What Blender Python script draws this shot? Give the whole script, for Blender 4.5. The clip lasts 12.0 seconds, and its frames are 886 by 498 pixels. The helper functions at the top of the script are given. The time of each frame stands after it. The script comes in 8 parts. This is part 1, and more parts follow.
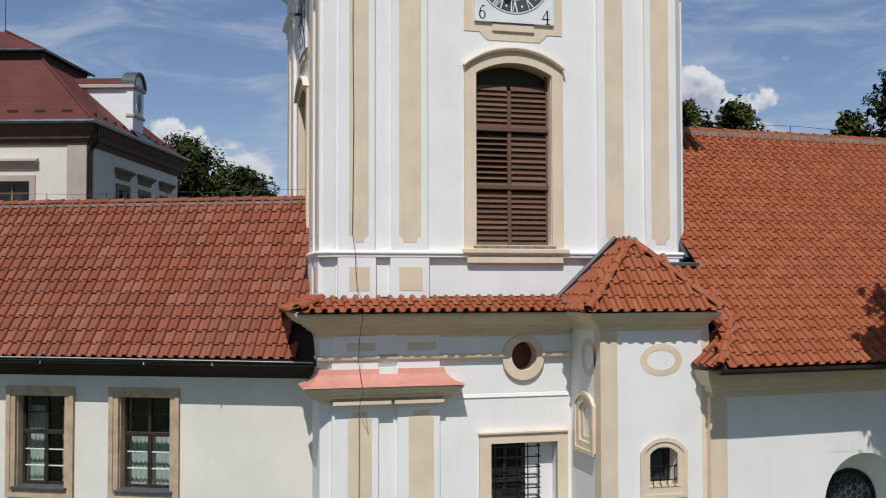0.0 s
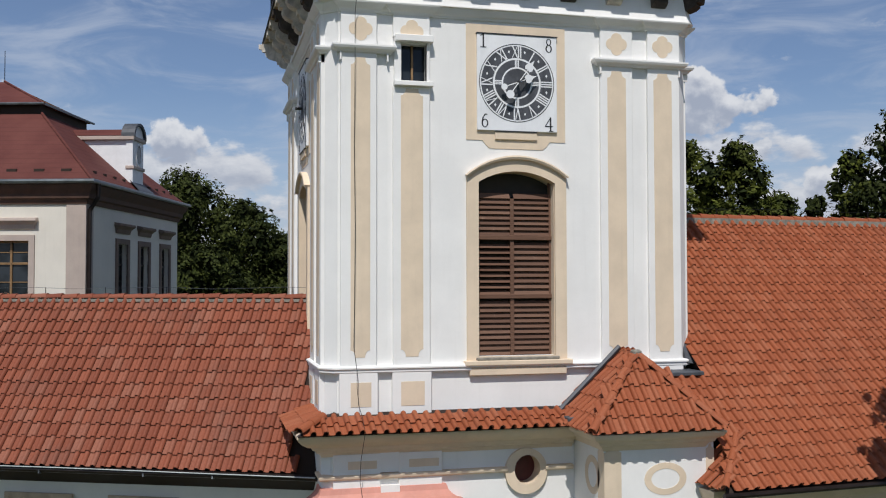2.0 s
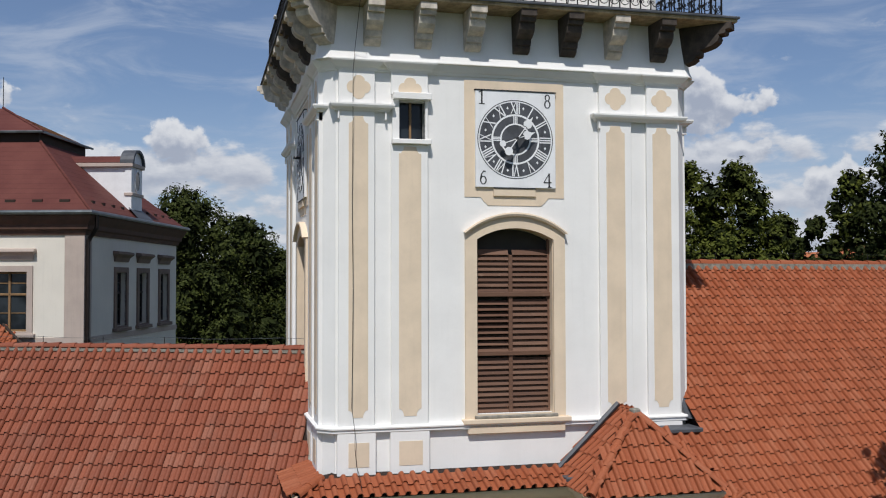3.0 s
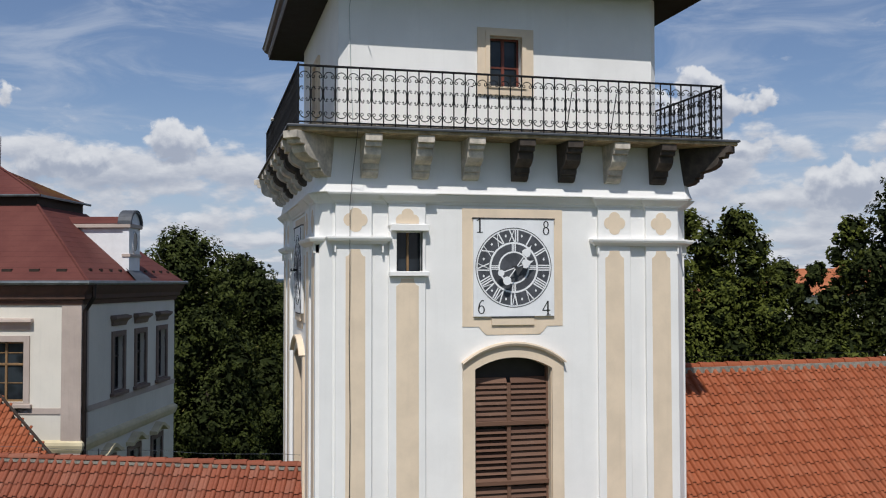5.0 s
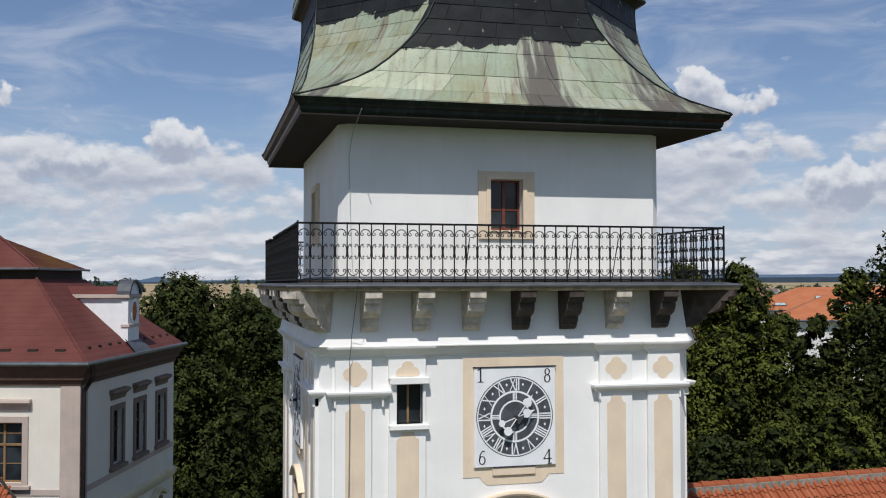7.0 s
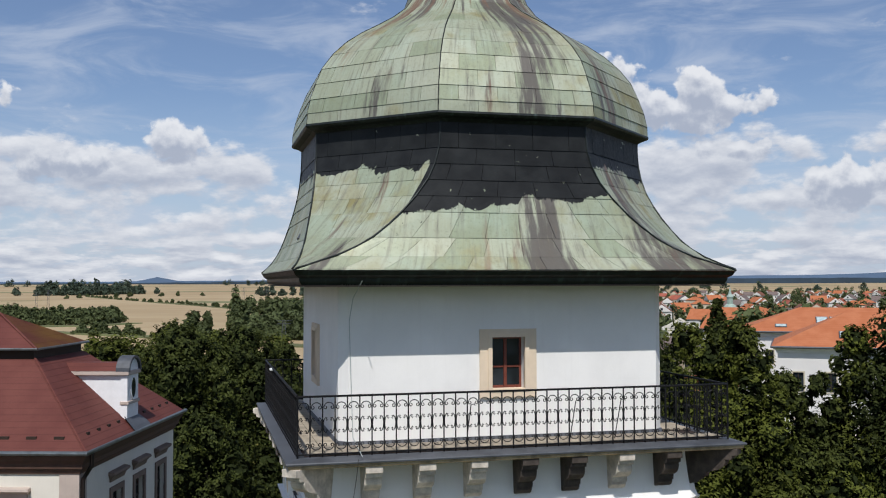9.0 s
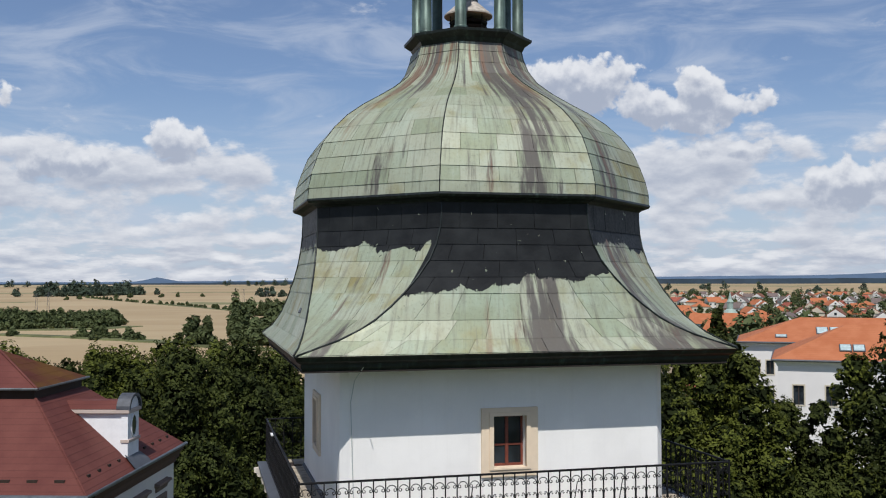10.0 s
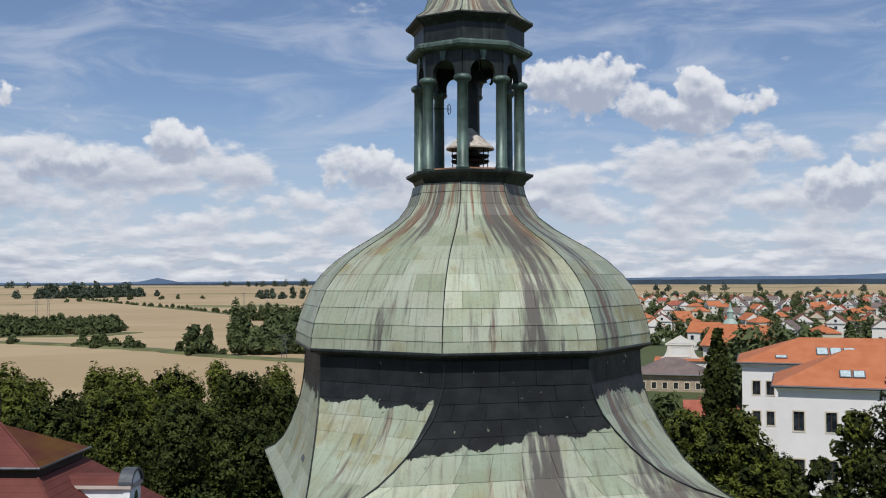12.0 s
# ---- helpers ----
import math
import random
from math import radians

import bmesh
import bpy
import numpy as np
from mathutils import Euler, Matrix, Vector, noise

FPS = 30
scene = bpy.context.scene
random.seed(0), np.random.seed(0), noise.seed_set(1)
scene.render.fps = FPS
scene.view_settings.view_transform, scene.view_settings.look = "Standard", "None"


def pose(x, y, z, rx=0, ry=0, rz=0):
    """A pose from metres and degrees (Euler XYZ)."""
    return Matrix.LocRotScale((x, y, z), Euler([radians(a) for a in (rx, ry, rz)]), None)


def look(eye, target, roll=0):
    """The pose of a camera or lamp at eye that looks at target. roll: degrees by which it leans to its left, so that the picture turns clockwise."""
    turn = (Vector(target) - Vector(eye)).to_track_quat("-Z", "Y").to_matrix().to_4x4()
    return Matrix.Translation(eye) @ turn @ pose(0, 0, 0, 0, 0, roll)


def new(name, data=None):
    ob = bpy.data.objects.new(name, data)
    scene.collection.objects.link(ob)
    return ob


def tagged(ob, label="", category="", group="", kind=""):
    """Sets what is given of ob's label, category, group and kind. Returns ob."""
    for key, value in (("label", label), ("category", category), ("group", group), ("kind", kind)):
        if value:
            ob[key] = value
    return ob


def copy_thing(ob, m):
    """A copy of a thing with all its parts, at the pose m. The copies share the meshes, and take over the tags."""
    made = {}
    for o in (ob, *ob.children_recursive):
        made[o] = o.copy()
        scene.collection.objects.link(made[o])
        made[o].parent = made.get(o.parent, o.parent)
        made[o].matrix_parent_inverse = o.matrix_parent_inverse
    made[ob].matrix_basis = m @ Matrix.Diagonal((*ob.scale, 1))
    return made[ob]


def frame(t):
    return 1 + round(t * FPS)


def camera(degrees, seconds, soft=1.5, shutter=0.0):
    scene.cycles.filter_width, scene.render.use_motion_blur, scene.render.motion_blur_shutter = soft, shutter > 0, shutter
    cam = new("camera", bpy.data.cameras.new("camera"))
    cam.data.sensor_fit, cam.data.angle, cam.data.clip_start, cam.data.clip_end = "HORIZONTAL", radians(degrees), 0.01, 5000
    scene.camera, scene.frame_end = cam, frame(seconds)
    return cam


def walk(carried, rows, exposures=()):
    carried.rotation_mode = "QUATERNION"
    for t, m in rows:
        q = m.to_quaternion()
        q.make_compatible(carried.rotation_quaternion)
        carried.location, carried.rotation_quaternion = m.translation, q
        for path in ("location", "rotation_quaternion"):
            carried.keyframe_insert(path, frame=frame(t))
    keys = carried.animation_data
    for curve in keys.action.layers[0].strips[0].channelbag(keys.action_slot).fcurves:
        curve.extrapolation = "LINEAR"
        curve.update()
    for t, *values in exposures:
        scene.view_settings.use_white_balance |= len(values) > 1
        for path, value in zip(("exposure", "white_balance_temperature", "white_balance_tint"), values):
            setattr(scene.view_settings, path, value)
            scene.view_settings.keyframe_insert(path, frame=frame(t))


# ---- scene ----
cam = camera(49.00, 12.0, soft=1.1)
PATH = [
    (0, pose(-5.710, -20.840, 8.000, 91.958, 0.116, -14.076)),
    (0.5, pose(-5.724, -20.806, 8.445, 91.958, 0.116, -14.076)),
    (1, pose(-5.744, -20.785, 8.953, 91.958, 0.116, -14.076)),
    (1.5, pose(-5.751, -20.779, 9.475, 91.958, 0.116, -14.076)),
    (2, pose(-5.724, -20.741, 10.053, 91.958, 0.116, -14.076)),
    (2.5, pose(-5.695, -20.725, 10.573, 91.958, 0.116, -14.076)),
    (3, pose(-5.686, -20.729, 11.111, 91.958, 0.116, -14.076)),
    (5, pose(-5.624, -20.669, 13.492, 91.958, 0.116, -14.076)),
    (5.5, pose(-5.612, -20.647, 14.127, 91.958, 0.116, -14.076)),
    (6, pose(-5.609, -20.617, 14.836, 91.958, 0.116, -14.076)),
    (6.5, pose(-5.620, -20.631, 15.503, 91.958, 0.116, -14.076)),
    (7, pose(-5.616, -20.626, 16.216, 91.958, 0.116, -14.076)),
    (9, pose(-5.616, -20.562, 19.175, 91.958, 0.116, -14.076)),
    (9.5, pose(-5.636, -20.572, 19.874, 91.958, 0.116, -14.076)),
    (10, pose(-5.646, -20.585, 20.640, 91.958, 0.116, -14.076)),
    (10.5, pose(-5.651, -20.595, 21.321, 91.958, 0.116, -14.076)),
    (11, pose(-5.679, -20.653, 22.072, 91.958, 0.116, -14.076)),
    (11.5, pose(-5.705, -20.698, 22.788, 91.958, 0.116, -14.076)),
    (12, pose(-5.727, -20.750, 23.570, 91.958, 0.116, -14.076)),
]
walk(cam, PATH, [(0, -0.44), (3, -0.44), (6.5, -0.40), (9, -0.27), (12, -0.30)])

# ---- light ----
SUN_ELEV = radians(56.0)
sun = new("sun", bpy.data.lights.new("sun", "SUN"))
sun.data.energy, sun.data.angle, sun.data.color = 5.0, radians(0.53), (1.0, 0.965, 0.92)
sun.matrix_world = look((-5.6, -16.4, 24.9), (0, 0, 0))

world = bpy.data.worlds.new("sky")
scene.world = world
world.use_nodes = True


class Nodes:
    """Short hand for building node trees."""

    def __init__(self, tree):
        self.tree = tree

    def add(self, kind):
        return self.tree.nodes.new(kind)

    def link(self, a, b):
        self.tree.links.new(a, b)

    def put(self, value, socket):
        if isinstance(value, bpy.types.NodeSocket):
            self.link(value, socket)
        else:
            socket.default_value = value

    def math(self, op, a, b=0.0, c=0.0, clamp=False):
        n = self.add("ShaderNodeMath")
        n.operation, n.use_clamp = op, clamp
        for value, socket in zip((a, b, c), n.inputs):
            self.put(value, socket)
        return n.outputs[0]

    def vmath(self, op, a, b=(0, 0, 0)):
        n = self.add("ShaderNodeVectorMath")
        n.operation = op
        self.put(a, n.inputs[0])
        self.put(b, n.inputs[1])
        return n.outputs["Value"] if op in ("LENGTH", "DOT_PRODUCT", "DISTANCE") else n.outputs["Vector"]

    def xyz(self, x, y, z):
        n = self.add("ShaderNodeCombineXYZ")
        for value, socket in zip((x, y, z), n.inputs):
            self.put(value, socket)
        return n.outputs[0]

    def split(self, v):
        n = self.add("ShaderNodeSeparateXYZ")
        self.link(v, n.inputs[0])
        return n.outputs

    def noise(self, vector, scale, detail=4.0, rough=0.55, distortion=0.0):
        n = self.add("ShaderNodeTexNoise")
        if vector is not None:
            self.link(vector, n.inputs["Vector"])
        n.inputs["Scale"].default_value, n.inputs["Detail"].default_value = scale, detail
        n.inputs["Roughness"].default_value, n.inputs["Distortion"].default_value = rough, distortion
        return n.outputs["Fac"]

    def ramp(self, value, low, high, a=0.0, b=1.0, smooth=True):
        n = self.add("ShaderNodeMapRange")
        n.interpolation_type = "SMOOTHSTEP" if smooth else "LINEAR"
        for v, socket in zip((value, low, high, a, b), n.inputs):
            self.put(v, socket)
        return n.outputs[0]

    def mix(self, fac, a, b, blend="MIX"):
        n = self.add("ShaderNodeMix")
        n.data_type, n.blend_type = "RGBA", blend
        self.put(fac, n.inputs[0])
        self.put(a if isinstance(a, bpy.types.NodeSocket) else (*a[:3], 1), n.inputs[6])
        self.put(b if isinstance(b, bpy.types.NodeSocket) else (*b[:3], 1), n.inputs[7])
        return n.outputs[2]


def build_sky():
    """A summer sky: a clear blue with fair-weather cumulus, denser towards the horizon."""
    k = Nodes(world.node_tree)
    world.node_tree.nodes.clear()
    out, back = k.add("ShaderNodeOutputWorld"), k.add("ShaderNodeBackground")
    sky = k.add("ShaderNodeTexSky")
    sky.sky_type, sky.sun_disc, sky.sun_elevation, sky.sun_rotation = "NISHITA", False, SUN_ELEV, radians(199)
    sky.altitude, sky.air_density, sky.dust_density, sky.ozone_density = 300, 1.0, 0.6, 1.6
    way = k.vmath("NORMALIZE", k.add("ShaderNodeTexCoord").outputs["Generated"])
    turn = k.add("ShaderNodeVectorRotate")
    turn.rotation_type = "Z_AXIS"
    k.link(way, turn.inputs["Vector"])
    turn.inputs["Angle"].default_value = radians(14.08)
    x, y, z = k.split(turn.outputs[0])
    az, el = k.math("ARCTAN2", x, y), k.math("ARCSINE", z)
    # one unit of the cloud chart is about two thirds of a degree
    flat = k.xyz(k.math("MULTIPLY", az, 86.0), k.math("MULTIPLY", el, 86.0), 0.0)
    lift = k.math("ADD", k.math("MAXIMUM", z, 0.0), 0.11)
    plane = k.xyz(k.math("DIVIDE", x, lift), k.math("DIVIDE", y, lift), 0.0)

    def layer(shift):
        """Cloud thickness; shift moves the chart up, to tell lit tops from shaded bases."""
        v = k.vmath("ADD", flat, (0, shift, 0))
        px, py, _ = k.split(v)
        # fields of small cumulus, closer together low over the horizon
        near = k.noise(k.xyz(k.math("MULTIPLY", px, 0.17), k.math("MULTIPLY", py, 0.36), 1.7), 1.0, 8.0, 0.54, 0.0)
        far = k.noise(k.xyz(k.math("MULTIPLY", px, 0.24), k.math("MULTIPLY", py, 0.95), 6.2), 1.0, 7.0, 0.56, 0.15)
        w = k.ramp(py, 2.5, 5.5)
        low = k.math("ADD", k.math("MULTIPLY", near, w), k.math("MULTIPLY", far, k.math("SUBTRACT", 1.0, w)))
        cover = k.ramp(py, 9.0, 16.0, 0.425, 0.70)
        dense = k.math("SUBTRACT", low, cover)
        # single larger clouds: bearing, height, half width, half height, weight
        for cx, cy, rx, ry, w in CLOUDS:
            d = k.vmath("LENGTH", k.vmath("DIVIDE", k.vmath("SUBTRACT", v, (cx, cy, 0)), (rx, ry, 1)))
            dense = k.math("MAXIMUM", dense, k.math("MULTIPLY_ADD", k.math("SUBTRACT", 1.0, d), w, k.math("SUBTRACT", k.math("MULTIPLY", puff_of(v), 1.25), 0.74)))
        return dense

    def puff_of(v):
        return k.noise(v, 0.42, 6.0, 0.52, 0.0)

    here, above = layer(0.0), layer(0.75)
    amount = k.ramp(here, -0.05, 0.09)
    shade = k.ramp(k.math("SUBTRACT", above, k.math("MULTIPLY", here, 0.55)), -0.22, 0.26)
    wisps = k.noise(k.xyz(k.math("MULTIPLY", az, 7.0), k.math("MULTIPLY", el, 26.0), 4.0), 1.0, 6.0, 0.6, 0.8)
    veil = k.ramp(wisps, 0.40, 0.75, 0.06, 0.62)
    haze = k.ramp(el, 0.0, 0.20, 0.72, 0.0)
    blue = k.vmath("MULTIPLY", sky.outputs[0], (1.00, 1.08, 1.26))
    body = k.mix(haze, blue, HAZE)
    body = k.mix(veil, body, VEIL)
    white = k.mix(shade, CLOUD_LIT, CLOUD_BASE)
    body = k.mix(k.math("MULTIPLY", amount, 0.93), body, white)
    k.link(body, back.inputs["Color"])
    back.inputs["Strength"].default_value = 0.090
    k.link(back.outputs[0], out.inputs[0])


HAZE, VEIL, CLOUD_LIT, CLOUD_BASE = (6.3, 7.5, 9.6), (6.9, 7.8, 9.5), (10.9, 11.1, 11.6), (5.4, 6.0, 7.4)
CLOUDS = [
    (12.2, 17.0, 6.6, 3.0, 0.70), (21.0, 14.8, 7.6, 2.3, 0.60), (22.0, 15.8, 3.2, 2.6, 0.70), (-23.2, 11.9, 2.9, 2.4, 0.75),
    (-38.8, 15.6, 2.8, 2.2, 0.45), (33.8, 8.1, 4.6, 2.0, 0.70), (-6.7, 10.2, 5.4, 2.1, 0.60),
    (-32.5, 10.2, 5.4, 1.8, 0.60), (7.6, 7.4, 4.0, 1.9, 0.60), (25.0, 11.4, 4.5, 0.8, 0.40),
]
build_sky()

# ---- materials ----
def material(name, rough=0.8, metal=0.0, spec=0.4):
    m = bpy.data.materials.new(name)
    m.use_nodes = True
    k = Nodes(m.node_tree)
    b = m.node_tree.nodes["Principled BSDF"]
    b.inputs["Roughness"].default_value, b.inputs["Metallic"].default_value = rough, metal
    b.inputs["Specular IOR Level"].default_value = spec
    return m, k, b


def bump(k, b, height, strength, distance=0.01):
    n = k.add("ShaderNodeBump")
    n.inputs["Strength"].default_value, n.inputs["Distance"].default_value = strength, distance
    k.link(height, n.inputs["Height"])
    k.link(n.outputs[0], b.inputs["Normal"])


def place_of(k):
    return k.add("ShaderNodeNewGeometry").outputs["Position"]


def island(k):
    return k.add("ShaderNodeNewGeometry").outputs["Random Per Island"]


def own(k):
    return k.add("ShaderNodeObjectInfo").outputs["Random"]


def simple(name, colour, rough=0.8, metal=0.0, vary=0.25, scale=3.0, fine=40.0, relief=0.15, streak=0.0, stain=None, spec=0.4, distance=0.008):
    """One colour with broad stains, fine grain, an optional run of vertical streaks, and relief."""
    m, k, b = material(name, rough, metal, spec)
    p = place_of(k)
    broad, grain = k.noise(p, scale, 5.0, 0.6), k.noise(p, fine, 3.0, 0.6)
    c = k.mix(k.ramp(broad, 0.3, 0.7), [v * (1 - vary) for v in colour], [min(1, v * (1 + vary * 0.5)) for v in colour])
    c = k.mix(k.math("MULTIPLY", k.ramp(grain, 0.35, 0.75), vary * 0.6), c, [v * 0.6 for v in colour])
    if streak:
        run = k.noise(k.vmath("MULTIPLY", p, (9.0, 9.0, 0.5)), 1.0, 5.0, 0.6)
        dirt = stain or [v * 0.45 for v in colour]
        c = k.mix(k.math("MULTIPLY", k.ramp(run, 0.5, 0.78), streak), c, dirt)
    k.link(c, b.inputs["Base Color"])
    k.link(k.ramp(broad, 0.2, 0.8, rough * 0.9, min(1, rough * 1.1)), b.inputs["Roughness"])
    bump(k, b, k.math("ADD", k.math("MULTIPLY", grain, 0.5), broad), relief, distance)
    return m


WHITE = simple("white_lime_plaster", (0.82, 0.81, 0.785), 0.9, vary=0.05, scale=0.9, fine=30, relief=0.25, streak=0.10, stain=(0.55, 0.53, 0.49))
CREAM = simple("cream_plaster", (0.74, 0.71, 0.63), 0.9, vary=0.07, scale=0.7, fine=25, relief=0.25, streak=0.12, stain=(0.50, 0.46, 0.40))
TAN = simple("tan_painted_plaster", (0.73, 0.60, 0.45), 0.9, vary=0.08, scale=1.6, fine=30, relief=0.2, streak=0.10)
TANWING = simple("weathered_tan_window_stone", (0.50, 0.38, 0.26), 0.9, vary=0.22, scale=3.5, fine=30, relief=0.35, streak=0.35)
PINK = simple("pink_painted_sheet_metal", (0.60, 0.27, 0.21), 0.55, vary=0.12, scale=2.5, fine=50, relief=0.08, streak=0.2, stain=(0.66, 0.42, 0.36))
STONE = simple("weathered_sandstone", (0.60, 0.54, 0.46), 0.92, vary=0.35, scale=5.0, fine=45, relief=0.6, streak=0.35)
STONEDARK = simple("blackened_sandstone", (0.075, 0.06, 0.05), 0.92, vary=0.5, scale=5.0, fine=45, relief=0.7, streak=0.5)
SLABSTONE = simple("ochre_stained_stone_slab", (0.36, 0.28, 0.17), 0.95, vary=0.45, scale=6.0, fine=50, relief=0.6)
DECK = simple("stone_deck_flags", (0.36, 0.31, 0.24), 0.95, vary=0.35, scale=4.0, fine=40, relief=0.5)
IRON = simple("black_wrought_iron", (0.008, 0.008, 0.009), 0.6, 0.0, vary=0.3, scale=8, fine=90, relief=0.15, spec=0.2)
LEAD = simple("grey_lead_sheet", (0.085, 0.092, 0.105), 0.55, 0.2, vary=0.3, scale=3.0, fine=30, relief=0.2, streak=0.2)
DARKWOOD = simple("dark_stained_boards", (0.03, 0.018, 0.012), 0.8, vary=0.3, scale=5, fine=40, relief=0.3)
FASCIA = simple("black_tarred_copper_fascia", (0.014, 0.020, 0.019), 0.45, 0.2, vary=0.5, scale=4.0, fine=30, relief=0.3, streak=0.5, stain=(0.06, 0.10, 0.085))
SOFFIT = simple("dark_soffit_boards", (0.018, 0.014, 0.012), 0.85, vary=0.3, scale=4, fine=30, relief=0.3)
REDWOOD = simple("red_brown_painted_window_wood", (0.17, 0.045, 0.028), 0.5, vary=0.2, scale=6, fine=60, relief=0.1)
BROWNWOOD = simple("dark_brown_window_wood", (0.035, 0.024, 0.018), 0.55, vary=0.3, scale=6, fine=60, relief=0.15)
PALEWOOD = simple("ochre_window_wood", (0.25, 0.15, 0.07), 0.6, vary=0.2, scale=6, fine=60, relief=0.1)
MORTAR = simple("grey_roof_mortar", (0.27, 0.25, 0.21), 0.95, vary=0.4, scale=9.0, fine=60, relief=0.8)
UNDER = simple("dark_roof_underlay", (0.03, 0.018, 0.014), 0.95, vary=0.3)
COPPERGREEN = simple("pale_green_copper_flashing", (0.33, 0.42, 0.37), 0.7, vary=0.25, scale=3, fine=30, relief=0.15, streak=0.4, stain=(0.16, 0.16, 0.14))
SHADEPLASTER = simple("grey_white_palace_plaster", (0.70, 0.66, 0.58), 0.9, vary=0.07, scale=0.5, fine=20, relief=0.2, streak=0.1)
PALACETRIM = simple("pinkish_grey_palace_trim", (0.47, 0.39, 0.34), 0.9, vary=0.12, scale=0.9, fine=20, relief=0.2, streak=0.2)
PALACEBROWN = simple("brown_stone_window_trim", (0.20, 0.145, 0.115), 0.9, vary=0.2, scale=1.5, fine=20, relief=0.2, streak=0.2)
PALEYELLOW = simple("pale_yellow_coping", (0.62, 0.54, 0.36), 0.85, vary=0.15, scale=1.5)
PIPE = simple("dark_brown_rain_pipe", (0.025, 0.018, 0.016), 0.4, 0.3, vary=0.3)
WHITEPAINT = simple("white_enamel_paint", (0.78, 0.79, 0.80), 0.6, vary=0.06, scale=3, fine=30, relief=0.1, streak=0.12)
SLATE = simple("slate_grey_dial_paint", (0.075, 0.08, 0.092), 0.7, vary=0.35, scale=6.0, fine=60, relief=0.15, streak=0.55, stain=(0.02, 0.02, 0.022))
BLACKPAINT = simple("black_dial_paint", (0.035, 0.035, 0.04), 0.7, vary=0.4, scale=8)
# near-black colour that paints the gloom of rooms behind openings
INSIDE = simple("painted_room_gloom", (0.05, 0.045, 0.04), 0.95, vary=0.2)
CURTAIN = simple("white_net_curtain", (0.62, 0.64, 0.62), 0.9, vary=0.08, scale=4)
ZINC = simple("zinc_gutter", (0.16, 0.18, 0.19), 0.4, 0.6, vary=0.3, scale=3)
CABLE = simple("pale_grey_cable", (0.42, 0.46, 0.45), 0.6, vary=0.1)
BARK = simple("grey_brown_bark", (0.09, 0.07, 0.05), 0.95, vary=0.4, scale=6, fine=30, relief=0.8, distance=0.03)
RUST = simple("rusty_sheet_iron", (0.22, 0.12, 0.07), 0.8, 0.2, vary=0.4, scale=6, fine=40, relief=0.3, streak=0.4)
SIRENWHITE = simple("flaking_white_sheet", (0.45, 0.41, 0.36), 0.8, vary=0.35, scale=9, fine=40, relief=0.3)


def glass_dark(name, tint=(0.012, 0.015, 0.018)):
    m, k, b = material(name, 0.05, 0.0, 0.3)
    p = place_of(k)
    c = k.mix(k.ramp(k.noise(p, 1.3, 2.0), 0.35, 0.65), tint, [v * 2.6 for v in tint])
    k.link(c, b.inputs["Base Color"])
    bump(k, b, k.noise(p, 2.5, 2.0), 0.08, 0.02)
    return m


GLASS = glass_dark("old_window_glass")


def clear_glass():
    m = bpy.data.materials.new("clear_window_glass")
    m.use_nodes = True
    k = Nodes(m.node_tree)
    m.node_tree.nodes.clear()
    out, mixer, see, gloss = k.add("ShaderNodeOutputMaterial"), k.add("ShaderNodeMixShader"), k.add("ShaderNodeBsdfTransparent"), k.add("ShaderNodeBsdfGlossy")
    see.inputs[0].default_value, gloss.inputs["Roughness"].default_value = (0.75, 0.82, 0.80, 1), 0.03
    fres = k.add("ShaderNodeFresnel")
    fres.inputs[0].default_value = 1.5
    k.link(fres.outputs[0], mixer.inputs[0])
    k.link(see.outputs[0], mixer.inputs[1])
    k.link(gloss.outputs[0], mixer.inputs[2])
    k.link(mixer.outputs[0], out.inputs[0])
    return m


CLEAR = clear_glass()


def tile_mat(name, a, b_, pale, grey, picker):
    """Fired clay: every tile its own shade, with lichen and soot."""
    m, k, b = material(name, 0.72, 0.0, 0.35)
    r = picker(k)
    p = place_of(k)
    c = k.mix(k.ramp(r, 0.0, 1.0, smooth=False), a, b_)
    r2 = k.math("FRACT", k.math("MULTIPLY", r, 17.31))
    c = k.mix(k.math("MULTIPLY", k.ramp(r2, 0.62, 1.0), 0.55), c, pale)
    soot = k.noise(p, 0.8, 5.0, 0.65)
    c = k.mix(k.math("MULTIPLY", k.ramp(soot, 0.48, 0.80), 0.5), c, grey)
    grain = k.noise(p, 28.0, 4.0, 0.65)
    c = k.mix(k.math("MULTIPLY", k.ramp(grain, 0.45, 0.8), 0.35), c, [v * 0.55 for v in a])
    k.link(c, b.inputs["Base Color"])
    k.link(k.ramp(grain, 0.2, 0.8, 0.6, 0.85), b.inputs["Roughness"])
    bump(k, b, grain, 0.25, 0.006)
    return m


OLD_A, OLD_B, OLD_PALE, OLD_GREY = (0.200, 0.053, 0.026), (0.262, 0.076, 0.039), (0.30, 0.125, 0.080), (0.15, 0.075, 0.055)
NEW_A, NEW_B, NEW_PALE, NEW_GREY = (0.268, 0.070, 0.026), (0.320, 0.090, 0.036), (0.35, 0.12, 0.058), (0.21, 0.070, 0.034)
TILE_OLD = tile_mat("old_clay_tile", OLD_A, OLD_B, OLD_PALE, OLD_GREY, own)
TILE_OLD_FAR = tile_mat("old_clay_tile_field", OLD_A, OLD_B, OLD_PALE, OLD_GREY, island)
TILE_NEW = tile_mat("orange_clay_tile", NEW_A, NEW_B, NEW_PALE, NEW_GREY, own)
TILE_NEW_FAR = tile_mat("orange_clay_tile_field", NEW_A, NEW_B, NEW_PALE, NEW_GREY, island)


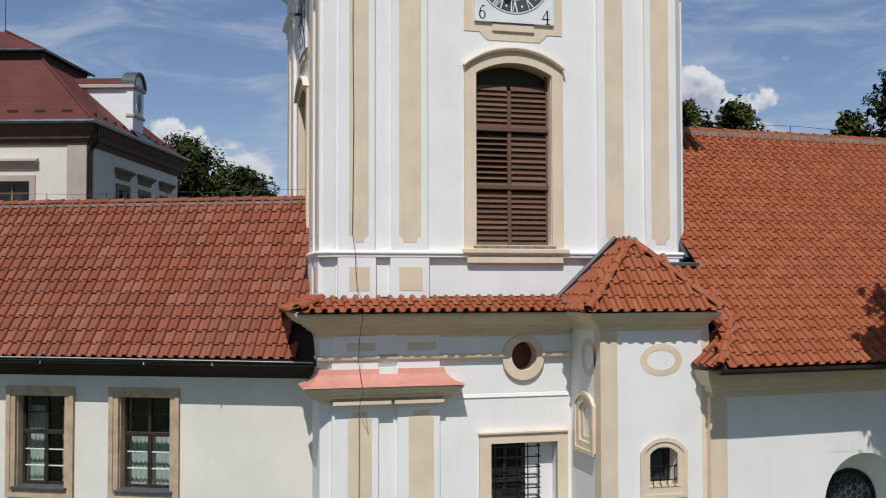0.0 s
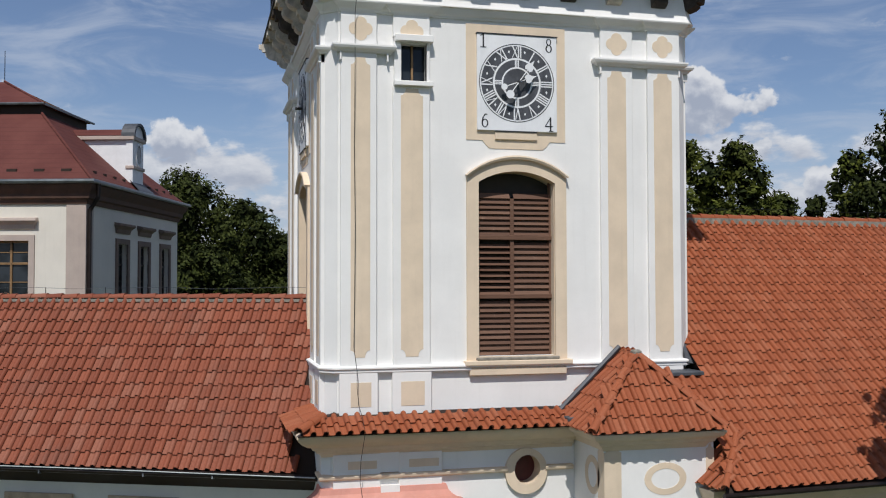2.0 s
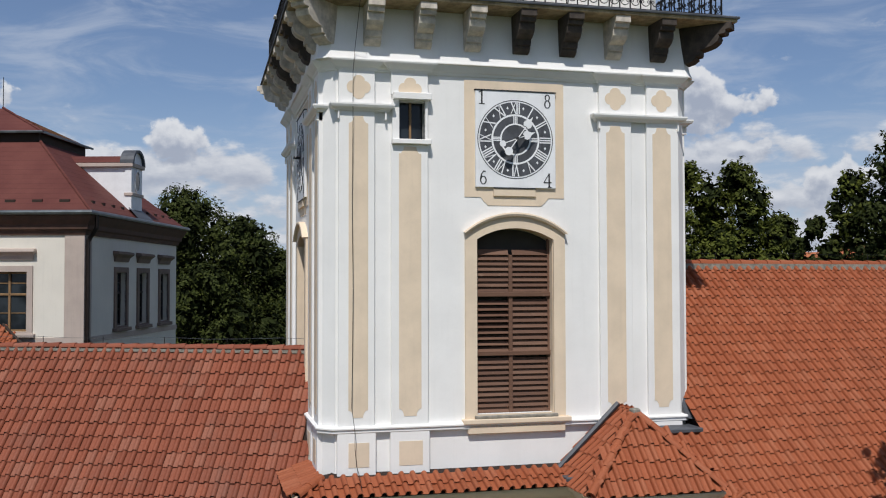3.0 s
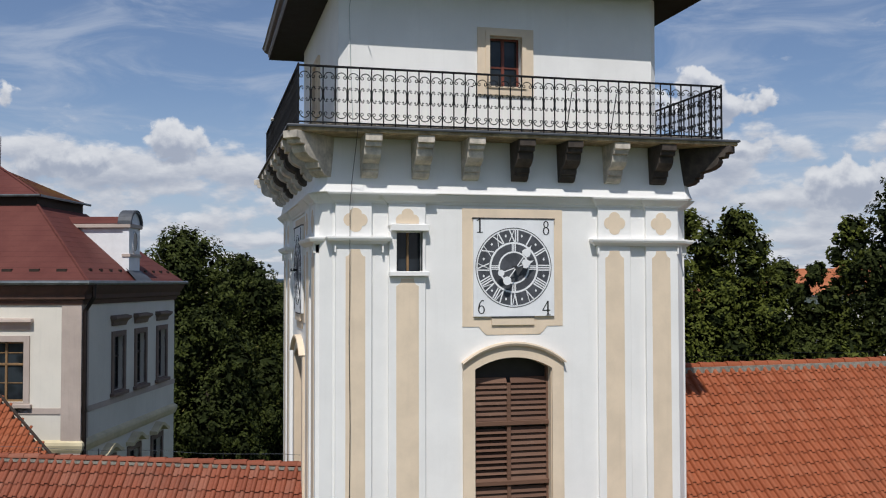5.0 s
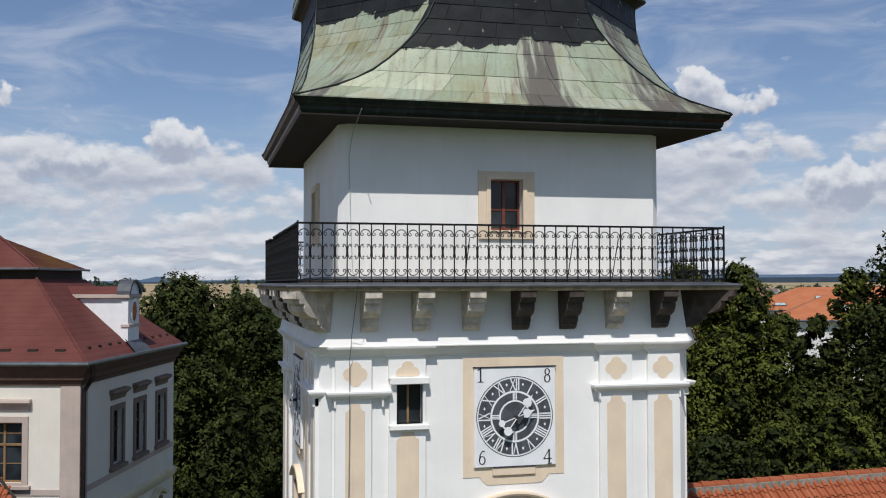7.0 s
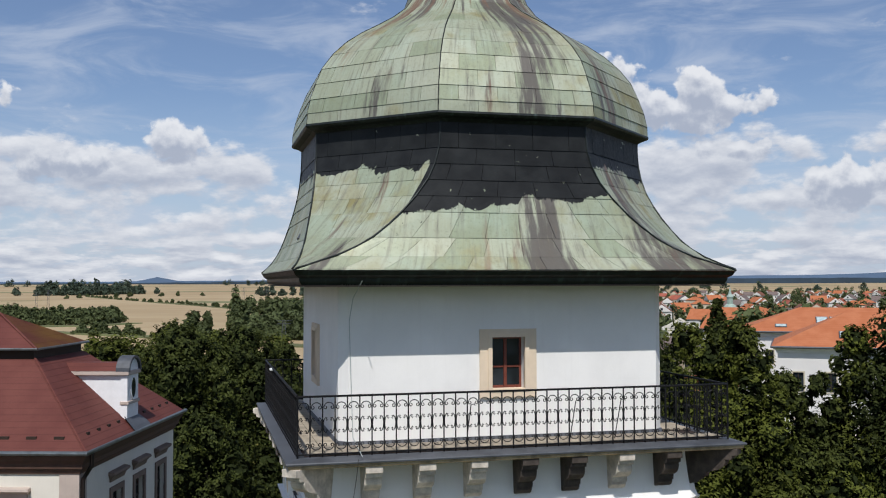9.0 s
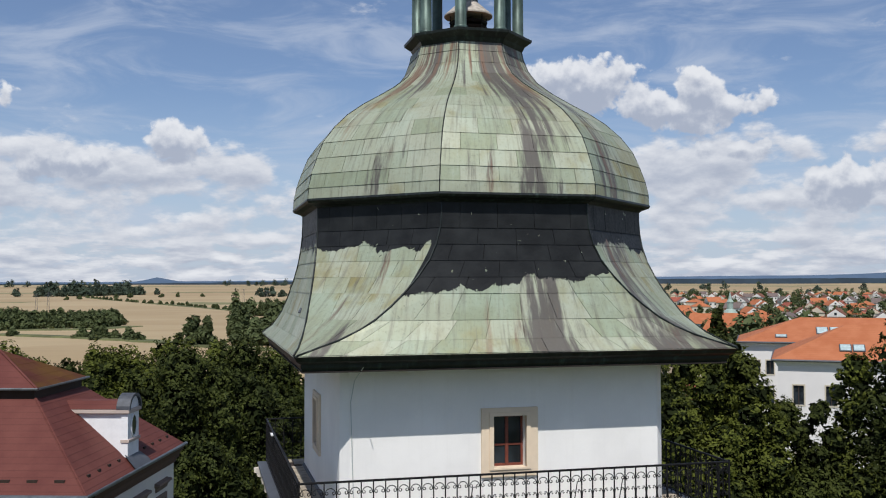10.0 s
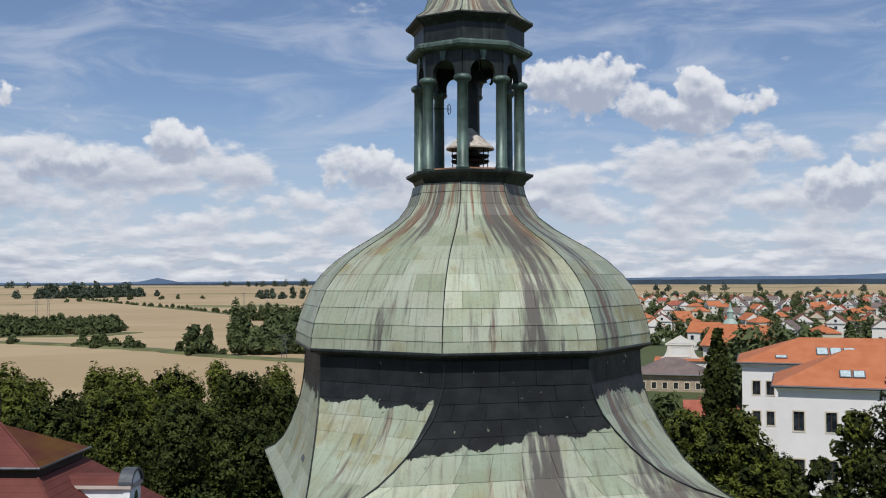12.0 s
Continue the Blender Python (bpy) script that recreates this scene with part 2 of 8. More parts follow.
def copper(name, tar_from, tar_wobble, green=0.5):
    """Patinated copper sheet with brown runs down the fall line; a tar coat above a ragged edge."""
    m, k, b = material(name, 0.5, 0.25, 0.5)
    p = place_of(k)
    x, y, z = k.split(p)
    r = own(k)
    ang = k.math("ARCTAN2", x, k.math("MULTIPLY", y, -1.0))
    rad = k.math("SQRT", k.math("ADD", k.math("MULTIPLY", x, x), k.math("MULTIPLY", y, y)))
    fall = k.xyz(k.math("MULTIPLY", ang, 11.0), k.math("MULTIPLY", z, 0.40), k.math("MULTIPLY", rad, 0.2))
    run = k.noise(fall, 1.6, 7.0, 0.64)
    fine_run = k.noise(k.xyz(k.math("MULTIPLY", ang, 46.0), k.math("MULTIPLY", z, 0.9), 3.0), 1.0, 5.0, 0.6)
    c = k.mix(k.ramp(r, 0.0, 1.0, smooth=False), (0.26, 0.30, 0.20), (0.39, 0.41, 0.31))
    pale = k.noise(p, 1.1, 5.0, 0.6)
    c = k.mix(k.math("MULTIPLY", k.ramp(pale, 0.42, 0.70), green), c, (0.40, 0.50, 0.41))
    olive = k.noise(k.vmath("MULTIPLY", p, (1.3, 1.3, 0.8)), 1.0, 4.0, 0.6)
    lower = k.ramp(k.math("FRACT", k.math("MULTIPLY", r, 7.7)), 0.2, 1.0, 0.25, 0.9)
    c = k.mix(k.math("MULTIPLY", k.ramp(olive, 0.46, 0.70), lower), c, (0.25, 0.22, 0.085))
    c = k.mix(k.math("MULTIPLY", k.ramp(fine_run, 0.48, 0.74), 0.68), c, (0.16, 0.15, 0.12))
    c = k.mix(k.math("MULTIPLY", k.ramp(fine_run, 0.20, 0.42, 1.0, 0.0), 0.35), c, (0.47, 0.52, 0.46))

    def bundle(centre, wide, weight):
        """A broad group of dark runs at one bearing of the roof."""
        d = k.math("DIVIDE", k.math("SUBTRACT", ang, centre), wide)
        return k.math("MULTIPLY", k.math("EXPONENT", k.math("MULTIPLY", k.math("MULTIPLY", d, d), -1.0)), weight)

    near = k.math("ADD", bundle(0.14, 0.14, 0.25), k.math("ADD", bundle(0.66, 0.18, 0.20), bundle(-0.72, 0.09, 0.14)))
    crest = k.ramp(z, 23.9, 25.3, 0.0, 0.16)
    soot = k.ramp(k.math("ADD", run, k.math("ADD", near, crest)), 0.60, 0.76)
    c = k.mix(k.math("MULTIPLY", soot, 0.88), c, (0.082, 0.068, 0.066))
    rust = k.ramp(k.math("ADD", k.noise(fall, 0.8, 5.0, 0.6), k.ramp(z, 24.2, 25.2, 0.0, 0.10)), 0.60, 0.74)
    c = k.mix(k.math("MULTIPLY", rust, 0.60), c, (0.22, 0.105, 0.055))
    grime = k.noise(p, 16.0, 4.0, 0.65)
    c = k.mix(k.math("MULTIPLY", k.ramp(grime, 0.5, 0.85), 0.45), c, (0.10, 0.105, 0.085))
    # the tar reaches further down on the sides than on the cut corners
    away = k.math("SUBTRACT", k.math("ABSOLUTE", ang), k.math("MULTIPLY_ADD", k.math("MAXIMUM", k.math("SUBTRACT", 21.6, z), 0.0), 0.115, 0.395))
    corner = k.ramp(away, -0.004, 0.004, 0.0, 0.62)
    slant = k.math("MULTIPLY", k.ramp(ang, -0.45, 0.0, -0.28, 0.0), k.ramp(away, -0.004, 0.004, 1.0, 0.0))
    ragged = k.math("SUBTRACT", k.noise(k.vmath("MULTIPLY", p, (1.0, 1.0, 0.8)), 1.5, 7.0, 0.62, 0.5), 0.5)
    edge = k.math("SUBTRACT", k.math("MULTIPLY_ADD", ragged, tar_wobble, z), k.math("ADD", corner, slant))
    tar = k.ramp(edge, tar_from, tar_from + 0.03)
    holes = k.ramp(k.noise(p, 1.7, 5.0, 0.65, 0.5), 0.67, 0.685)
    flecks = k.ramp(k.noise(p, 5.5, 4.0, 0.6, 0.3), 0.70, 0.72)
    low_flecks = k.math("MULTIPLY", k.ramp(k.noise(p, 6.5, 4.0, 0.6, 0.3), 0.69, 0.71), k.ramp(edge, tar_from - 0.55, tar_from))
    tar = k.math("MAXIMUM", k.math("MULTIPLY", tar, k.math("SUBTRACT", 1.0, k.math("MAXIMUM", holes, flecks))), low_flecks)
    c = k.mix(tar, c, k.mix(k.ramp(k.noise(p, 2.2, 4.0), 0.3, 0.7), (0.010, 0.011, 0.012), (0.020, 0.022, 0.023)))
    k.link(c, b.inputs["Base Color"])
    k.link(k.math("MULTIPLY_ADD", tar, -0.25, 0.25), b.inputs["Metallic"])
    k.link(k.math("MULTIPLY_ADD", tar, -0.30, 0.5), b.inputs["Specular IOR Level"])
    k.link(k.ramp(grime, 0.2, 0.8, 0.42, 0.62), b.inputs["Roughness"])
    bump(k, b, k.math("ADD", k.noise(p, 3.5, 3.0), k.math("MULTIPLY", grime, 0.3)), 0.3, 0.02)
    return m


COPPER_DOME = copper("patinated_copper_dome", 99.0, 0.1, 0.35)
COPPER_SKIRT = copper("patinated_copper_skirt", 20.66, 1.0, 0.35)
COPPER_LANTERN = simple("dark_green_copper", (0.075, 0.115, 0.10), 0.5, 0.3, vary=0.5, scale=2.5, fine=25, relief=0.25, streak=0.75, stain=(0.24, 0.33, 0.28))
COPPER_BLACK = simple("blackened_copper", (0.020, 0.025, 0.024), 0.45, 0.3, vary=0.5, scale=3, fine=25, relief=0.25, streak=0.35, stain=(0.12, 0.17, 0.15))


def slat_mat():
    m, k, b = material("weathered_brown_louvre_boards", 0.75)
    p = place_of(k)
    grain = k.noise(k.vmath("MULTIPLY", p, (1.2, 8.0, 26.0)), 2.0, 5.0, 0.65)
    c = k.mix(k.ramp(own(k), 0, 1, smooth=False), (0.105, 0.050, 0.030), (0.165, 0.088, 0.056))
    c = k.mix(k.math("MULTIPLY", k.ramp(grain, 0.45, 0.75), 0.6), c, (0.055, 0.026, 0.016))
    worn = k.noise(p, 4.5, 5.0, 0.7)
    c = k.mix(k.math("MULTIPLY", k.ramp(worn, 0.62, 0.75), 0.5), c, (0.30, 0.20, 0.14))
    k.link(c, b.inputs["Base Color"])
    bump(k, b, grain, 0.4, 0.004)
    return m


SLAT = slat_mat()


def palace_roof_mat(name, a, b_):
    m, k, b = material(name, 0.75, 0.0, 0.2)
    p = place_of(k)
    _, _, z = k.split(p)
    course = k.ramp(k.math("FRACT", k.math("MULTIPLY", z, 5.2)), 0.86, 1.0)
    patch = k.noise(p, 0.6, 5.0, 0.6)
    c = k.mix(k.ramp(patch, 0.3, 0.7), a, b_)
    c = k.mix(k.math("MULTIPLY", course, 0.35), c, [v * 0.6 for v in a])
    c = k.mix(k.math("MULTIPLY", k.ramp(k.noise(p, 14.0, 3.0, 0.6), 0.5, 0.8), 0.3), c, [v * 0.6 for v in a])
    k.link(c, b.inputs["Base Color"])
    bump(k, b, course, 0.5, 0.02)
    return m


PALROOF = palace_roof_mat("maroon_shingle_roof", (0.100, 0.030, 0.025), (0.135, 0.045, 0.036))
PALROOF_MOSS = palace_roof_mat("lichen_covered_maroon_roof", (0.21, 0.105, 0.03), (0.16, 0.05, 0.04))
ORANGEROOF = palace_roof_mat("orange_plain_tile_roof", (0.37, 0.122, 0.052), (0.43, 0.158, 0.074))
GREYROOF = palace_roof_mat("grey_brown_slate_roof", (0.13, 0.10, 0.095), (0.18, 0.14, 0.125))
REDROOF = palace_roof_mat("red_tile_roof", (0.27, 0.075, 0.048), (0.33, 0.11, 0.075))
FARWALL = simple("pale_far_plaster", (0.68, 0.66, 0.62), 0.9, vary=0.06, scale=0.3, fine=3, relief=0.05)
FARWALL2 = simple("yellowish_far_plaster", (0.55, 0.49, 0.38), 0.9, vary=0.08, scale=0.3, fine=3, relief=0.05)
SCHOOLWALL = simple("white_school_plaster", (0.70, 0.68, 0.66), 0.9, vary=0.05, scale=0.3, fine=3, relief=0.05)


def leaf_mat(name, a, b_, dry=(0.12, 0.11, 0.03)):
    m, k, b = material(name, 0.7, 0.0, 0.16)
    r = island(k)
    p = place_of(k)
    c = k.mix(k.ramp(r, 0, 1, smooth=False), a, b_)
    c = k.mix(k.math("MULTIPLY", k.ramp(k.noise(p, 0.22, 4.0), 0.40, 0.62), 0.75), c, [v * 0.55 for v in a])
    c = k.mix(k.math("MULTIPLY", own(k), 0.30), c, [v * 1.3 for v in b_])
    c = k.mix(k.ramp(k.math("FRACT", k.math("MULTIPLY", r, 31.7)), 0.994, 1.0), c, dry)
    k.link(c, b.inputs["Base Color"])
    b.inputs["Transmission Weight"].default_value = 0.0
    b.inputs["Subsurface Weight"].default_value = 0.0
    return m


LEAF_LIME = leaf_mat("lime_tree_leaves", (0.042, 0.054, 0.007), (0.098, 0.112, 0.017))
LEAF_DARK = leaf_mat("dark_tree_leaves", (0.024, 0.034, 0.006), (0.056, 0.068, 0.013))
# leaf colour darkened to paint the shade inside a crown
LEAF_HEART = simple("shade_painted_inner_leaves", (0.020, 0.027, 0.008), 0.95, vary=0.5, scale=0.9, fine=5.0, relief=0.9, spec=0.1, distance=0.1)
# bluish leaf colour that stands in for the haze of distance
LEAF_FAR = leaf_mat("haze_tinted_far_leaves", (0.045, 0.068, 0.048), (0.070, 0.092, 0.062))
LEAF_WOOD = leaf_mat("far_wood_leaves", (0.048, 0.068, 0.026), (0.088, 0.106, 0.042))


def terrain_mat():
    """Stubble fields to the north-west, gardens and grass elsewhere."""
    m, k, b = material("summer_fields_and_grass", 0.95)
    p = place_of(k)
    x, y, _ = k.split(p)
    wob = k.math("MULTIPLY", k.math("SUBTRACT", k.noise(p, 0.004, 3.0), 0.5), 120.0)
    s = k.math("ADD", k.math("SUBTRACT", k.math("MULTIPLY", y, 0.21), x), wob)
    field = k.math("MULTIPLY", k.ramp(s, -10.0, 20.0), k.ramp(y, 150.0, 175.0))
    far_field = k.ramp(y, 950.0, 1100.0)
    v = k.add("ShaderNodeTexVoronoi")
    k.link(k.vmath("MULTIPLY", p, (0.0016, 0.0042, 1.0)), v.inputs["Vector"])
    v.inputs["Scale"].default_value = 1.0
    tone = k.split(v.outputs["Color"])[0]
    wheat = k.mix(tone, (0.30, 0.215, 0.115), (0.37, 0.285, 0.165))
    wheat = k.mix(k.math("MULTIPLY", k.ramp(tone, 0.86, 0.88), k.ramp(y, 700, 720)), wheat, (0.10, 0.12, 0.04))
    rows = k.noise(k.vmath("MULTIPLY", p, (0.03, 0.25, 1.0)), 1.0, 4.0, 0.6)
    wheat = k.mix(k.math("MULTIPLY", k.ramp(rows, 0.45, 0.75), 0.3), wheat, (0.22, 0.155, 0.085))
    wheat = k.mix(k.math("MULTIPLY", k.ramp(k.noise(p, 0.012, 4.0), 0.4, 0.7), 0.35), wheat, (0.42, 0.33, 0.20))
    grass = k.mix(k.noise(p, 0.05, 6.0, 0.65), (0.035, 0.055, 0.016), (0.09, 0.105, 0.035))
    grass = k.mix(k.ramp(k.noise(p, 1.5, 4.0), 0.4, 0.8), grass, (0.05, 0.06, 0.02))
    c = k.mix(k.math("MAXIMUM", field, far_field), grass, wheat)
    k.link(c, b.inputs["Base Color"])
    bump(k, b, k.noise(p, 2.0, 4.0), 0.4, 0.05)
    return m


TERRAIN = terrain_mat()
# aerial haze is put into these two base colours as blue
HILLS = simple("haze_painted_blue_hills", (0.10, 0.155, 0.24), 1.0, vary=0.12, scale=0.004, fine=0.03, relief=0.0)
FARWOOD = simple("haze_tinted_dark_woods", (0.038, 0.062, 0.090), 1.0, vary=0.25, scale=0.01, fine=0.05, relief=0.0)

# ---- building tools ----
def thing(name, loc, label, category, group="", kind=""):
    """An Empty at the foot of a thing."""
    ob = new(name)
    ob.location = loc
    ob.empty_display_size = 0.2
    return tagged(ob, label, category, group, kind)


def root_of(ob):
    while ob.parent:
        ob = ob.parent
    return ob


def mesh_of(bm, mat, name, smooth=False):
    me = bpy.data.meshes.new(name)
    bm.to_mesh(me)
    bm.free()
    me.materials.append(mat)
    if smooth:
        me.polygons.foreach_set("use_smooth", [True] * len(me.polygons))
    return me


def part(name, bm, mat, parent, label="", smooth=False, m=None):
    """Links a bmesh, given in the world's coordinates, as one mesh under a thing or a part."""
    if m is not None:
        bm.transform(m)
    bmesh.ops.recalc_face_normals(bm, faces=bm.faces)
    bm.transform(Matrix.Translation(-root_of(parent).location))
    ob = new(name, mesh_of(bm, mat, name, smooth))
    ob.parent = parent
    if label:
        ob["label"] = label
    return ob


def piece(name, me, m, parent, label=""):
    """One more object on a shared mesh, at the pose m in the world, under a thing or a part."""
    ob = new(name, me)
    ob.parent = parent
    ob.matrix_basis = Matrix.Translation(-root_of(parent).location) @ m
    if label:
        ob["label"] = label
    return ob


def single(name, bm, mat, label, category, group="", kind="", smooth=False):
    """A top-level thing of one mesh, its origin at its foot."""
    bmesh.ops.recalc_face_normals(bm, faces=bm.faces)
    co = [v.co for v in bm.verts]
    foot = Vector((sum(c.x for c in co) / len(co), sum(c.y for c in co) / len(co), min(c.z for c in co)))
    bm.transform(Matrix.Translation(-foot))
    ob = new(name, mesh_of(bm, mat, name, smooth))
    ob.location = foot
    return tagged(ob, label, category, group, kind)


def hexa(bm, pts):
    """A six-sided solid: four points of the bottom, four of the top, in the same order."""
    v = [bm.verts.new(p) for p in pts]
    for f in ((0, 1, 2, 3), (4, 5, 6, 7), (0, 1, 5, 4), (1, 2, 6, 5), (2, 3, 7, 6), (3, 0, 4, 7)):
        bm.faces.new([v[i] for i in f])
    return bm


def box(bm, x0, x1, y0, y1, z0, z1):
    return hexa(bm, [(x0, y0, z0), (x1, y0, z0), (x1, y1, z0), (x0, y1, z0), (x0, y0, z1), (x1, y0, z1), (x1, y1, z1), (x0, y1, z1)])


def soft_box(x0, x1, y0, y1, z0, z1, r=0.012, seg=1):
    bm = box(bmesh.new(), x0, x1, y0, y1, z0, z1)
    bmesh.ops.recalc_face_normals(bm, faces=bm.faces)
    bmesh.ops.bevel(bm, geom=bm.edges[:], offset=r, segments=seg, affect="EDGES", profile=0.5)
    return bm


def slab(bm, poly, y0, y1):
    """A polygon of (x, z) points given depth along y."""
    a = [bm.verts.new((x, y0, z)) for x, z in poly]
    b = [bm.verts.new((x, y1, z)) for x, z in poly]
    n = len(poly)
    bm.faces.new(a)
    bm.faces.new(b[::-1])
    for i in range(n):
        bm.faces.new((a[i], b[i], b[(i + 1) % n], a[(i + 1) % n]))
    return bm


def ring(bm, outer, inner, y0, y1):
    """A closed frame between two (x, z) outlines with as many points, given depth along y."""
    n = len(outer)
    rows = [[bm.verts.new((x, y, z)) for x, z in pts] for pts, y in ((outer, y0), (inner, y0), (inner, y1), (outer, y1))]
    for i in range(n):
        j = (i + 1) % n
        for r in range(4):
            a, b = rows[r], rows[(r + 1) % 4]
            bm.faces.new((a[i], a[j], b[j], b[i]))
    return bm


def loft(bm, rows, closed=True, caps=True):
    """Joins rows of points with as many points each."""
    vs = [[bm.verts.new(p) for p in r] for r in rows]
    n = len(rows[0])
    for a, b in zip(vs, vs[1:]):
        for i in range(n if closed else n - 1):
            bm.faces.new((a[i], a[(i + 1) % n], b[(i + 1) % n], b[i]))
    if caps and closed:
        bm.faces.new(vs[0][::-1])
        bm.faces.new(vs[-1])
    return bm


def sweep(bm, profile, path, closed=False):
    """Sweeps an (out, z) profile along a level path of (x, y) points; out is to the right of the way."""
    n = len(path)
    rows = []
    for i, p in enumerate(path):
        p = Vector(p)
        a = (p - Vector(path[i - 1])) if (closed or i) else (Vector(path[1]) - p)
        b = (Vector(path[(i + 1) % n]) - p) if (closed or i < n - 1) else a
        a, b = a.normalized(), b.normalized()
        na, nb = Vector((a.y, -a.x)), Vector((b.y, -b.x))
        d = (na + nb) / max(0.2, 1 + na.dot(nb))
        rows.append([(p.x + d.x * o, p.y + d.y * o, z) for o, z in profile])
    vs = [[bm.verts.new(q) for q in r] for r in rows]
    m = len(profile)
    for i in range(n if closed else n - 1):
        a, b = vs[i], vs[(i + 1) % n]
        for j in range(m):
            bm.faces.new((a[j], a[(j + 1) % m], b[(j + 1) % m], b[j]))
    if not closed:
        bm.faces.new(vs[0])
        bm.faces.new(vs[-1][::-1])
    return bm


def tube(bm, pts, r, sides=6):
    """A round bar along a chain of points."""
    pts = [Vector(p) for p in pts]
    rows = []
    side = None
    for i, p in enumerate(pts):
        d = (pts[min(i + 1, len(pts) - 1)] - pts[max(i - 1, 0)]).normalized()
        if side is None:
            side = d.orthogonal().normalized()
        side = (side - d * side.dot(d)).normalized()
        up = d.cross(side)
        rr = r[i] if isinstance(r, (list, tuple)) else r
        rows.append([p + (side * math.cos(a) + up * math.sin(a)) * rr for a in (2 * math.pi * j / sides for j in range(sides))])
    return loft(bm, rows)


def disc(bm, cx, cz, r, y0, y1, n=48, rz=None):
    return slab(bm, oval(cx, cz, r, rz or r, n), y0, y1)


def oval(cx, cz, rx, rz, n=40):
    return [(cx + rx * math.cos(2 * math.pi * i / n), cz + rz * math.sin(2 * math.pi * i / n)) for i in range(n)]


def arch(x0, x1, z0, spring, crown, n=12):
    """Outline of an opening with a segmental head, from the lower left round."""
    h, w = crown - spring, (x1 - x0) / 2
    r = (w * w + h * h) / (2 * h)
    a = math.asin(min(1, w / r))
    c = (x0 + x1) / 2
    top = [(c + r * math.sin(a - 2 * a * i / n), crown - r + r * math.cos(a - 2 * a * i / n)) for i in range(n + 1)]
    return [(x0, z0), (x1, z0), *top]


def wall(bm, x0, x1, z0, z1, y0, y1, holes):
    """A wall of boxes round upright openings (x0, x1, z0, z1)."""
    xs = sorted({x0, x1, *(v for h in holes for v in h[:2])})
    zs = sorted({z0, z1, *(v for h in holes for v in h[2:])})
    inside = lambda a, b, h: h[0] <= a < h[1] and h[2] <= b < h[3]
    solid = {(i, j) for i in range(len(xs) - 1) for j in range(len(zs) - 1) if not any(inside((xs[i] + xs[i + 1]) / 2, (zs[j] + zs[j + 1]) / 2, h) for h in holes)}
    for i, j in solid:
        a, b, c, d = xs[i], xs[i + 1], zs[j], zs[j + 1]
        q = {k: bm.verts.new(p) for k, p in enumerate([(a, y0, c), (b, y0, c), (b, y0, d), (a, y0, d), (a, y1, c), (b, y1, c), (b, y1, d), (a, y1, d)])}
        bm.faces.new((q[0], q[1], q[2], q[3]))
        bm.faces.new((q[5], q[4], q[7], q[6]))
        for di, dj, f in ((-1, 0, (0, 3, 7, 4)), (1, 0, (1, 5, 6, 2)), (0, -1, (0, 4, 5, 1)), (0, 1, (3, 2, 6, 7))):
            if (i + di, j + dj) not in solid:
                bm.faces.new([q[k] for k in f])
    bmesh.ops.remove_doubles(bm, verts=bm.verts, dist=1e-4)
    return bm


# a clay tile: a shallow pan and a round roll, 0.206 m wide, 0.36 m long, its head at +y
TILE_W, TILE_L = 0.206, 0.31


def tile_arrays():
    """A clay pantile: a shallow pan and a half-round roll, lifted at its lower end."""
    pan = [(0.0, -0.010), (0.03, -0.017), (0.075, -0.019), (0.108, -0.014), (0.118, -0.004)]
    roll = [(0.167 - 0.049 * math.cos(t), 0.004 + 0.054 * math.sin(t)) for t in (math.pi * i / 6 for i in range(7))]
    prof = pan + roll
    v, f = [], []
    for y, lift in ((-0.03, 0.034), (0.33, 0.0)):
        v += [(x, y, z + lift) for x, z in prof]
    v += [(x, -0.03, z + 0.034) for x, z in prof] + [(x, -0.004, z + 0.004) for x, z in prof]
    n = len(prof)
    for i in range(n - 1):
        f.append((i, i + 1, n + i + 1, n + i))
        f.append((3 * n + i, 3 * n + i + 1, 2 * n + i + 1, 2 * n + i))
    # a narrow side joins top and lip into one piece
    f.append((0, n, 3 * n))
    f.append((0, 3 * n, 2 * n))
    return v, f


def tile_mesh(mat):
    v, f = tile_arrays()
    me = bpy.data.meshes.new("roof_tile")
    me.from_pydata(v, [], f)
    me.materials.append(mat)
    me.polygons.foreach_set("use_smooth", [i % 2 == 0 and i < len(f) - 2 for i in range(len(f))])
    return me


def slope_pose(origin, along, up):
    """Axes of a roof slope: x along the eave, y up the slope, z out of it."""
    a, u = Vector(along).normalized(), Vector(up).normalized()
    u = (u - a * u.dot(a)).normalized()
    n = a.cross(u)
    return Matrix(((a.x, u.x, n.x, origin[0]), (a.y, u.y, n.y, origin[1]), (a.z, u.z, n.z, origin[2]), (0, 0, 0, 1)))


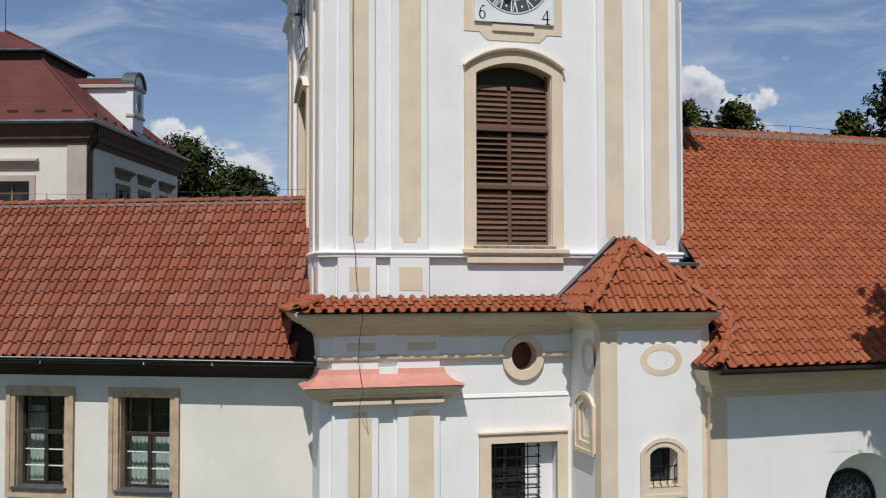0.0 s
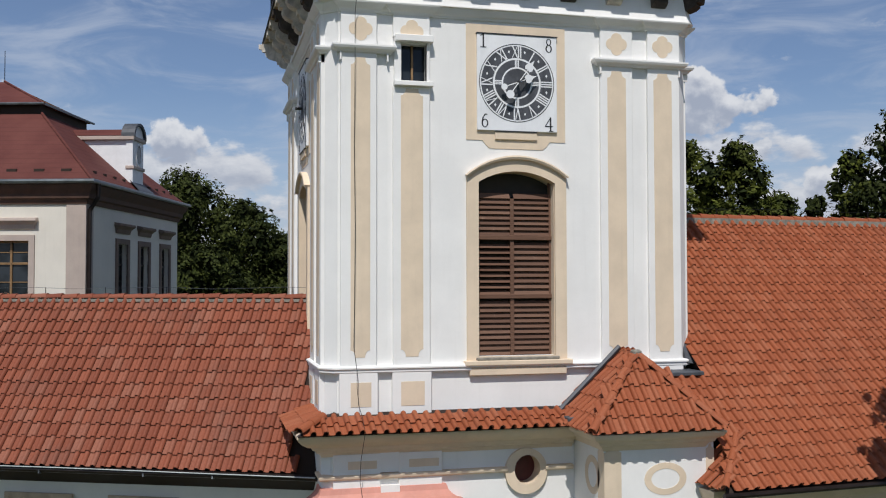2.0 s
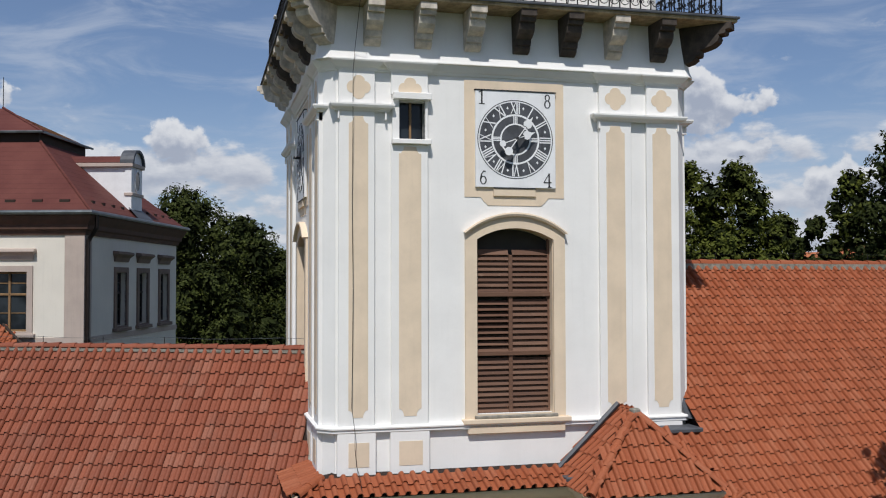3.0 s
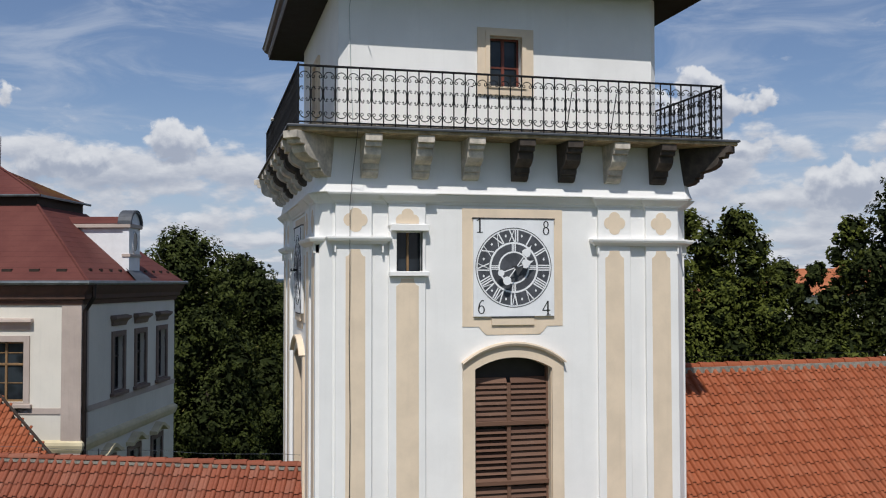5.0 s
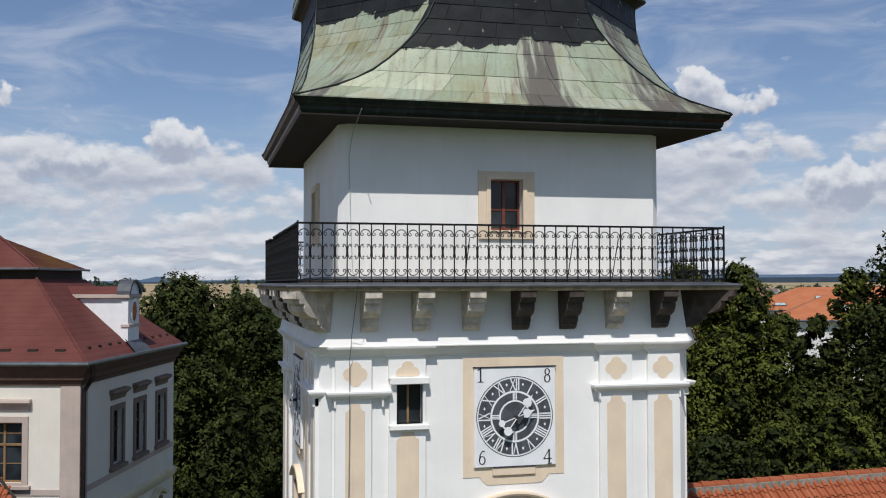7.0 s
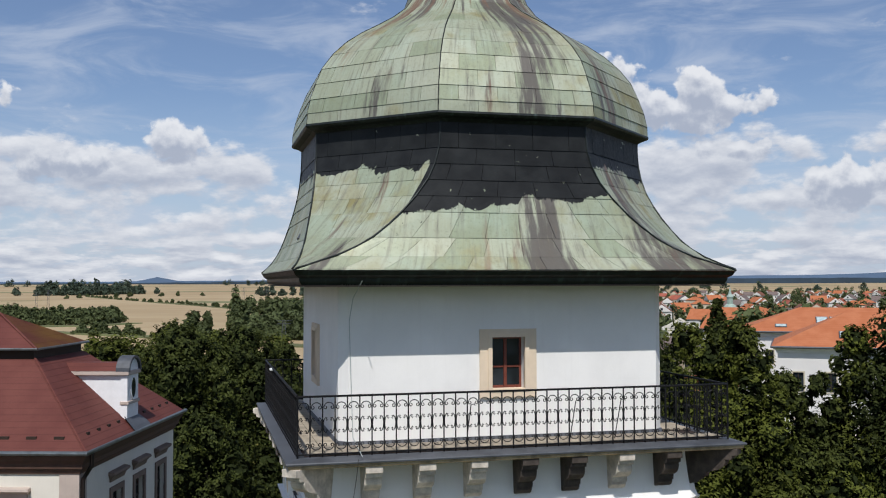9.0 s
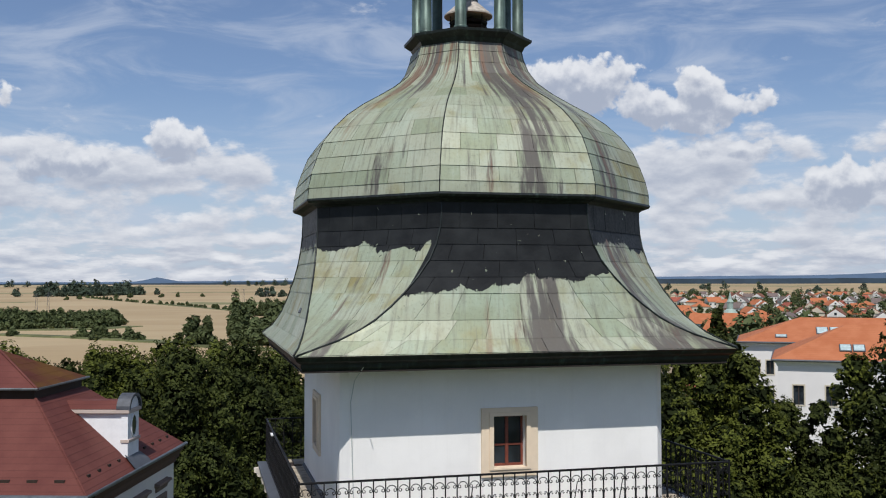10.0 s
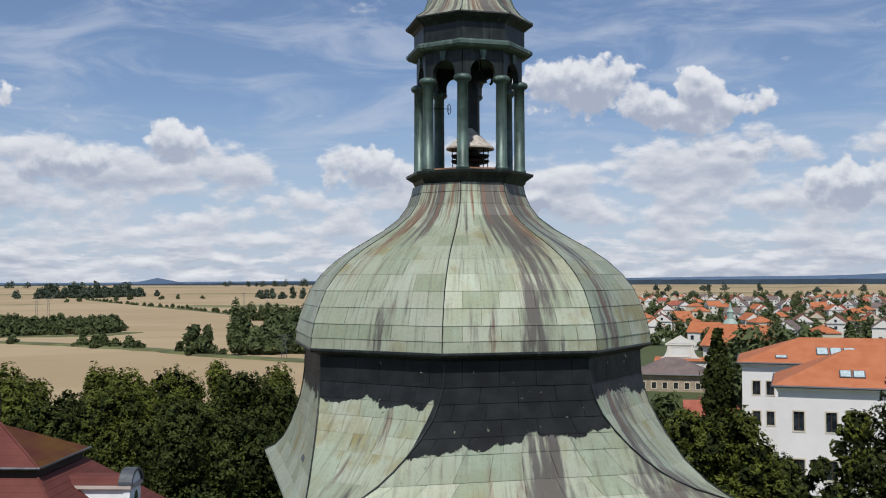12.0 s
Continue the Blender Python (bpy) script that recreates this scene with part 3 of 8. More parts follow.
def tiled(parent, base, cols, rows, near, far, choose, keep=lambda x, y: True, width=TILE_W, length=TILE_L, rng=None):
    """Lays tiles on a slope: single objects where choose(x, y) says so, the others joined into one field."""
    rng = rng or random.Random(5)
    me = tile_mesh(near)
    v0, f0 = tile_arrays()
    v0 = np.array(v0)
    verts, faces, count = [], [], 0
    for r in range(rows):
        for c in range(cols):
            x, y = c * width, r * length
            if not keep(x + width / 2, y + length / 2):
                continue
            m = base @ pose(x + rng.uniform(-0.003, 0.003), y + rng.uniform(-0.007, 0.007), rng.uniform(-0.003, 0.005), rng.uniform(-0.7, 0.7), rng.uniform(-0.8, 0.8), rng.uniform(-0.35, 0.35)) @ Matrix.Diagonal((width / TILE_W, length / TILE_L, 1, 1))
            if count < 300 and choose(x, y):
                piece("roof_tile", me, m, parent)
                count += 1
            else:
                a = np.array(m)
                faces += [tuple(i + len(verts) for i in f) for f in f0]
                verts += (v0 @ a[:3, :3].T + a[:3, 3]).tolist()
    if verts:
        fm = bpy.data.meshes.new("tile_field")
        fm.from_pydata([tuple(Vector(p) - root_of(parent).location) for p in verts], [], faces)
        fm.materials.append(far)
        fm.polygons.foreach_set("use_smooth", [j % 2 == 0 and j < len(f0) - 2 for j in range(len(f0))] * (len(faces) // len(f0)))
        ob = new("tile_field", fm)
        ob.parent = parent
        ob["kind"] = "stuff"


def ridge_tiles(parent, a, b, near, r=0.11, length=0.36, name="ridge_tile", tilt=0.03, rng=None):
    """Half-round tiles, lapped along a ridge or hip from a to b."""
    rng = rng or random.Random(8)
    a, b = Vector(a), Vector(b)
    d = b - a
    n = max(1, int(d.length / length))
    d.normalize()
    side = d.cross(Vector((0, 0, 1))).normalized()
    up = side.cross(d)
    bm = bmesh.new()
    rows = []
    for y, rr in ((0.0, r), (length + 0.05, r * 0.86)):
        rows.append([(math.cos(t) * rr, y, math.sin(t) * rr * 0.9) for t in (math.pi * i / 8 for i in range(9))])
    loft(bm, rows, closed=False)
    loft(bm, [rows[0], [(x * 0.82, y, z * 0.82) for x, y, z in rows[0]]], closed=False)
    me = mesh_of(bm, near, name, True)
    for i in range(n):
        p = a + d * (i * length)
        m = Matrix(((side.x, d.x, up.x, p.x), (side.y, d.y, up.y, p.y), (side.z, d.z, up.z, p.z), (0, 0, 0, 1)))
        piece(name, me, m @ pose(rng.uniform(-.006, .006), 0, rng.uniform(-.004, .008), math.degrees(-tilt), 0, rng.uniform(-1.2, 1.2)), parent)

# ---- the clock tower ----
LEFT, RIGHT, BACK, FRONT = pose(0, 0, 0, 0, 0, -90), pose(0, 0, 0, 0, 0, 90), pose(0, 0, 0, 0, 0, 180), Matrix.Identity(4)
tower = thing("clock_tower", (0, 0, 0), "white and tan plastered baroque clock tower with pilasters", "tower")
WALL_Y, PIL_Y, HALF, CHAMF = -3.55, -3.62, 3.55, 0.2


def octa_path(h, c, off=0.0):
    """A square of half width h with cut corners, walked so that outside lies to the right."""
    a = h - c
    return [(-a, -h), (a, -h), (h, -a), (h, a), (a, h), (-a, h), (-h, a), (-h, -a)]


# shaft: four walls with real openings, joined at cut corners
def shaft_wall(m, holes, name):
    bm = wall(bmesh.new(), -3.35, 3.35, 7.3, 15.3, WALL_Y, WALL_Y + 0.55, holes)
    return part(name, bm, WHITE, tower, m=m)


LOUVRE, SMALL = (-0.745, 0.745, 8.69, 12.12), (-2.2, -1.72, 13.69, 14.39)
shaft_wall(FRONT, [LOUVRE, SMALL], "front_wall")
for side in (LEFT, RIGHT, BACK):
    shaft_wall(side, [LOUVRE], "side_wall")
for i in range(4):
    bm = bmesh.new()
    loft(bm, [[(-3.352, WALL_Y + 0.003, z), (-3.352, -3.352, z), (WALL_Y + 0.003, -3.352, z)] for z in (7.3, 15.3)])
    part("corner_wall", bm, WHITE, tower, m=pose(0, 0, 0, 0, 0, 90 * i))


def notched(x0, x1, z0, z1, r):
    """A panel with scooped corners at head and foot."""
    pts = []
    for cx, cz, a0 in ((x0, z0, 90), (x1, z0, 180), (x1, z1, 270), (x0, z1, 0)):
        arc = [(cx + r * math.cos(radians(a0 - 90 * i / 5)), cz + r * math.sin(radians(a0 - 90 * i / 5))) for i in range(6)]
        pts += arc
    return pts


def stepped(x0, x1, z0, z1, w, h):
    """A tall panel, narrower at head and foot with scooped shoulders."""
    def shoulder(cx, cz, sx, sz):
        return [(cx + sx * w * math.cos(t), cz + sz * h * math.sin(t)) for t in (math.pi / 2 * i / 5 for i in range(6))]
    bl, br = shoulder(x0, z0, 1, 1)[::-1], shoulder(x1, z0, -1, 1)
    tr, tl = shoulder(x1, z1, -1, -1)[::-1], shoulder(x0, z1, 1, -1)
    return bl + br + tr + tl


PILASTERS = [(-3.30, -2.65, -3.12, -2.77), (-2.35, -1.67, -2.21, -1.80), (1.67, 2.33, 1.81, 2.19), (2.65, 3.32, 2.77, 3.15)]


def pilasters(m, front):
    for i, (x0, x1, p0, p1) in enumerate(PILASTERS):
        top = 14.19
        if front and i == 1:
            top = 13.6
        bm = soft_box(x0, x1, PIL_Y, WALL_Y + 0.02, 8.5, top, 0.008)
        part("pilaster", bm, WHITE, tower, m=m)
        part("pilaster_panel", slab(bmesh.new(), stepped(p0, p1, 8.72, 13.56 if front and i == 1 else 14.08, 0.09, 0.13), PIL_Y - 0.006, PIL_Y + 0.004), TAN, tower, "tan painted panel with scooped ends", m=m)
        part("plinth_block", soft_box(x0 - 0.02, x1 + 0.02, PIL_Y - 0.02, WALL_Y + 0.02, 7.4, 8.46, 0.008), WHITE, tower, m=m)
        part("plinth_panel", slab(bmesh.new(), [(p0, 7.85), (p1 + 0.02, 7.85), (p1 + 0.02, 8.28), (p0, 8.28)], PIL_Y - 0.026, PIL_Y), TAN, tower, "tan painted square", m=m)
        if not (front and i == 1):
            part("frieze_block", soft_box(x0, x1, PIL_Y - 0.01, WALL_Y + 0.02, 14.28, 14.92, 0.008), WHITE, tower, m=m)
        else:
            part("frieze_block", soft_box(x0, x1, PIL_Y - 0.01, WALL_Y + 0.02, 14.5, 14.92, 0.008), WHITE, tower, m=m)
        c = (p0 + p1) / 2
        lobes = []
        for n in range(48):
            t = 2 * math.pi * n / 48
            r = 0.155 + 0.06 * abs(math.cos(2 * t)) ** 0.7
            lobes.append((c + r * math.cos(t), max(14.6 + r * math.sin(t), 14.545 if front and i == 1 else 0)))
        part("quatrefoil", slab(bmesh.new(), lobes, PIL_Y - 0.016, PIL_Y), TAN, tower, "tan painted four-lobed ornament", m=m)


CAPPROF = [(-0.06, 14.17), (0.03, 14.17), (0.05, 14.2), (0.10, 14.23), (0.12, 14.27), (0.12, 14.30), (-0.06, 14.31)]


def pilaster_cap(m, spans):
    for x0, x1 in spans:
        bm = sweep(bmesh.new(), CAPPROF, [(x0, -3.3), (x0, PIL_Y), (x1, PIL_Y), (x1, -3.3)])
        part("pilaster_cap", bm, WHITE, tower, "white moulded capital band", m=m)
        for x in (x0 + 0.02, x1 - 0.05):
            part("cap_drop", soft_box(x, x + 0.03, PIL_Y - 0.04, WALL_Y, 14.02, 14.17, 0.004), WHITE, tower, m=m)


pilasters(FRONT, True)
pilasters(LEFT, False)
pilasters(RIGHT, False)
pilaster_cap(FRONT, [(-3.34, -2.42), (1.63, 3.34)])
pilaster_cap(LEFT, [(-3.34, -1.63), (1.63, 3.34)])
pilaster_cap(RIGHT, [(-3.34, -1.63), (1.63, 3.34)])

# string course round the plinth
prof = [(-0.05, 8.44), (0.055, 8.44), (0.07, 8.46), (0.07, 8.50), (0.095, 8.52), (0.095, 8.545), (0.06, 8.57), (-0.05, 8.58)]
part("string_course", sweep(bmesh.new(), prof, octa_path(HALF + 0.03, CHAMF), True), WHITE, tower, "white moulded string course")
# upper cornice, broken forward over each pilaster
prof = [(-0.1, 14.90), (0.03, 14.90), (0.045, 14.94), (0.07, 14.96), (0.10, 15.01), (0.125, 15.05), (0.13, 15.075), (0.17, 15.08), (0.17, 15.10), (-0.1, 15.105)]
part("cornice", sweep(bmesh.new(), prof, octa_path(HALF, CHAMF), True), WHITE, tower, "white moulded main cornice")
for side in (FRONT, LEFT, RIGHT):
    for x0, x1, _, _ in PILASTERS:
        prof = [(-0.12, 14.905), (0.035, 14.905), (0.05, 14.945), (0.08, 14.965), (0.12, 15.01), (0.15, 15.045), (0.16, 15.072), (-0.12, 15.073)]
        part("cornice_break", sweep(bmesh.new(), prof, [(x0, -3.4), (x0, PIL_Y + 0.01), (x1, PIL_Y + 0.01), (x1, -3.4)]), WHITE, tower, m=side)

# cove under the balcony
rows = []
for i in range(9):
    t = i / 8
    h = 3.70 - 0.13 * t ** 0.6
    rows.append([(x, y, 15.09 + 0.97 * t) for x, y in octa_path(h, CHAMF)])
part("cove", loft(bmesh.new(), rows), WHITE, tower, "white plastered cove under the balcony")


# corbels
def corbel_mesh(mat, w=0.30, reach=0.62):
    """A scrolled stone bracket: x across, -y outward from the wall, z up from its foot."""
    out = [(0, 0.0), (0.10, 0.0), (0.17, 0.03), (0.22, 0.09), (0.215, 0.13), (0.26, 0.14), (0.27, 0.20), (0.27, 0.24), (0.33, 0.26), (0.41, 0.30), (0.47, 0.37), (0.49, 0.45), (0.48, 0.50), (0.55, 0.51), (0.56, 0.54), (0.56, 0.58), (0.62, 0.60), (0.62, 0.72), (0, 0.72)]
    bm = bmesh.new()
    a = [bm.verts.new((-w / 2, -o * reach / 0.62, z)) for o, z in out]
    b = [bm.verts.new((w / 2, -o * reach / 0.62, z)) for o, z in out]
    bm.faces.new(a)
    bm.faces.new(b[::-1])
    for i in range(len(out)):
        j = (i + 1) % len(out)
        bm.faces.new((a[i], b[i], b[j], a[j]))
    bmesh.ops.recalc_face_normals(bm, faces=bm.faces)
    bmesh.ops.bevel(bm, geom=[e for e in bm.edges if abs(e.verts[0].co.x - e.verts[1].co.x) < 1e-5], offset=0.007, segments=1, affect="EDGES")
    return mesh_of(bm, mat, "corbel")


CORB_PALE, CORB_DARK = corbel_mesh(STONE), corbel_mesh(STONEDARK)
BIG_PALE, BIG_DARK = corbel_mesh(STONE, 0.30, 1.05), corbel_mesh(STONEDARK, 0.30, 1.05)
XS = [-2.71, -1.78, -0.85, 0.09, 1.01, 1.93, 2.87]
for side, dark in ((FRONT, (3, 4, 6)), (LEFT, (2, 5)), (RIGHT, (1, 3)), (BACK, ())):
    for i, x in enumerate(XS):
        m = side @ pose(x, -3.57, 15.345)
        piece("corbel", CORB_DARK if i in dark else CORB_PALE, m, tower, "blackened sandstone scroll corbel" if i in dark else "pale sandstone scroll corbel")
for i in range(4):
    a = -45 + 90 * i
    m = pose(0, 0, 0, 0, 0, a) @ pose(0.03, -4.86, 15.345)
    piece("corbel", BIG_PALE if i != 1 else BIG_DARK, m, tower, "sandstone scroll corbel across the corner")

# balcony slab, lead edge and deck
CX = 0.05
bm = sweep(bmesh.new(), [(-1.2, 16.06), (-0.02, 16.06), (0.0, 16.075), (0.0, 16.135), (-0.02, 16.15), (-1.2, 16.15)], [(CX - 4.22, -4.22), (CX + 4.22, -4.22), (CX + 4.22, 4.22), (CX - 4.22, 4.22)], True)
part("balcony_slab", bm, SLABSTONE, tower, "ochre weathered stone balcony slab")
bm = sweep(bmesh.new(), [(-0.42, 16.152), (0.035, 16.13), (0.04, 16.155), (0.03, 16.175), (-0.42, 16.235)], [(CX - 4.22, -4.22), (CX + 4.22, -4.22), (CX + 4.22, 4.22), (CX - 4.22, 4.22)], True)
part("lead_flashing", bm, LEAD, tower, "grey lead sheet along the balcony edge")
deck = part("deck", sweep(bmesh.new(), [(-1.1, 16.155), (-0.30, 16.155), (-0.30, 16.225), (-1.1, 16.235)], [(CX - 4.22, -4.22), (CX + 4.22, -4.22), (CX + 4.22, 4.22), (CX - 4.22, 4.22)], True), UNDER, tower)
rng = random.Random(3)
for side in (FRONT, LEFT, RIGHT, BACK):
    for i in range(26):
        x = -3.85 + i * 0.30 + CX
        for y0, y1 in ((-3.88, -3.53), (-3.52, -3.19)):
            if i < 24 or y0 < -3.6:
                z = 16.235 + rng.uniform(0.0, 0.008)
                if side in (FRONT, BACK) or abs(x) < 3.15:
                    part("deck_flag", soft_box(x, x + 0.285, y0, y1, z, z + 0.03, 0.006), DECK, deck, m=side)

# upper storey
UP, UPC = 3.17, 0.16
UPWIN = (-0.33, 0.31, 17.19, 18.15)
for side in (FRONT, LEFT, RIGHT, BACK):
    w = UPWIN if side in (FRONT, BACK) else (-0.62, 0.02, 17.19, 18.15)
    part("upper_wall", wall(bmesh.new(), -UP + UPC, UP - UPC, 16.2, 19.2, -UP, -UP + 0.45, [w]), WHITE, tower, m=side)
for i in range(4):
    bm = bmesh.new()
    loft(bm, [[(-UP + UPC, -UP + 0.003, z), (-UP + UPC, -UP + UPC, z), (-UP + 0.003, -UP + UPC, z)] for z in (16.2, 19.2)])
    part("corner_wall", bm, WHITE, tower, m=pose(0, 0, 0, 0, 0, 90 * i))
part("wall_flashing", sweep(bmesh.new(), [(-0.02, 16.24), (0.05, 16.24), (0.05, 16.265), (0.02, 16.32), (-0.02, 16.33)], octa_path(UP, UPC), True), LEAD, tower, "dark lead strip at the wall's foot")


def rect(x0, x1, z0, z1):
    return [(x0, z0), (x1, z0), (x1, z1), (x0, z1)]


def upper_window(m, x0, x1, z0, z1):
    w = thing_part("upper_window", tower)
    part("stone_frame", ring(bmesh.new(), rect(x0 - 0.23, x1 + 0.23, z0 - 0.16, z1 + 0.15), rect(x0, x1, z0, z1), -UP - 0.05, -UP + 0.03), TAN, w, "tan plaster window surround", m=m)
    part("frame_moulding", ring(bmesh.new(), rect(x0 - 0.08, x1 + 0.08, z0 - 0.03, z1 + 0.07), rect(x0, x1, z0, z1), -UP - 0.075, -UP - 0.048), TAN, w, m=m)
    y = -UP + 0.16
    part("casement", ring(bmesh.new(), rect(x0, x1, z0, z1), rect(x0 + 0.04, x1 - 0.04, z0 + 0.05, z1 - 0.04), y, y + 0.06), REDWOOD, w, m=m)
    c = (x0 + x1) / 2
    part("mullion", soft_box(c - 0.03, c + 0.03, y - 0.01, y + 0.05, z0 + 0.03, z1 - 0.03, 0.005), REDWOOD, w, m=m)
    zt = z0 + 0.40
    for a, b in ((x0 + 0.04, c - 0.03), (c + 0.03, x1 - 0.04)):
        part("glazing_bar", soft_box(a, b, y, y + 0.04, zt - 0.018, zt + 0.018, 0.004), REDWOOD, w, m=m)
        for z, zz in ((z0 + 0.05, zt - 0.018), (zt + 0.018, z1 - 0.04)):
            part("pane", slab(bmesh.new(), rect(a, b, z, zz), y + 0.02, y + 0.028), GLASS, w, m=m)
    part("sill", soft_box(x0 - 0.02, x1 + 0.02, -UP - 0.06, y, z0 - 0.04, z0 + 0.002, 0.005), TAN, w, m=m)


def thing_part(name, parent, label=""):
    """A part that only gathers sub-parts: an Empty under its thing."""
    ob = new(name)
    ob.parent = parent
    if label:
        ob["label"] = label
    return ob


upper_window(FRONT, *UPWIN)
upper_window(LEFT, -0.62, 0.02, 17.19, 18.15)
upper_window(RIGHT, -0.62, 0.02, 17.19, 18.15)
upper_window(BACK, *UPWIN)


# bell-chamber louvres
def bell_window(m, slats=True):
    w = thing_part("bell_window", tower, "brown louvred bell-chamber window with a cambered head")
    x0, x1, z0, sp, cr = -0.745, 0.745, 8.69, 11.9, 12.11
    outer, inner = arch(-0.97, 0.97, 8.60, 12.03, 12.36, 16), arch(x0, x1, z0, sp, cr, 16)
    part("surround", ring(bmesh.new(), outer, inner, WALL_Y - 0.05, WALL_Y + 0.02), TAN, w, "tan plaster window surround", m=m)
    hood, under = arch(-1.0, 1.0, 12.0, 12.03, 12.40, 18)[1:], arch(-0.93, 0.93, 12.0, 12.0, 12.32, 18)[1:]
    bm = bmesh.new()
    n = len(hood)
    rows = []
    for i in range(1, n):
        (hx, hz), (ux, uz) = hood[i], under[i]
        rows.append([(ux, WALL_Y - 0.04, uz), (ux * 1.01, WALL_Y - 0.11, uz + 0.01), (hx, WALL_Y - 0.13, hz - 0.03), (hx, WALL_Y - 0.12, hz), (hx * 0.99, WALL_Y, hz)])
    part("hood_mould", loft(bm, rows), TAN, w, "tan arched hood moulding", m=m)
    # fill above the segmental head, flush with the wall
    top = arch(x0, x1, z0, sp, cr, 16)[2:]
    rows = [[(x, WALL_Y + 0.012, z), (x, WALL_Y + 0.5, z), (x, WALL_Y + 0.5, 12.13), (x, WALL_Y + 0.012, 12.13)] for x, z in top]
    bm = loft(bmesh.new(), rows)
    bmesh.ops.recalc_face_normals(bm, faces=bm.faces)
    part("head_fill", bm, TAN, w, m=m)
    for a, b in ((-0.75, -0.735), (0.735, 0.75)):
        part("reveal", box(bmesh.new(), a, b, WALL_Y, WALL_Y + 0.3, z0, sp), TAN, w, m=m)
    part("sill", soft_box(-1.03, 1.05, WALL_Y - 0.15, WALL_Y + 0.3, 8.53, 8.62, 0.015, 2), TAN, w, "tan window sill", m=m)
    part("sill_cover", soft_box(-0.80, 0.80, WALL_Y - 0.12, WALL_Y + 0.2, 8.62, 8.675, 0.012), MORTAR, w, m=m)
    part("sill_apron", soft_box(-0.93, 0.95, WALL_Y - 0.10, WALL_Y + 0.02, 8.34, 8.53, 0.02), TAN, w, m=m)
    y = WALL_Y + 0.17
    for x in (x0 + 0.0, x1 - 0.05):
        part("stile", soft_box(x, x + 0.05, y - 0.01, y + 0.07, z0, 12.05, 0.005), SLAT, w, m=m)
    part("mid_stile", soft_box(-0.075, 0.0, y - 0.02, y + 0.07, z0, 11.62, 0.006), SLAT, w, m=m)
    for z in (9.745, 10.84):
        part("transom", soft_box(x0, x1, y - 0.05, y + 0.07, z, z + 0.085, 0.008), SLAT, w, m=m)
    zones = ((8.70, 9.70), (9.83, 10.80), (10.93, 11.72))
    for zi, (a, b) in enumerate(zones):
        n = round((b - a) / 0.105)
        for i in range(n):
            z = a + (b - a) * i / n
            for s, (l, r) in enumerate(((x0 + 0.05, -0.075), (0.0, x1 - 0.05))):
                tilt = 0.075 if zi == 1 and s == 0 else 0.05
                hi = z + (0.075 if zi == 1 and s == 0 else 0.103)
                bm = hexa(bmesh.new(), [(l, y - 0.012, z), (r, y - 0.012, z), (r, y + 0.006, z - 0.008), (l, y + 0.006, z - 0.008), (l, y + tilt, hi), (r, y + tilt, hi), (r, y + tilt + 0.016, hi - 0.006), (l, y + tilt + 0.016, hi - 0.006)])
                part("slat", bm, SLAT, w, m=m)
    # added sheet, its dark colour standing in for the chamber's shade
    part("dark_backing", box(bmesh.new(), x0 + 0.001, x1 - 0.001, y + 0.2, y + 0.23, z0, 12.11), INSIDE, w, "near-black sheet painted as the gloom behind the louvres", m=m)


bell_window(FRONT)
bell_window(LEFT)
bell_window(RIGHT)
bell_window(BACK)

# small window high on the front
sw = thing_part("small_window", tower, "small dark two-light window")
x0, x1, z0, z1 = SMALL
part("lintel", soft_box(x0 - 0.12, x1 + 0.10, PIL_Y - 0.10, WALL_Y, z1 + 0.02, z1 + 0.14, 0.008), WHITE, sw)
part("sill", soft_box(x0 - 0.14, x1 + 0.10, PIL_Y - 0.09, WALL_Y + 0.2, z0 - 0.09, z0, 0.01), WHITE, sw)
part("jamb", soft_box(x1 + 0.0, x1 + 0.05, PIL_Y, WALL_Y + 0.1, z0, z1 + 0.02, 0.006), WHITE, sw)
part("jamb", soft_box(x0 - 0.13, x0, PIL_Y, WALL_Y + 0.1, z0, z1 + 0.02, 0.006), WHITE, sw)
for a, b in ((x0, -1.975), (-1.945, x1)):
    part("pane", slab(bmesh.new(), rect(a, b, z0, z1), WALL_Y + 0.16, WALL_Y + 0.17), GLASS, sw)
part("mullion", soft_box(-1.98, -1.94, WALL_Y + 0.12, WALL_Y + 0.17, z0, z1, 0.005), PALEWOOD, sw)
# added near-black sheet, painted as the unlit inside
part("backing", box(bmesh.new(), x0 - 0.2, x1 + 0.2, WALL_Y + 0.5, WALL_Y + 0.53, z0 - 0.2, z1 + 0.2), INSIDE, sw)


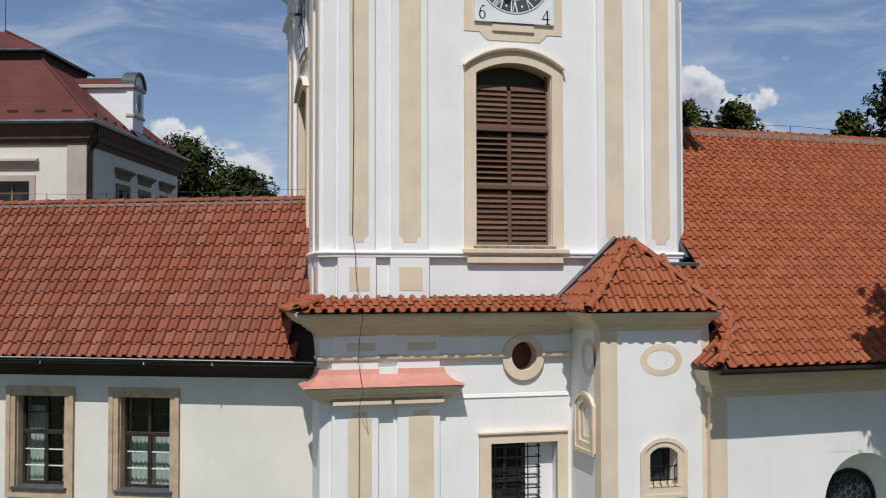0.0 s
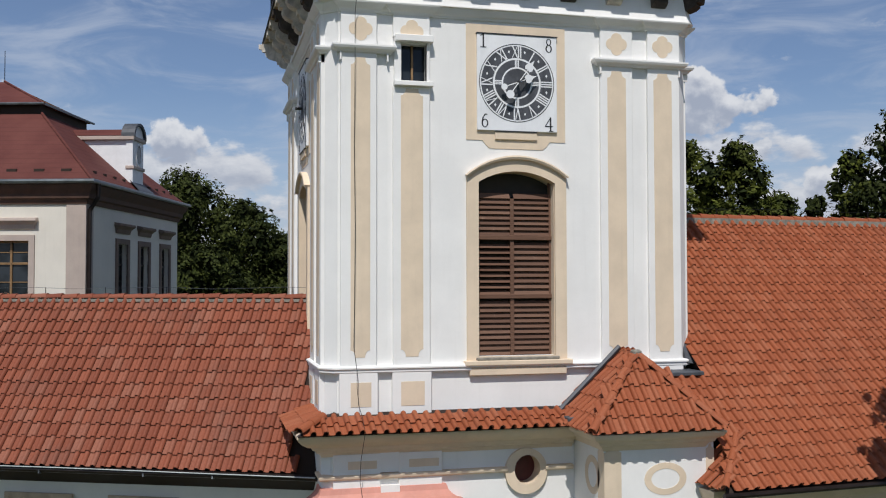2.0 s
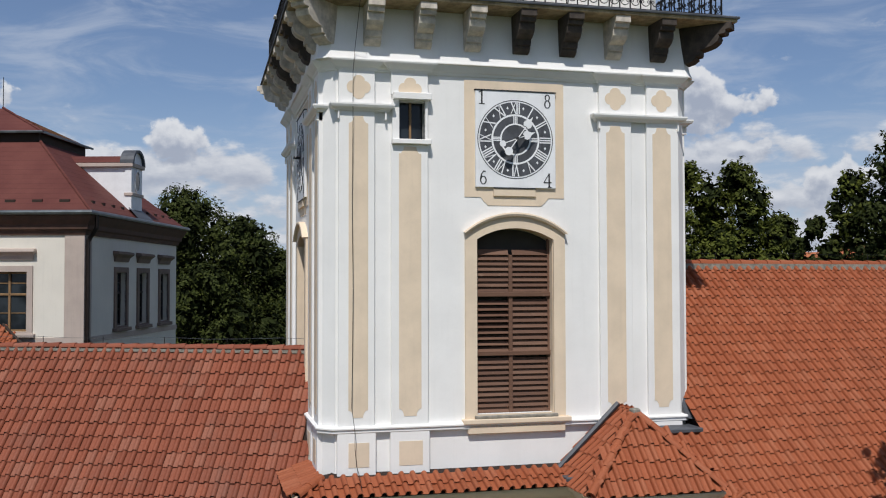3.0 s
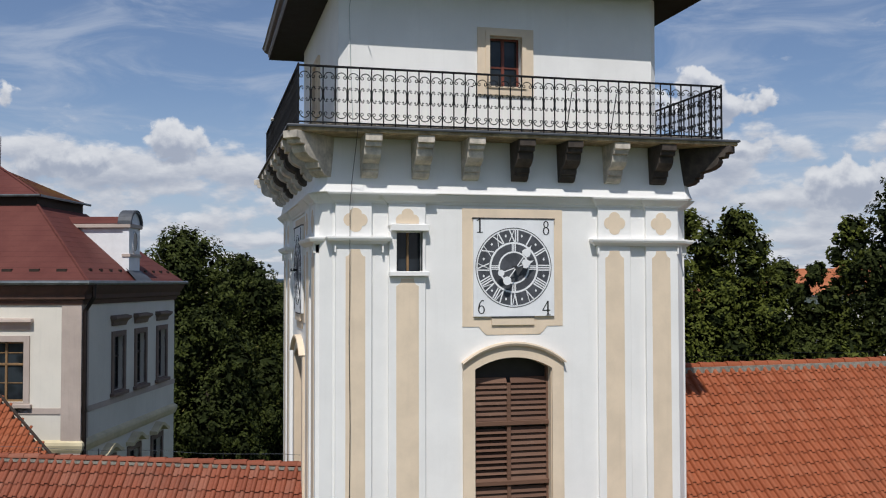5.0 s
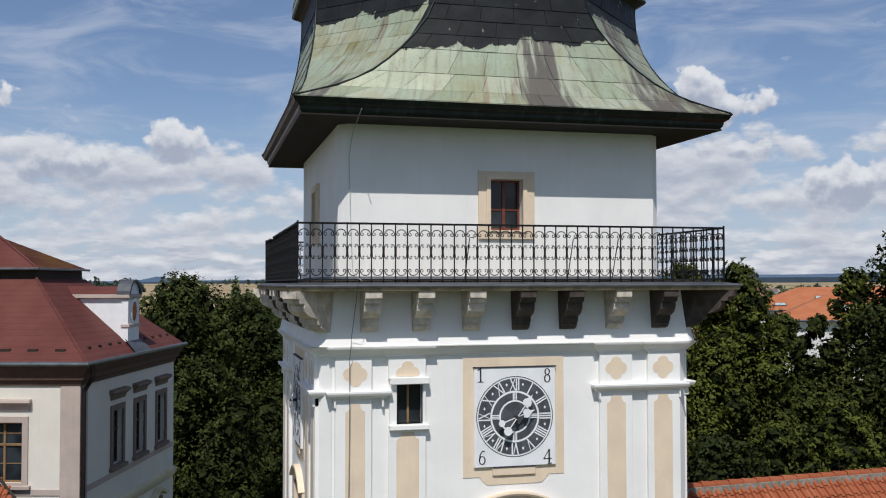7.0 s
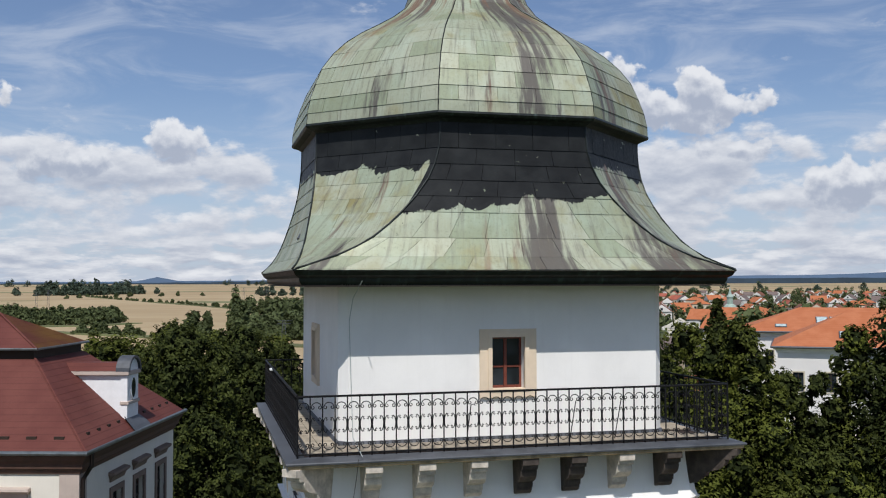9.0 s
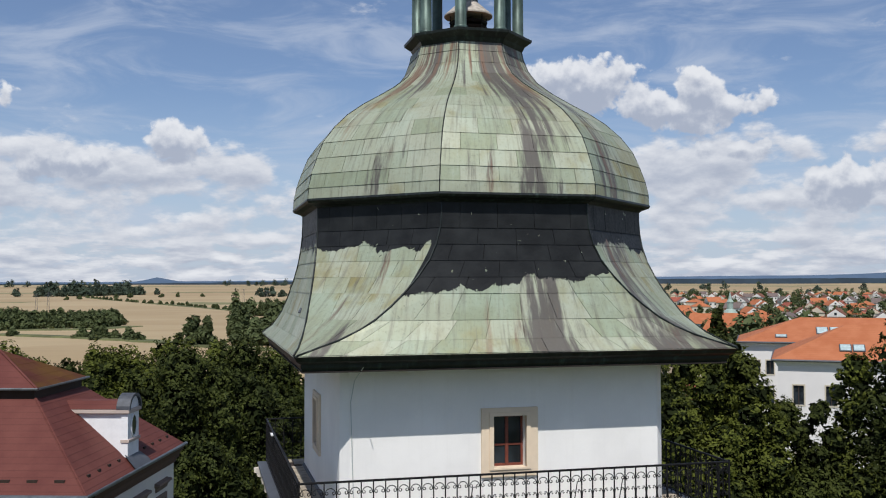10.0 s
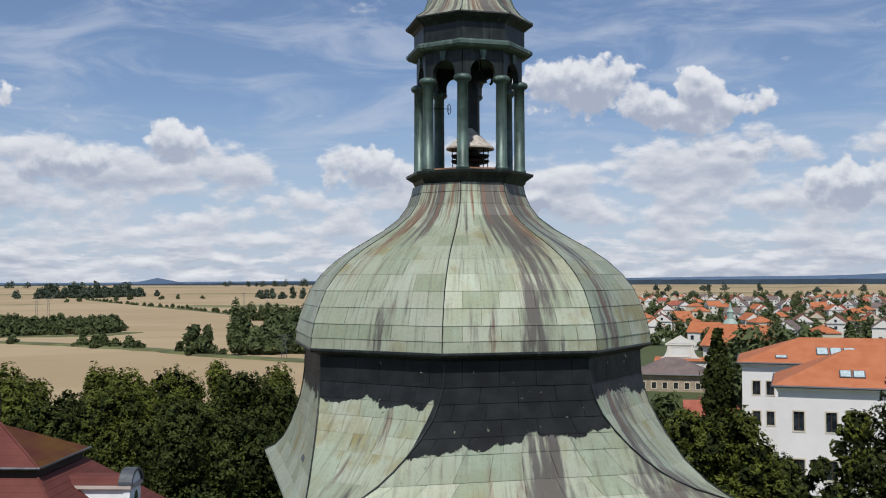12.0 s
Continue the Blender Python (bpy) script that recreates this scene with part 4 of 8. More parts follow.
# clocks
def clock(m):
    c = thing_part("clock", tower, "white painted clock with a slate-grey dial and Roman numerals")
    f = [(-0.97, 12.68), (-0.66, 12.68), (-0.60, 12.60), (-0.52, 12.53), (0.52, 12.53), (0.60, 12.60), (0.66, 12.68), (0.97, 12.68), (0.97, 14.84), (-0.97, 14.84)]
    part("backboard", slab(bmesh.new(), f, WALL_Y - 0.012, WALL_Y + 0.01), TAN, c, "tan painted field behind the clock", m=m)
    part("clock_plate", soft_box(-0.77, 0.79, WALL_Y - 0.06, WALL_Y, 12.86, 14.655, 0.006), WHITEPAINT, c, "white painted clock plate", m=m)
    part("plate_edge", soft_box(-0.785, 0.805, WALL_Y - 0.075, WALL_Y, 14.655, 14.675, 0.003), BLACKPAINT, c, m=m)
    part("bracket_shelf", soft_box(-0.42, 0.40, WALL_Y - 0.05, WALL_Y, 12.70, 12.855, 0.006), TAN, c, m=m)
    part("shelf_edge", soft_box(-0.42, 0.40, WALL_Y - 0.065, WALL_Y, 12.84, 12.858, 0.003), BLACKPAINT, c, m=m)
    cx, cz, y = 0.0, 13.76, WALL_Y - 0.06
    o = lambda r: oval(cx, cz, r, r, 64)
    part("dial_rim", ring(bmesh.new(), o(0.735), o(0.722), y - 0.004, y), BLACKPAINT, c, m=m)
    part("numeral_ring", ring(bmesh.new(), o(0.695), o(0.46), y - 0.003, y), SLATE, c, m=m)
    part("white_ring", ring(bmesh.new(), o(0.47), o(0.435), y - 0.007, y), WHITEPAINT, c, m=m)
    part("minute_ring", ring(bmesh.new(), o(0.436), o(0.295), y - 0.003, y), SLATE, c, m=m)
    part("white_ring", ring(bmesh.new(), o(0.30), o(0.27), y - 0.007, y), WHITEPAINT, c, m=m)
    part("dial_centre", slab(bmesh.new(), o(0.272), y - 0.003, y), SLATE, c, m=m)
    for h, text in enumerate(("XII", "I", "II", "III", "IIII", "V", "VI", "VII", "VIII", "IX", "X", "XI")):
        t = -2 * math.pi * h / 12
        # numerals stand with their feet to the centre
        bm = bmesh.new()
        strokes, w = [], 0.0
        for ch in text:
            wide = 0.035 if ch == "I" else 0.095
            strokes.append((ch, w, wide))
            w += wide + 0.008
        for ch, x, wide in strokes:
            x -= w / 2
            bars = {"I": [((0.012, 0), (0.012, 1))], "V": [((0.0, 1), (wide / 2, 0)), ((wide, 1), (wide / 2, 0))], "X": [((0.0, 1), (wide, 0)), ((wide, 1), (0.0, 0))]}[ch]
            for n, ((ax, az), (bx, bz)) in enumerate(bars):
                thick = 0.024 if n == 0 else 0.014
                za, zb = 0.475 + 0.215 * az, 0.475 + 0.215 * bz
                slab(bm, [(x + ax, za), (x + ax + thick, za), (x + bx + thick, zb), (x + bx, zb)], y - 0.0075 - 0.0005 * n, y)
        part("numeral", bm, WHITEPAINT, c, "white Roman numeral", m=m @ Matrix.Translation((cx, 0, cz)) @ Matrix.Rotation(-t, 4, "Y"))
        t2 = t - math.pi / 12
        dx, dz = cx + 0.60 * math.sin(-t2), cz + 0.60 * math.cos(t2)
        part("diamond", slab(bmesh.new(), [(dx - 0.022, dz), (dx, dz - 0.03), (dx + 0.022, dz), (dx, dz + 0.03)], y - 0.006, y), WHITEPAINT, c, m=m)
        q = h * math.pi / 2
        if h < 4:
            bm = bmesh.new()
            for s in (-0.03, 0, 0.03):
                slab(bm, [(s - 0.009, 0.295), (s + 0.009, 0.295), (s + 0.009, 0.44), (s - 0.009, 0.44)], y - 0.0065, y)
            part("quarter_mark", bm, WHITEPAINT, c, m=m @ Matrix.Translation((cx, 0, cz)) @ Matrix.Rotation(q, 4, "Y"))
    # old-style year digits, drawn with thick and thin strokes
    def digit(text, x, z):
        bm = bmesh.new()
        y0, y1 = y - 0.006, y - 0.001

        def bar(x0, z0, x1, z1, w):
            d = Vector((x1 - x0, z1 - z0)).normalized() * (w / 2)
            slab(bm, [(x + x0 - d.y, z + z0 + d.x), (x + x0 + d.y, z + z0 - d.x), (x + x1 + d.y, z + z1 - d.x), (x + x1 - d.y, z + z1 + d.x)], y0, y1)

        def loop(cx_, cz_, rx, rz, thick, thin):
            ring(bm, oval(x + cx_, z + cz_, rx, rz, 24), oval(x + cx_, z + cz_, rx - thick, rz - thin, 24), y0, y1)

        if text == "1":
            bar(0, -0.12, 0, 0.13, 0.03)
            bar(-0.055, -0.125, 0.055, -0.125, 0.014)
            bar(-0.055, 0.085, 0.0, 0.125, 0.016)
        elif text == "8":
            loop(0, 0.065, 0.052, 0.062, 0.022, 0.012)
            loop(0, -0.06, 0.064, 0.074, 0.026, 0.013)
        elif text == "6":
            loop(0.005, -0.05, 0.064, 0.078, 0.024, 0.013)
            bar(-0.048, -0.04, -0.03, 0.06, 0.024)
            bar(-0.032, 0.055, 0.01, 0.115, 0.018)
            bar(0.008, 0.118, 0.05, 0.112, 0.018)
        else:
            bar(0.03, -0.14, 0.03, 0.12, 0.03)
            bar(-0.075, -0.05, 0.03, 0.12, 0.014)
            bar(-0.08, -0.05, 0.075, -0.05, 0.018)
            bar(0.0, -0.14, 0.08, -0.135, 0.014)
        part("year_digit", bm, BLACKPAINT, c, "black painted year digit", m=m)

    for text, x, z in (("1", -0.65, 14.53), ("8", 0.63, 14.50), ("6", -0.63, 13.04), ("4", 0.63, 13.02)):
        digit(text, x, z)

    def hand(angle, length, yy, leaf):
        bm = bmesh.new()
        slab(bm, [(-0.010, -0.30), (0.010, -0.30), (0.008, length - 0.1), (-0.008, length - 0.1)], yy - 0.008, yy)
        tip = [(0, length + 0.12), (0.025, length + 0.04), (0.075, length - 0.02), (0.085, length - 0.07), (0.05, length - 0.12), (0, length - 0.10), (-0.05, length - 0.12), (-0.085, length - 0.07), (-0.075, length - 0.02), (-0.025, length + 0.04)]
        slab(bm, tip, yy - 0.014, yy - 0.003)
        slab(bm, oval(0, -0.30, leaf, leaf, 20), yy - 0.014, yy - 0.003)
        part("clock_hand", bm, WHITEPAINT, c, "white leaf-tipped clock hand", m=m @ Matrix.Translation((cx, 0, cz)) @ Matrix.Rotation(radians(angle), 4, "Y"))

    hand(36, 0.38, y - 0.14, 0.078)
    hand(70, 0.25, y - 0.11, 0.06)
    part("arbor", slab(bmesh.new(), oval(cx, cz, 0.03, 0.03, 16), y - 0.15, y), BLACKPAINT, c, m=m)


clock(FRONT)
clock(LEFT)
clock(RIGHT)


# lightning conductor down the front
pts = [(-3.0, -4.27, 16.2), (-3.02, -4.24, 15.95), (-3.03, -3.74, 15.25), (-3.05, -3.80, 15.08), (-3.06, -3.72, 14.85), (-3.06, -3.72, 14.0)]
pts += [(-3.06 + 0.012 * math.sin(z * 1.3), -3.68, z) for z in (12.5, 11.0, 9.8, 8.9)] + [(-3.03, -3.80, 8.5), (-3.02, -3.74, 8.2), (-3.0, -3.80, 7.9), (-2.98, -4.1, 7.72), (-2.99, -4.42, 7.5), (-3.0, -4.05, 7.0), (-3.0, -3.95, 6.6), (-2.98, -4.35, 6.12), (-2.98, -3.9, 5.8), (-2.98, -3.9, 3.0)]
cond = single("lightning_conductor", tube(bmesh.new(), pts, 0.0055, 5), PIPE, "thin dark lightning conductor cable fixed down the tower front", "cable")
pts = [(-2.93, -4.2, 19.2), (-2.96, -3.4, 18.9), (-3.0, -3.22, 18.5), (-2.97, -3.2, 17.5), (-2.93, -3.2, 16.4), (-2.93, -4.26, 16.24)]
single("lightning_conductor", tube(bmesh.new(), pts, 0.007, 5), CABLE, "thin grey lightning conductor wire on the upper storey", "cable")


# balcony railing: each side a thing of its own
def arc_pts(cx, cz, r, a0, a1, n):
    return [(cx + r * math.cos(radians(a0 + (a1 - a0) * i / n)), 0, cz + r * math.sin(radians(a0 + (a1 - a0) * i / n))) for i in range(n + 1)]


def railing_side():
    rail = thing("balcony_railing", (0, 0, 0), "black wrought-iron balcony railing with C-scrolls", "railing", "balcony railings")
    half, bays = 4.04, 38
    step = 2 * half / bays
    part("top_rail", soft_box(-half, half, -0.022, 0.022, 1.0, 1.035, 0.006), IRON, rail)
    part("bottom_rail", soft_box(-half, half, -0.016, 0.016, 0.03, 0.055, 0.004), IRON, rail)
    bar = mesh_of(box(bmesh.new(), -0.010, 0.010, -0.010, 0.010, -0.02, 1.0), IRON, "baluster")
    r = step * 0.40
    # a C lying over, its ends curled inward
    curl = lambda s: [(s * (r - 0.024 + 0.024 * math.cos(t)), 0, -0.024 * math.sin(t)) for t in (radians(a) for a in range(0, 271, 45))]
    c_shape = curl(-1)[::-1] + arc_pts(0, 0, r, 170, 10, 10) + curl(1)
    top = mesh_of(tube(bmesh.new(), c_shape, 0.0085, 4), IRON, "scroll")
    bot = mesh_of(tube(bmesh.new(), [(x, y, -z) for x, y, z in c_shape], 0.0085, 4), IRON, "scroll")
    hr = step * 0.40
    c2 = [(hr * 0.95, 0, 0.095), (hr * 0.72, 0, 0.075), (hr * 0.60, 0, 0.10), (hr * 0.78, 0, 0.125), (hr * 0.5, 0, 0.128), (hr * 0.22, 0, 0.10), (0.006, 0, 0.05), (0.004, 0, 0)]
    c2 = c2 + [(x, y, -z) for x, y, z in c2[::-1]][1:]
    mid_r = mesh_of(tube(bmesh.new(), c2, 0.0085, 4), IRON, "scroll")
    mid_l = mesh_of(tube(bmesh.new(), [(-x, y, z) for x, y, z in c2], 0.0085, 4), IRON, "scroll")
    for i in range(bays + 1):
        x = -half + i * step
        piece("baluster", bar, pose(x, 0, 0.0), rail)
        if i < bays:
            piece("scroll", top, pose(x + step / 2, 0, 0.83), rail)
            piece("scroll", bot, pose(x + step / 2, 0, 0.20), rail)
            piece("scroll", mid_r, pose(x + 0.007, 0, 0.53), rail)
            piece("scroll", mid_l, pose(x + step - 0.007, 0, 0.53), rail)
    for x in (-0.92, 1.06, 1.95):
        part("brace", tube(bmesh.new(), [(x, 0, 0.78), (x, 0.03, 0.80), (x - 0.06, 0.05, 0.79), (x - 0.09, 0.30, 0.0)], 0.010, 5), IRON, rail, "slanting iron brace")
    part("corner_post", soft_box(-half - 0.015, -half + 0.015, -0.015, 0.015, -0.03, 1.06, 0.004), IRON, rail)
    return rail


rail = railing_side()
rail.matrix_basis = pose(CX, -3.95, 16.22)
for p, a in (((CX - 4.04, 0.09), -90), ((CX + 4.04, 0.09), 90), ((CX, 4.13), 180)):
    copy_thing(rail, pose(p[0], p[1], 16.22, 0, 0, a))
tag = soft_box(-4.06, -3.98, 1.6, 1.85, 17.2, 17.24, 0.004)
single("tag_plate", tag, WHITEPAINT, "small white plate tied to the iron railing", "plate")

# ---- copper roof of the tower ----
roof = thing("copper_roof", (0.05, 0, 19.1), "patinated green copper bell roof with a tarred black collar", "roof")
EAVE = 4.14
RX = 0.05


def spread(x):
    return x + RX


# profile of the skirt: height, distance of its sides, half width of the side between the hips
SKIRT = [(19.40, 4.14, 4.10), (19.50, 4.03, 3.78), (19.64, 3.93, 3.36), (19.80, 3.84, 3.00), (19.98, 3.77, 2.70), (20.20, 3.70, 2.42), (20.45, 3.63, 2.15), (20.75, 3.555, 1.88), (21.05, 3.495, 1.66), (21.35, 3.455, 1.52), (21.65, 3.43, 1.44), (21.95, 3.42, 1.417), (22.28, 3.42, 1.417)]
# profile of the dome: height, distance of its sides
DOME = [(22.26, 3.63), (22.50, 3.62), (22.78, 3.56), (23.10, 3.45), (23.42, 3.32), (23.74, 3.09), (24.03, 2.80), (24.28, 2.46), (24.50, 2.10), (24.72, 1.76), (24.98, 1.44), (25.24, 1.26), (25.50, 1.165), (25.68, 1.13)]
T8 = math.tan(radians(22.5))


def sheets(parent, mat, prof, spans, m, lap, width, rng):
    """Copper sheets over one side: prof rows of (z, out, half width at the left, at the right)."""
    v = []
    for i, ((z0, o0, l0, r0), (z1, o1, l1, r1)) in enumerate(zip(prof, prof[1:])):
        span = max(l0 + r0, l1 + r1)
        n = max(1, round(span / width))
        stagger = 0.5 if i % 2 else 0.0
        cuts = [0.0] + [c for c in ((j + stagger) / n for j in range(0 if stagger else 1, n)) if 0.02 < c < 0.98] + [1.0]
        for a, b in zip(cuts, cuts[1:]):
            gap = 0.004
            lift = 0.012 + rng.uniform(0, 0.006)
            pts = []
            for (z, o, l, r), off, zz in ((prof[i], lift + 0.004, -0.012), (prof[i + 1], 0.004, 0.0)):
                w = l + r
                x0, x1 = -l + w * a + gap, -l + w * b - gap
                if x1 - x0 < 0.01:
                    x0, x1 = (x0 + x1) / 2 - 0.005, (x0 + x1) / 2 + 0.005
                pts.append(((x0, -o - off, z + zz), (x1, -o - off, z + zz)))
            (a0, b0), (a1, b1) = pts
            bm = bmesh.new()
            mid = lambda p, q: tuple((u + w_) / 2 for u, w_ in zip(p, q))
            dent = rng.uniform(-0.006, 0.006)
            q = mid(mid(a0, b0), mid(a1, b1))
            q = (q[0], q[1] + dent, q[2])
            top = [bm.verts.new(p) for p in (a0, b0, b1, a1)]
            c = bm.verts.new(q)
            for e in range(4):
                bm.faces.new((top[e], top[(e + 1) % 4], c))
            low = [bm.verts.new((p[0], p[1] + 0.02, p[2] + 0.002)) for p in (a0, b0, b1, a1)]
            for e in range(4):
                bm.faces.new((top[(e + 1) % 4], top[e], low[e], low[(e + 1) % 4]))
            part("copper_sheet", bm, mat, parent, m=m)


rng = random.Random(11)
# underlay solids
def skirt_rows(off):
    rows = []
    for z, o, w in SKIRT:
        o, w = o - off, w - off
        rows.append([(x + RX, y, z - off * 0.3) for x, y in [(-w, -o), (w, -o), (o, -w), (o, w), (w, o), (-w, o), (-o, w), (-o, -w)]])
    return rows


skirt = part("skirt", loft(bmesh.new(), skirt_rows(0.02)), COPPER_SKIRT, roof, "flared copper skirt with a ragged black tar coat")
dome_rows = [[((o - 0.012) / math.cos(radians(22.5)) * math.cos(radians(-112.5 + 45 * i)) + RX, (o - 0.012) / math.cos(radians(22.5)) * math.sin(radians(-112.5 + 45 * i)), z) for i in range(8)] for z, o in DOME]
dome = part("dome", loft(bmesh.new(), dome_rows), COPPER_DOME, roof, "eight-sided patinated copper dome")
skp = [(z, o, w, w) for z, o, w in SKIRT]
skp = [skp[0], skp[2], skp[4], skp[6], skp[7], skp[8], skp[9], skp[10], skp[12]]
for a in (0, -90, 90, 180):
    sheets(skirt, COPPER_SKIRT, skp, None, Matrix.Translation((RX, 0, 0)) @ pose(0, 0, 0, 0, 0, a), 0, 0.72, rng)
dg = []
for z, o, w in SKIRT:
    # the cut corner between two sides
    dist, half = (o + w) / math.sqrt(2), (o - w) / math.sqrt(2)
    dg.append((z, dist, max(0.004, half), max(0.004, half)))
dg = [dg[0], dg[2], dg[4], dg[6], dg[7], dg[8], dg[9], dg[10], dg[12]]
for a in (-45, 45, 135, -135):
    sheets(skirt, COPPER_SKIRT, dg, None, Matrix.Translation((RX, 0, 0)) @ pose(0, 0, 0, 0, 0, a), 0, 0.62, rng)
for i in range(8):
    dp = [(z, o, o * T8, o * T8) for z, o in DOME]
    sheets(dome, COPPER_DOME, dp, None, Matrix.Translation((RX, 0, 0)) @ pose(0, 0, 0, 0, 0, 45 * i), 0, 0.68, rng)
# standing seams along the hips
for i in range(8):
    sx, k = (1 if i % 2 else -1), i // 2
    m = Matrix.Translation((RX, 0, 0)) @ pose(0, 0, 0, 0, 0, 90 * k)
    part("hip_seam", tube(bmesh.new(), [(sx * w, -o - 0.012, z + 0.012) for z, o, w in SKIRT], 0.018, 6), COPPER_BLACK, skirt, m=m, smooth=True)
    part("hip_seam", tube(bmesh.new(), [(-o * T8, -o - 0.004, z) for z, o in DOME], 0.012, 5), COPPER_SKIRT, dome, m=Matrix.Translation((RX, 0, 0)) @ pose(0, 0, 0, 0, 0, 45 * i), smooth=True)


def octa(r, z):
    return [(r * math.cos(radians(-112.5 + 45 * i)) + RX, r * math.sin(radians(-112.5 + 45 * i)), z) for i in range(8)]


# drip edge under the dome, and the shadowed return to the collar
part("dome_rim", loft(bmesh.new(), [octa(3.70, 22.10), octa(3.80, 22.16), octa(3.93, 22.20), octa(3.96, 22.24), octa(3.95, 22.28), octa(3.6, 22.29)]), COPPER_BLACK, roof, "black moulded rim under the dome")
# fascia and soffit of the eave
sq = lambda h, z: [(-h + RX, -h, z), (h + RX, -h, z), (h + RX, h, z), (-h + RX, h, z)]
part("fascia", loft(bmesh.new(), [sq(3.9, 19.13), sq(3.98, 19.13), sq(4.02, 19.19), sq(4.03, 19.25), sq(4.10, 19.30), sq(4.13, 19.36), sq(4.15, 19.38), sq(4.15, 19.405), sq(4.0, 19.41)]), FASCIA, roof, "black moulded copper fascia")
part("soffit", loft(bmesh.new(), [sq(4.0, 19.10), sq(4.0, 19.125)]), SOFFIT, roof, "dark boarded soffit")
# a vent hatch on the left side
part("hatch", soft_box(-0.18, 0.18, -3.95, -3.80, 20.0, 20.03, 0.01), LEAD, skirt, "grey roof hatch", m=Matrix.Translation((RX, 0, 0)) @ pose(0, 0, 0, 0, 0, -90) @ Matrix.Translation((1.2, -3.72, 20.1)) @ Matrix.Rotation(radians(62), 4, "X") @ Matrix.Translation((0, 3.87, -20.0)))

# ---- lantern ----
LZ = 25.68
lantern = thing("lantern", (0.02, 0, LZ), "open eight-sided copper lantern with columns and arches", "lantern")
LX = 0.08


def octl(r, z):
    return [(r * math.cos(radians(-112.5 + 45 * i)) + LX, r * math.sin(radians(-112.5 + 45 * i)), z) for i in range(8)]


part("base_cornice", loft(bmesh.new(), [octl(1.20, 25.66), octl(1.24, 25.72), octl(1.27, 25.78), octl(1.36, 25.84), octl(1.42, 25.88), octl(1.43, 25.93), octl(1.36, 25.95), octl(0.3, 25.97)]), COPPER_BLACK, lantern, "dark moulded base cornice")
part("floor", loft(bmesh.new(), [octl(1.12, 25.97), octl(1.10, 26.01), octl(0.2, 26.03)]), RUST, lantern, "rusty brown lantern floor")
col = bmesh.new()
tube(col, [(0, 0, 25.95), (0, 0, 26.02), (0, 0, 26.03), (0, 0, 27.80), (0, 0, 27.81), (0, 0, 27.84)], [0.145, 0.145, 0.125, 0.115, 0.13, 0.13], 14)
col_me = mesh_of(col, COPPER_LANTERN, "column", True)
cap = bmesh.new()
tube(cap, [(0, 0, 27.82), (0, 0, 27.85), (0, 0, 27.90), (0, 0, 27.95), (0, 0, 27.97)], [0.13, 0.18, 0.195, 0.17, 0.13], 14)
cap_me = mesh_of(cap, COPPER_LANTERN, "capital", True)
for i in range(8):
    a = radians(-112.5 + 45 * i)
    x, y = 1.12 * math.cos(a) + LX, 1.12 * math.sin(a)
    c = piece("column", col_me, pose(x, y, 0), lantern, "streaked green copper column")
    piece("capital", cap_me, pose(x, y, 0), lantern)
    # arch panel between two columns
    m = Matrix.Translation((LX, 0, 0)) @ pose(0, 0, 0, 0, 0, 45 * i)
    ap, hw = 1.12 * math.cos(radians(22.5)), 1.15 * math.sin(radians(22.5))
    bm = bmesh.new()
    hd = arch(-0.27, 0.27, 27.9, 28.05, 28.31, 14)[1:]
    for (ax, az), (bx, bz) in zip(hd, hd[1:]):
        if abs(ax - bx) > 1e-4:
            hexa(bm, [(bx, -ap - 0.06, bz), (ax, -ap - 0.06, az), (ax, -ap + 0.08, az), (bx, -ap + 0.08, bz), (bx, -ap - 0.06, 28.6), (ax, -ap - 0.06, 28.6), (ax, -ap + 0.08, 28.6), (bx, -ap + 0.08, 28.6)])
    box(bm, -hw, -0.268, -ap - 0.06, -ap + 0.08, 27.9, 28.6)
    box(bm, 0.268, hw, -ap - 0.06, -ap + 0.08, 27.9, 28.6)
    part("arch_panel", bm, COPPER_BLACK, lantern, m=m)
    part("keystone", hexa(bmesh.new(), [(-0.045, -ap - 0.10, 28.30), (0.045, -ap - 0.10, 28.30), (0.045, -ap, 28.30), (-0.045, -ap, 28.30), (-0.08, -ap - 0.11, 28.50), (0.08, -ap - 0.11, 28.50), (0.08, -ap, 28.50), (-0.08, -ap, 28.50)]), COPPER_LANTERN, lantern, m=m)
part("ring_mould", loft(bmesh.new(), [octl(1.20, 28.50), octl(1.36, 28.53), octl(1.42, 28.58), octl(1.42, 28.64), octl(1.36, 28.69), octl(1.15, 28.71)]), COPPER_LANTERN, lantern, "green rounded ring moulding")
part("attic", loft(bmesh.new(), [octl(1.24, 28.6), octl(1.24, 29.12)]), COPPER_BLACK, lantern, "black attic drum")
part("eave", loft(bmesh.new(), [octl(1.24, 29.08), octl(1.30, 29.14), octl(1.40, 29.20), octl(1.44, 29.24), octl(1.43, 29.27), octl(1.0, 29.3)]), COPPER_BLACK, lantern)
cap_rows = [(1.43, 29.27), (1.30, 29.35), (1.16, 29.46), (1.03, 29.62), (0.94, 29.82), (0.88, 30.05), (0.70, 30.25), (0.30, 30.4), (0.05, 30.45)]
spire = part("cap_roof", loft(bmesh.new(), [octl(r, z) for r, z in cap_rows]), COPPER_DOME, lantern, "flared green copper cap roof")
for i in range(8):
    part("hip_seam", tube(bmesh.new(), [(r * math.cos(radians(-112.5 + 45 * i)) + LX, r * math.sin(radians(-112.5 + 45 * i)), z + 0.01) for r, z in cap_rows], 0.014, 5), COPPER_LANTERN, spire)
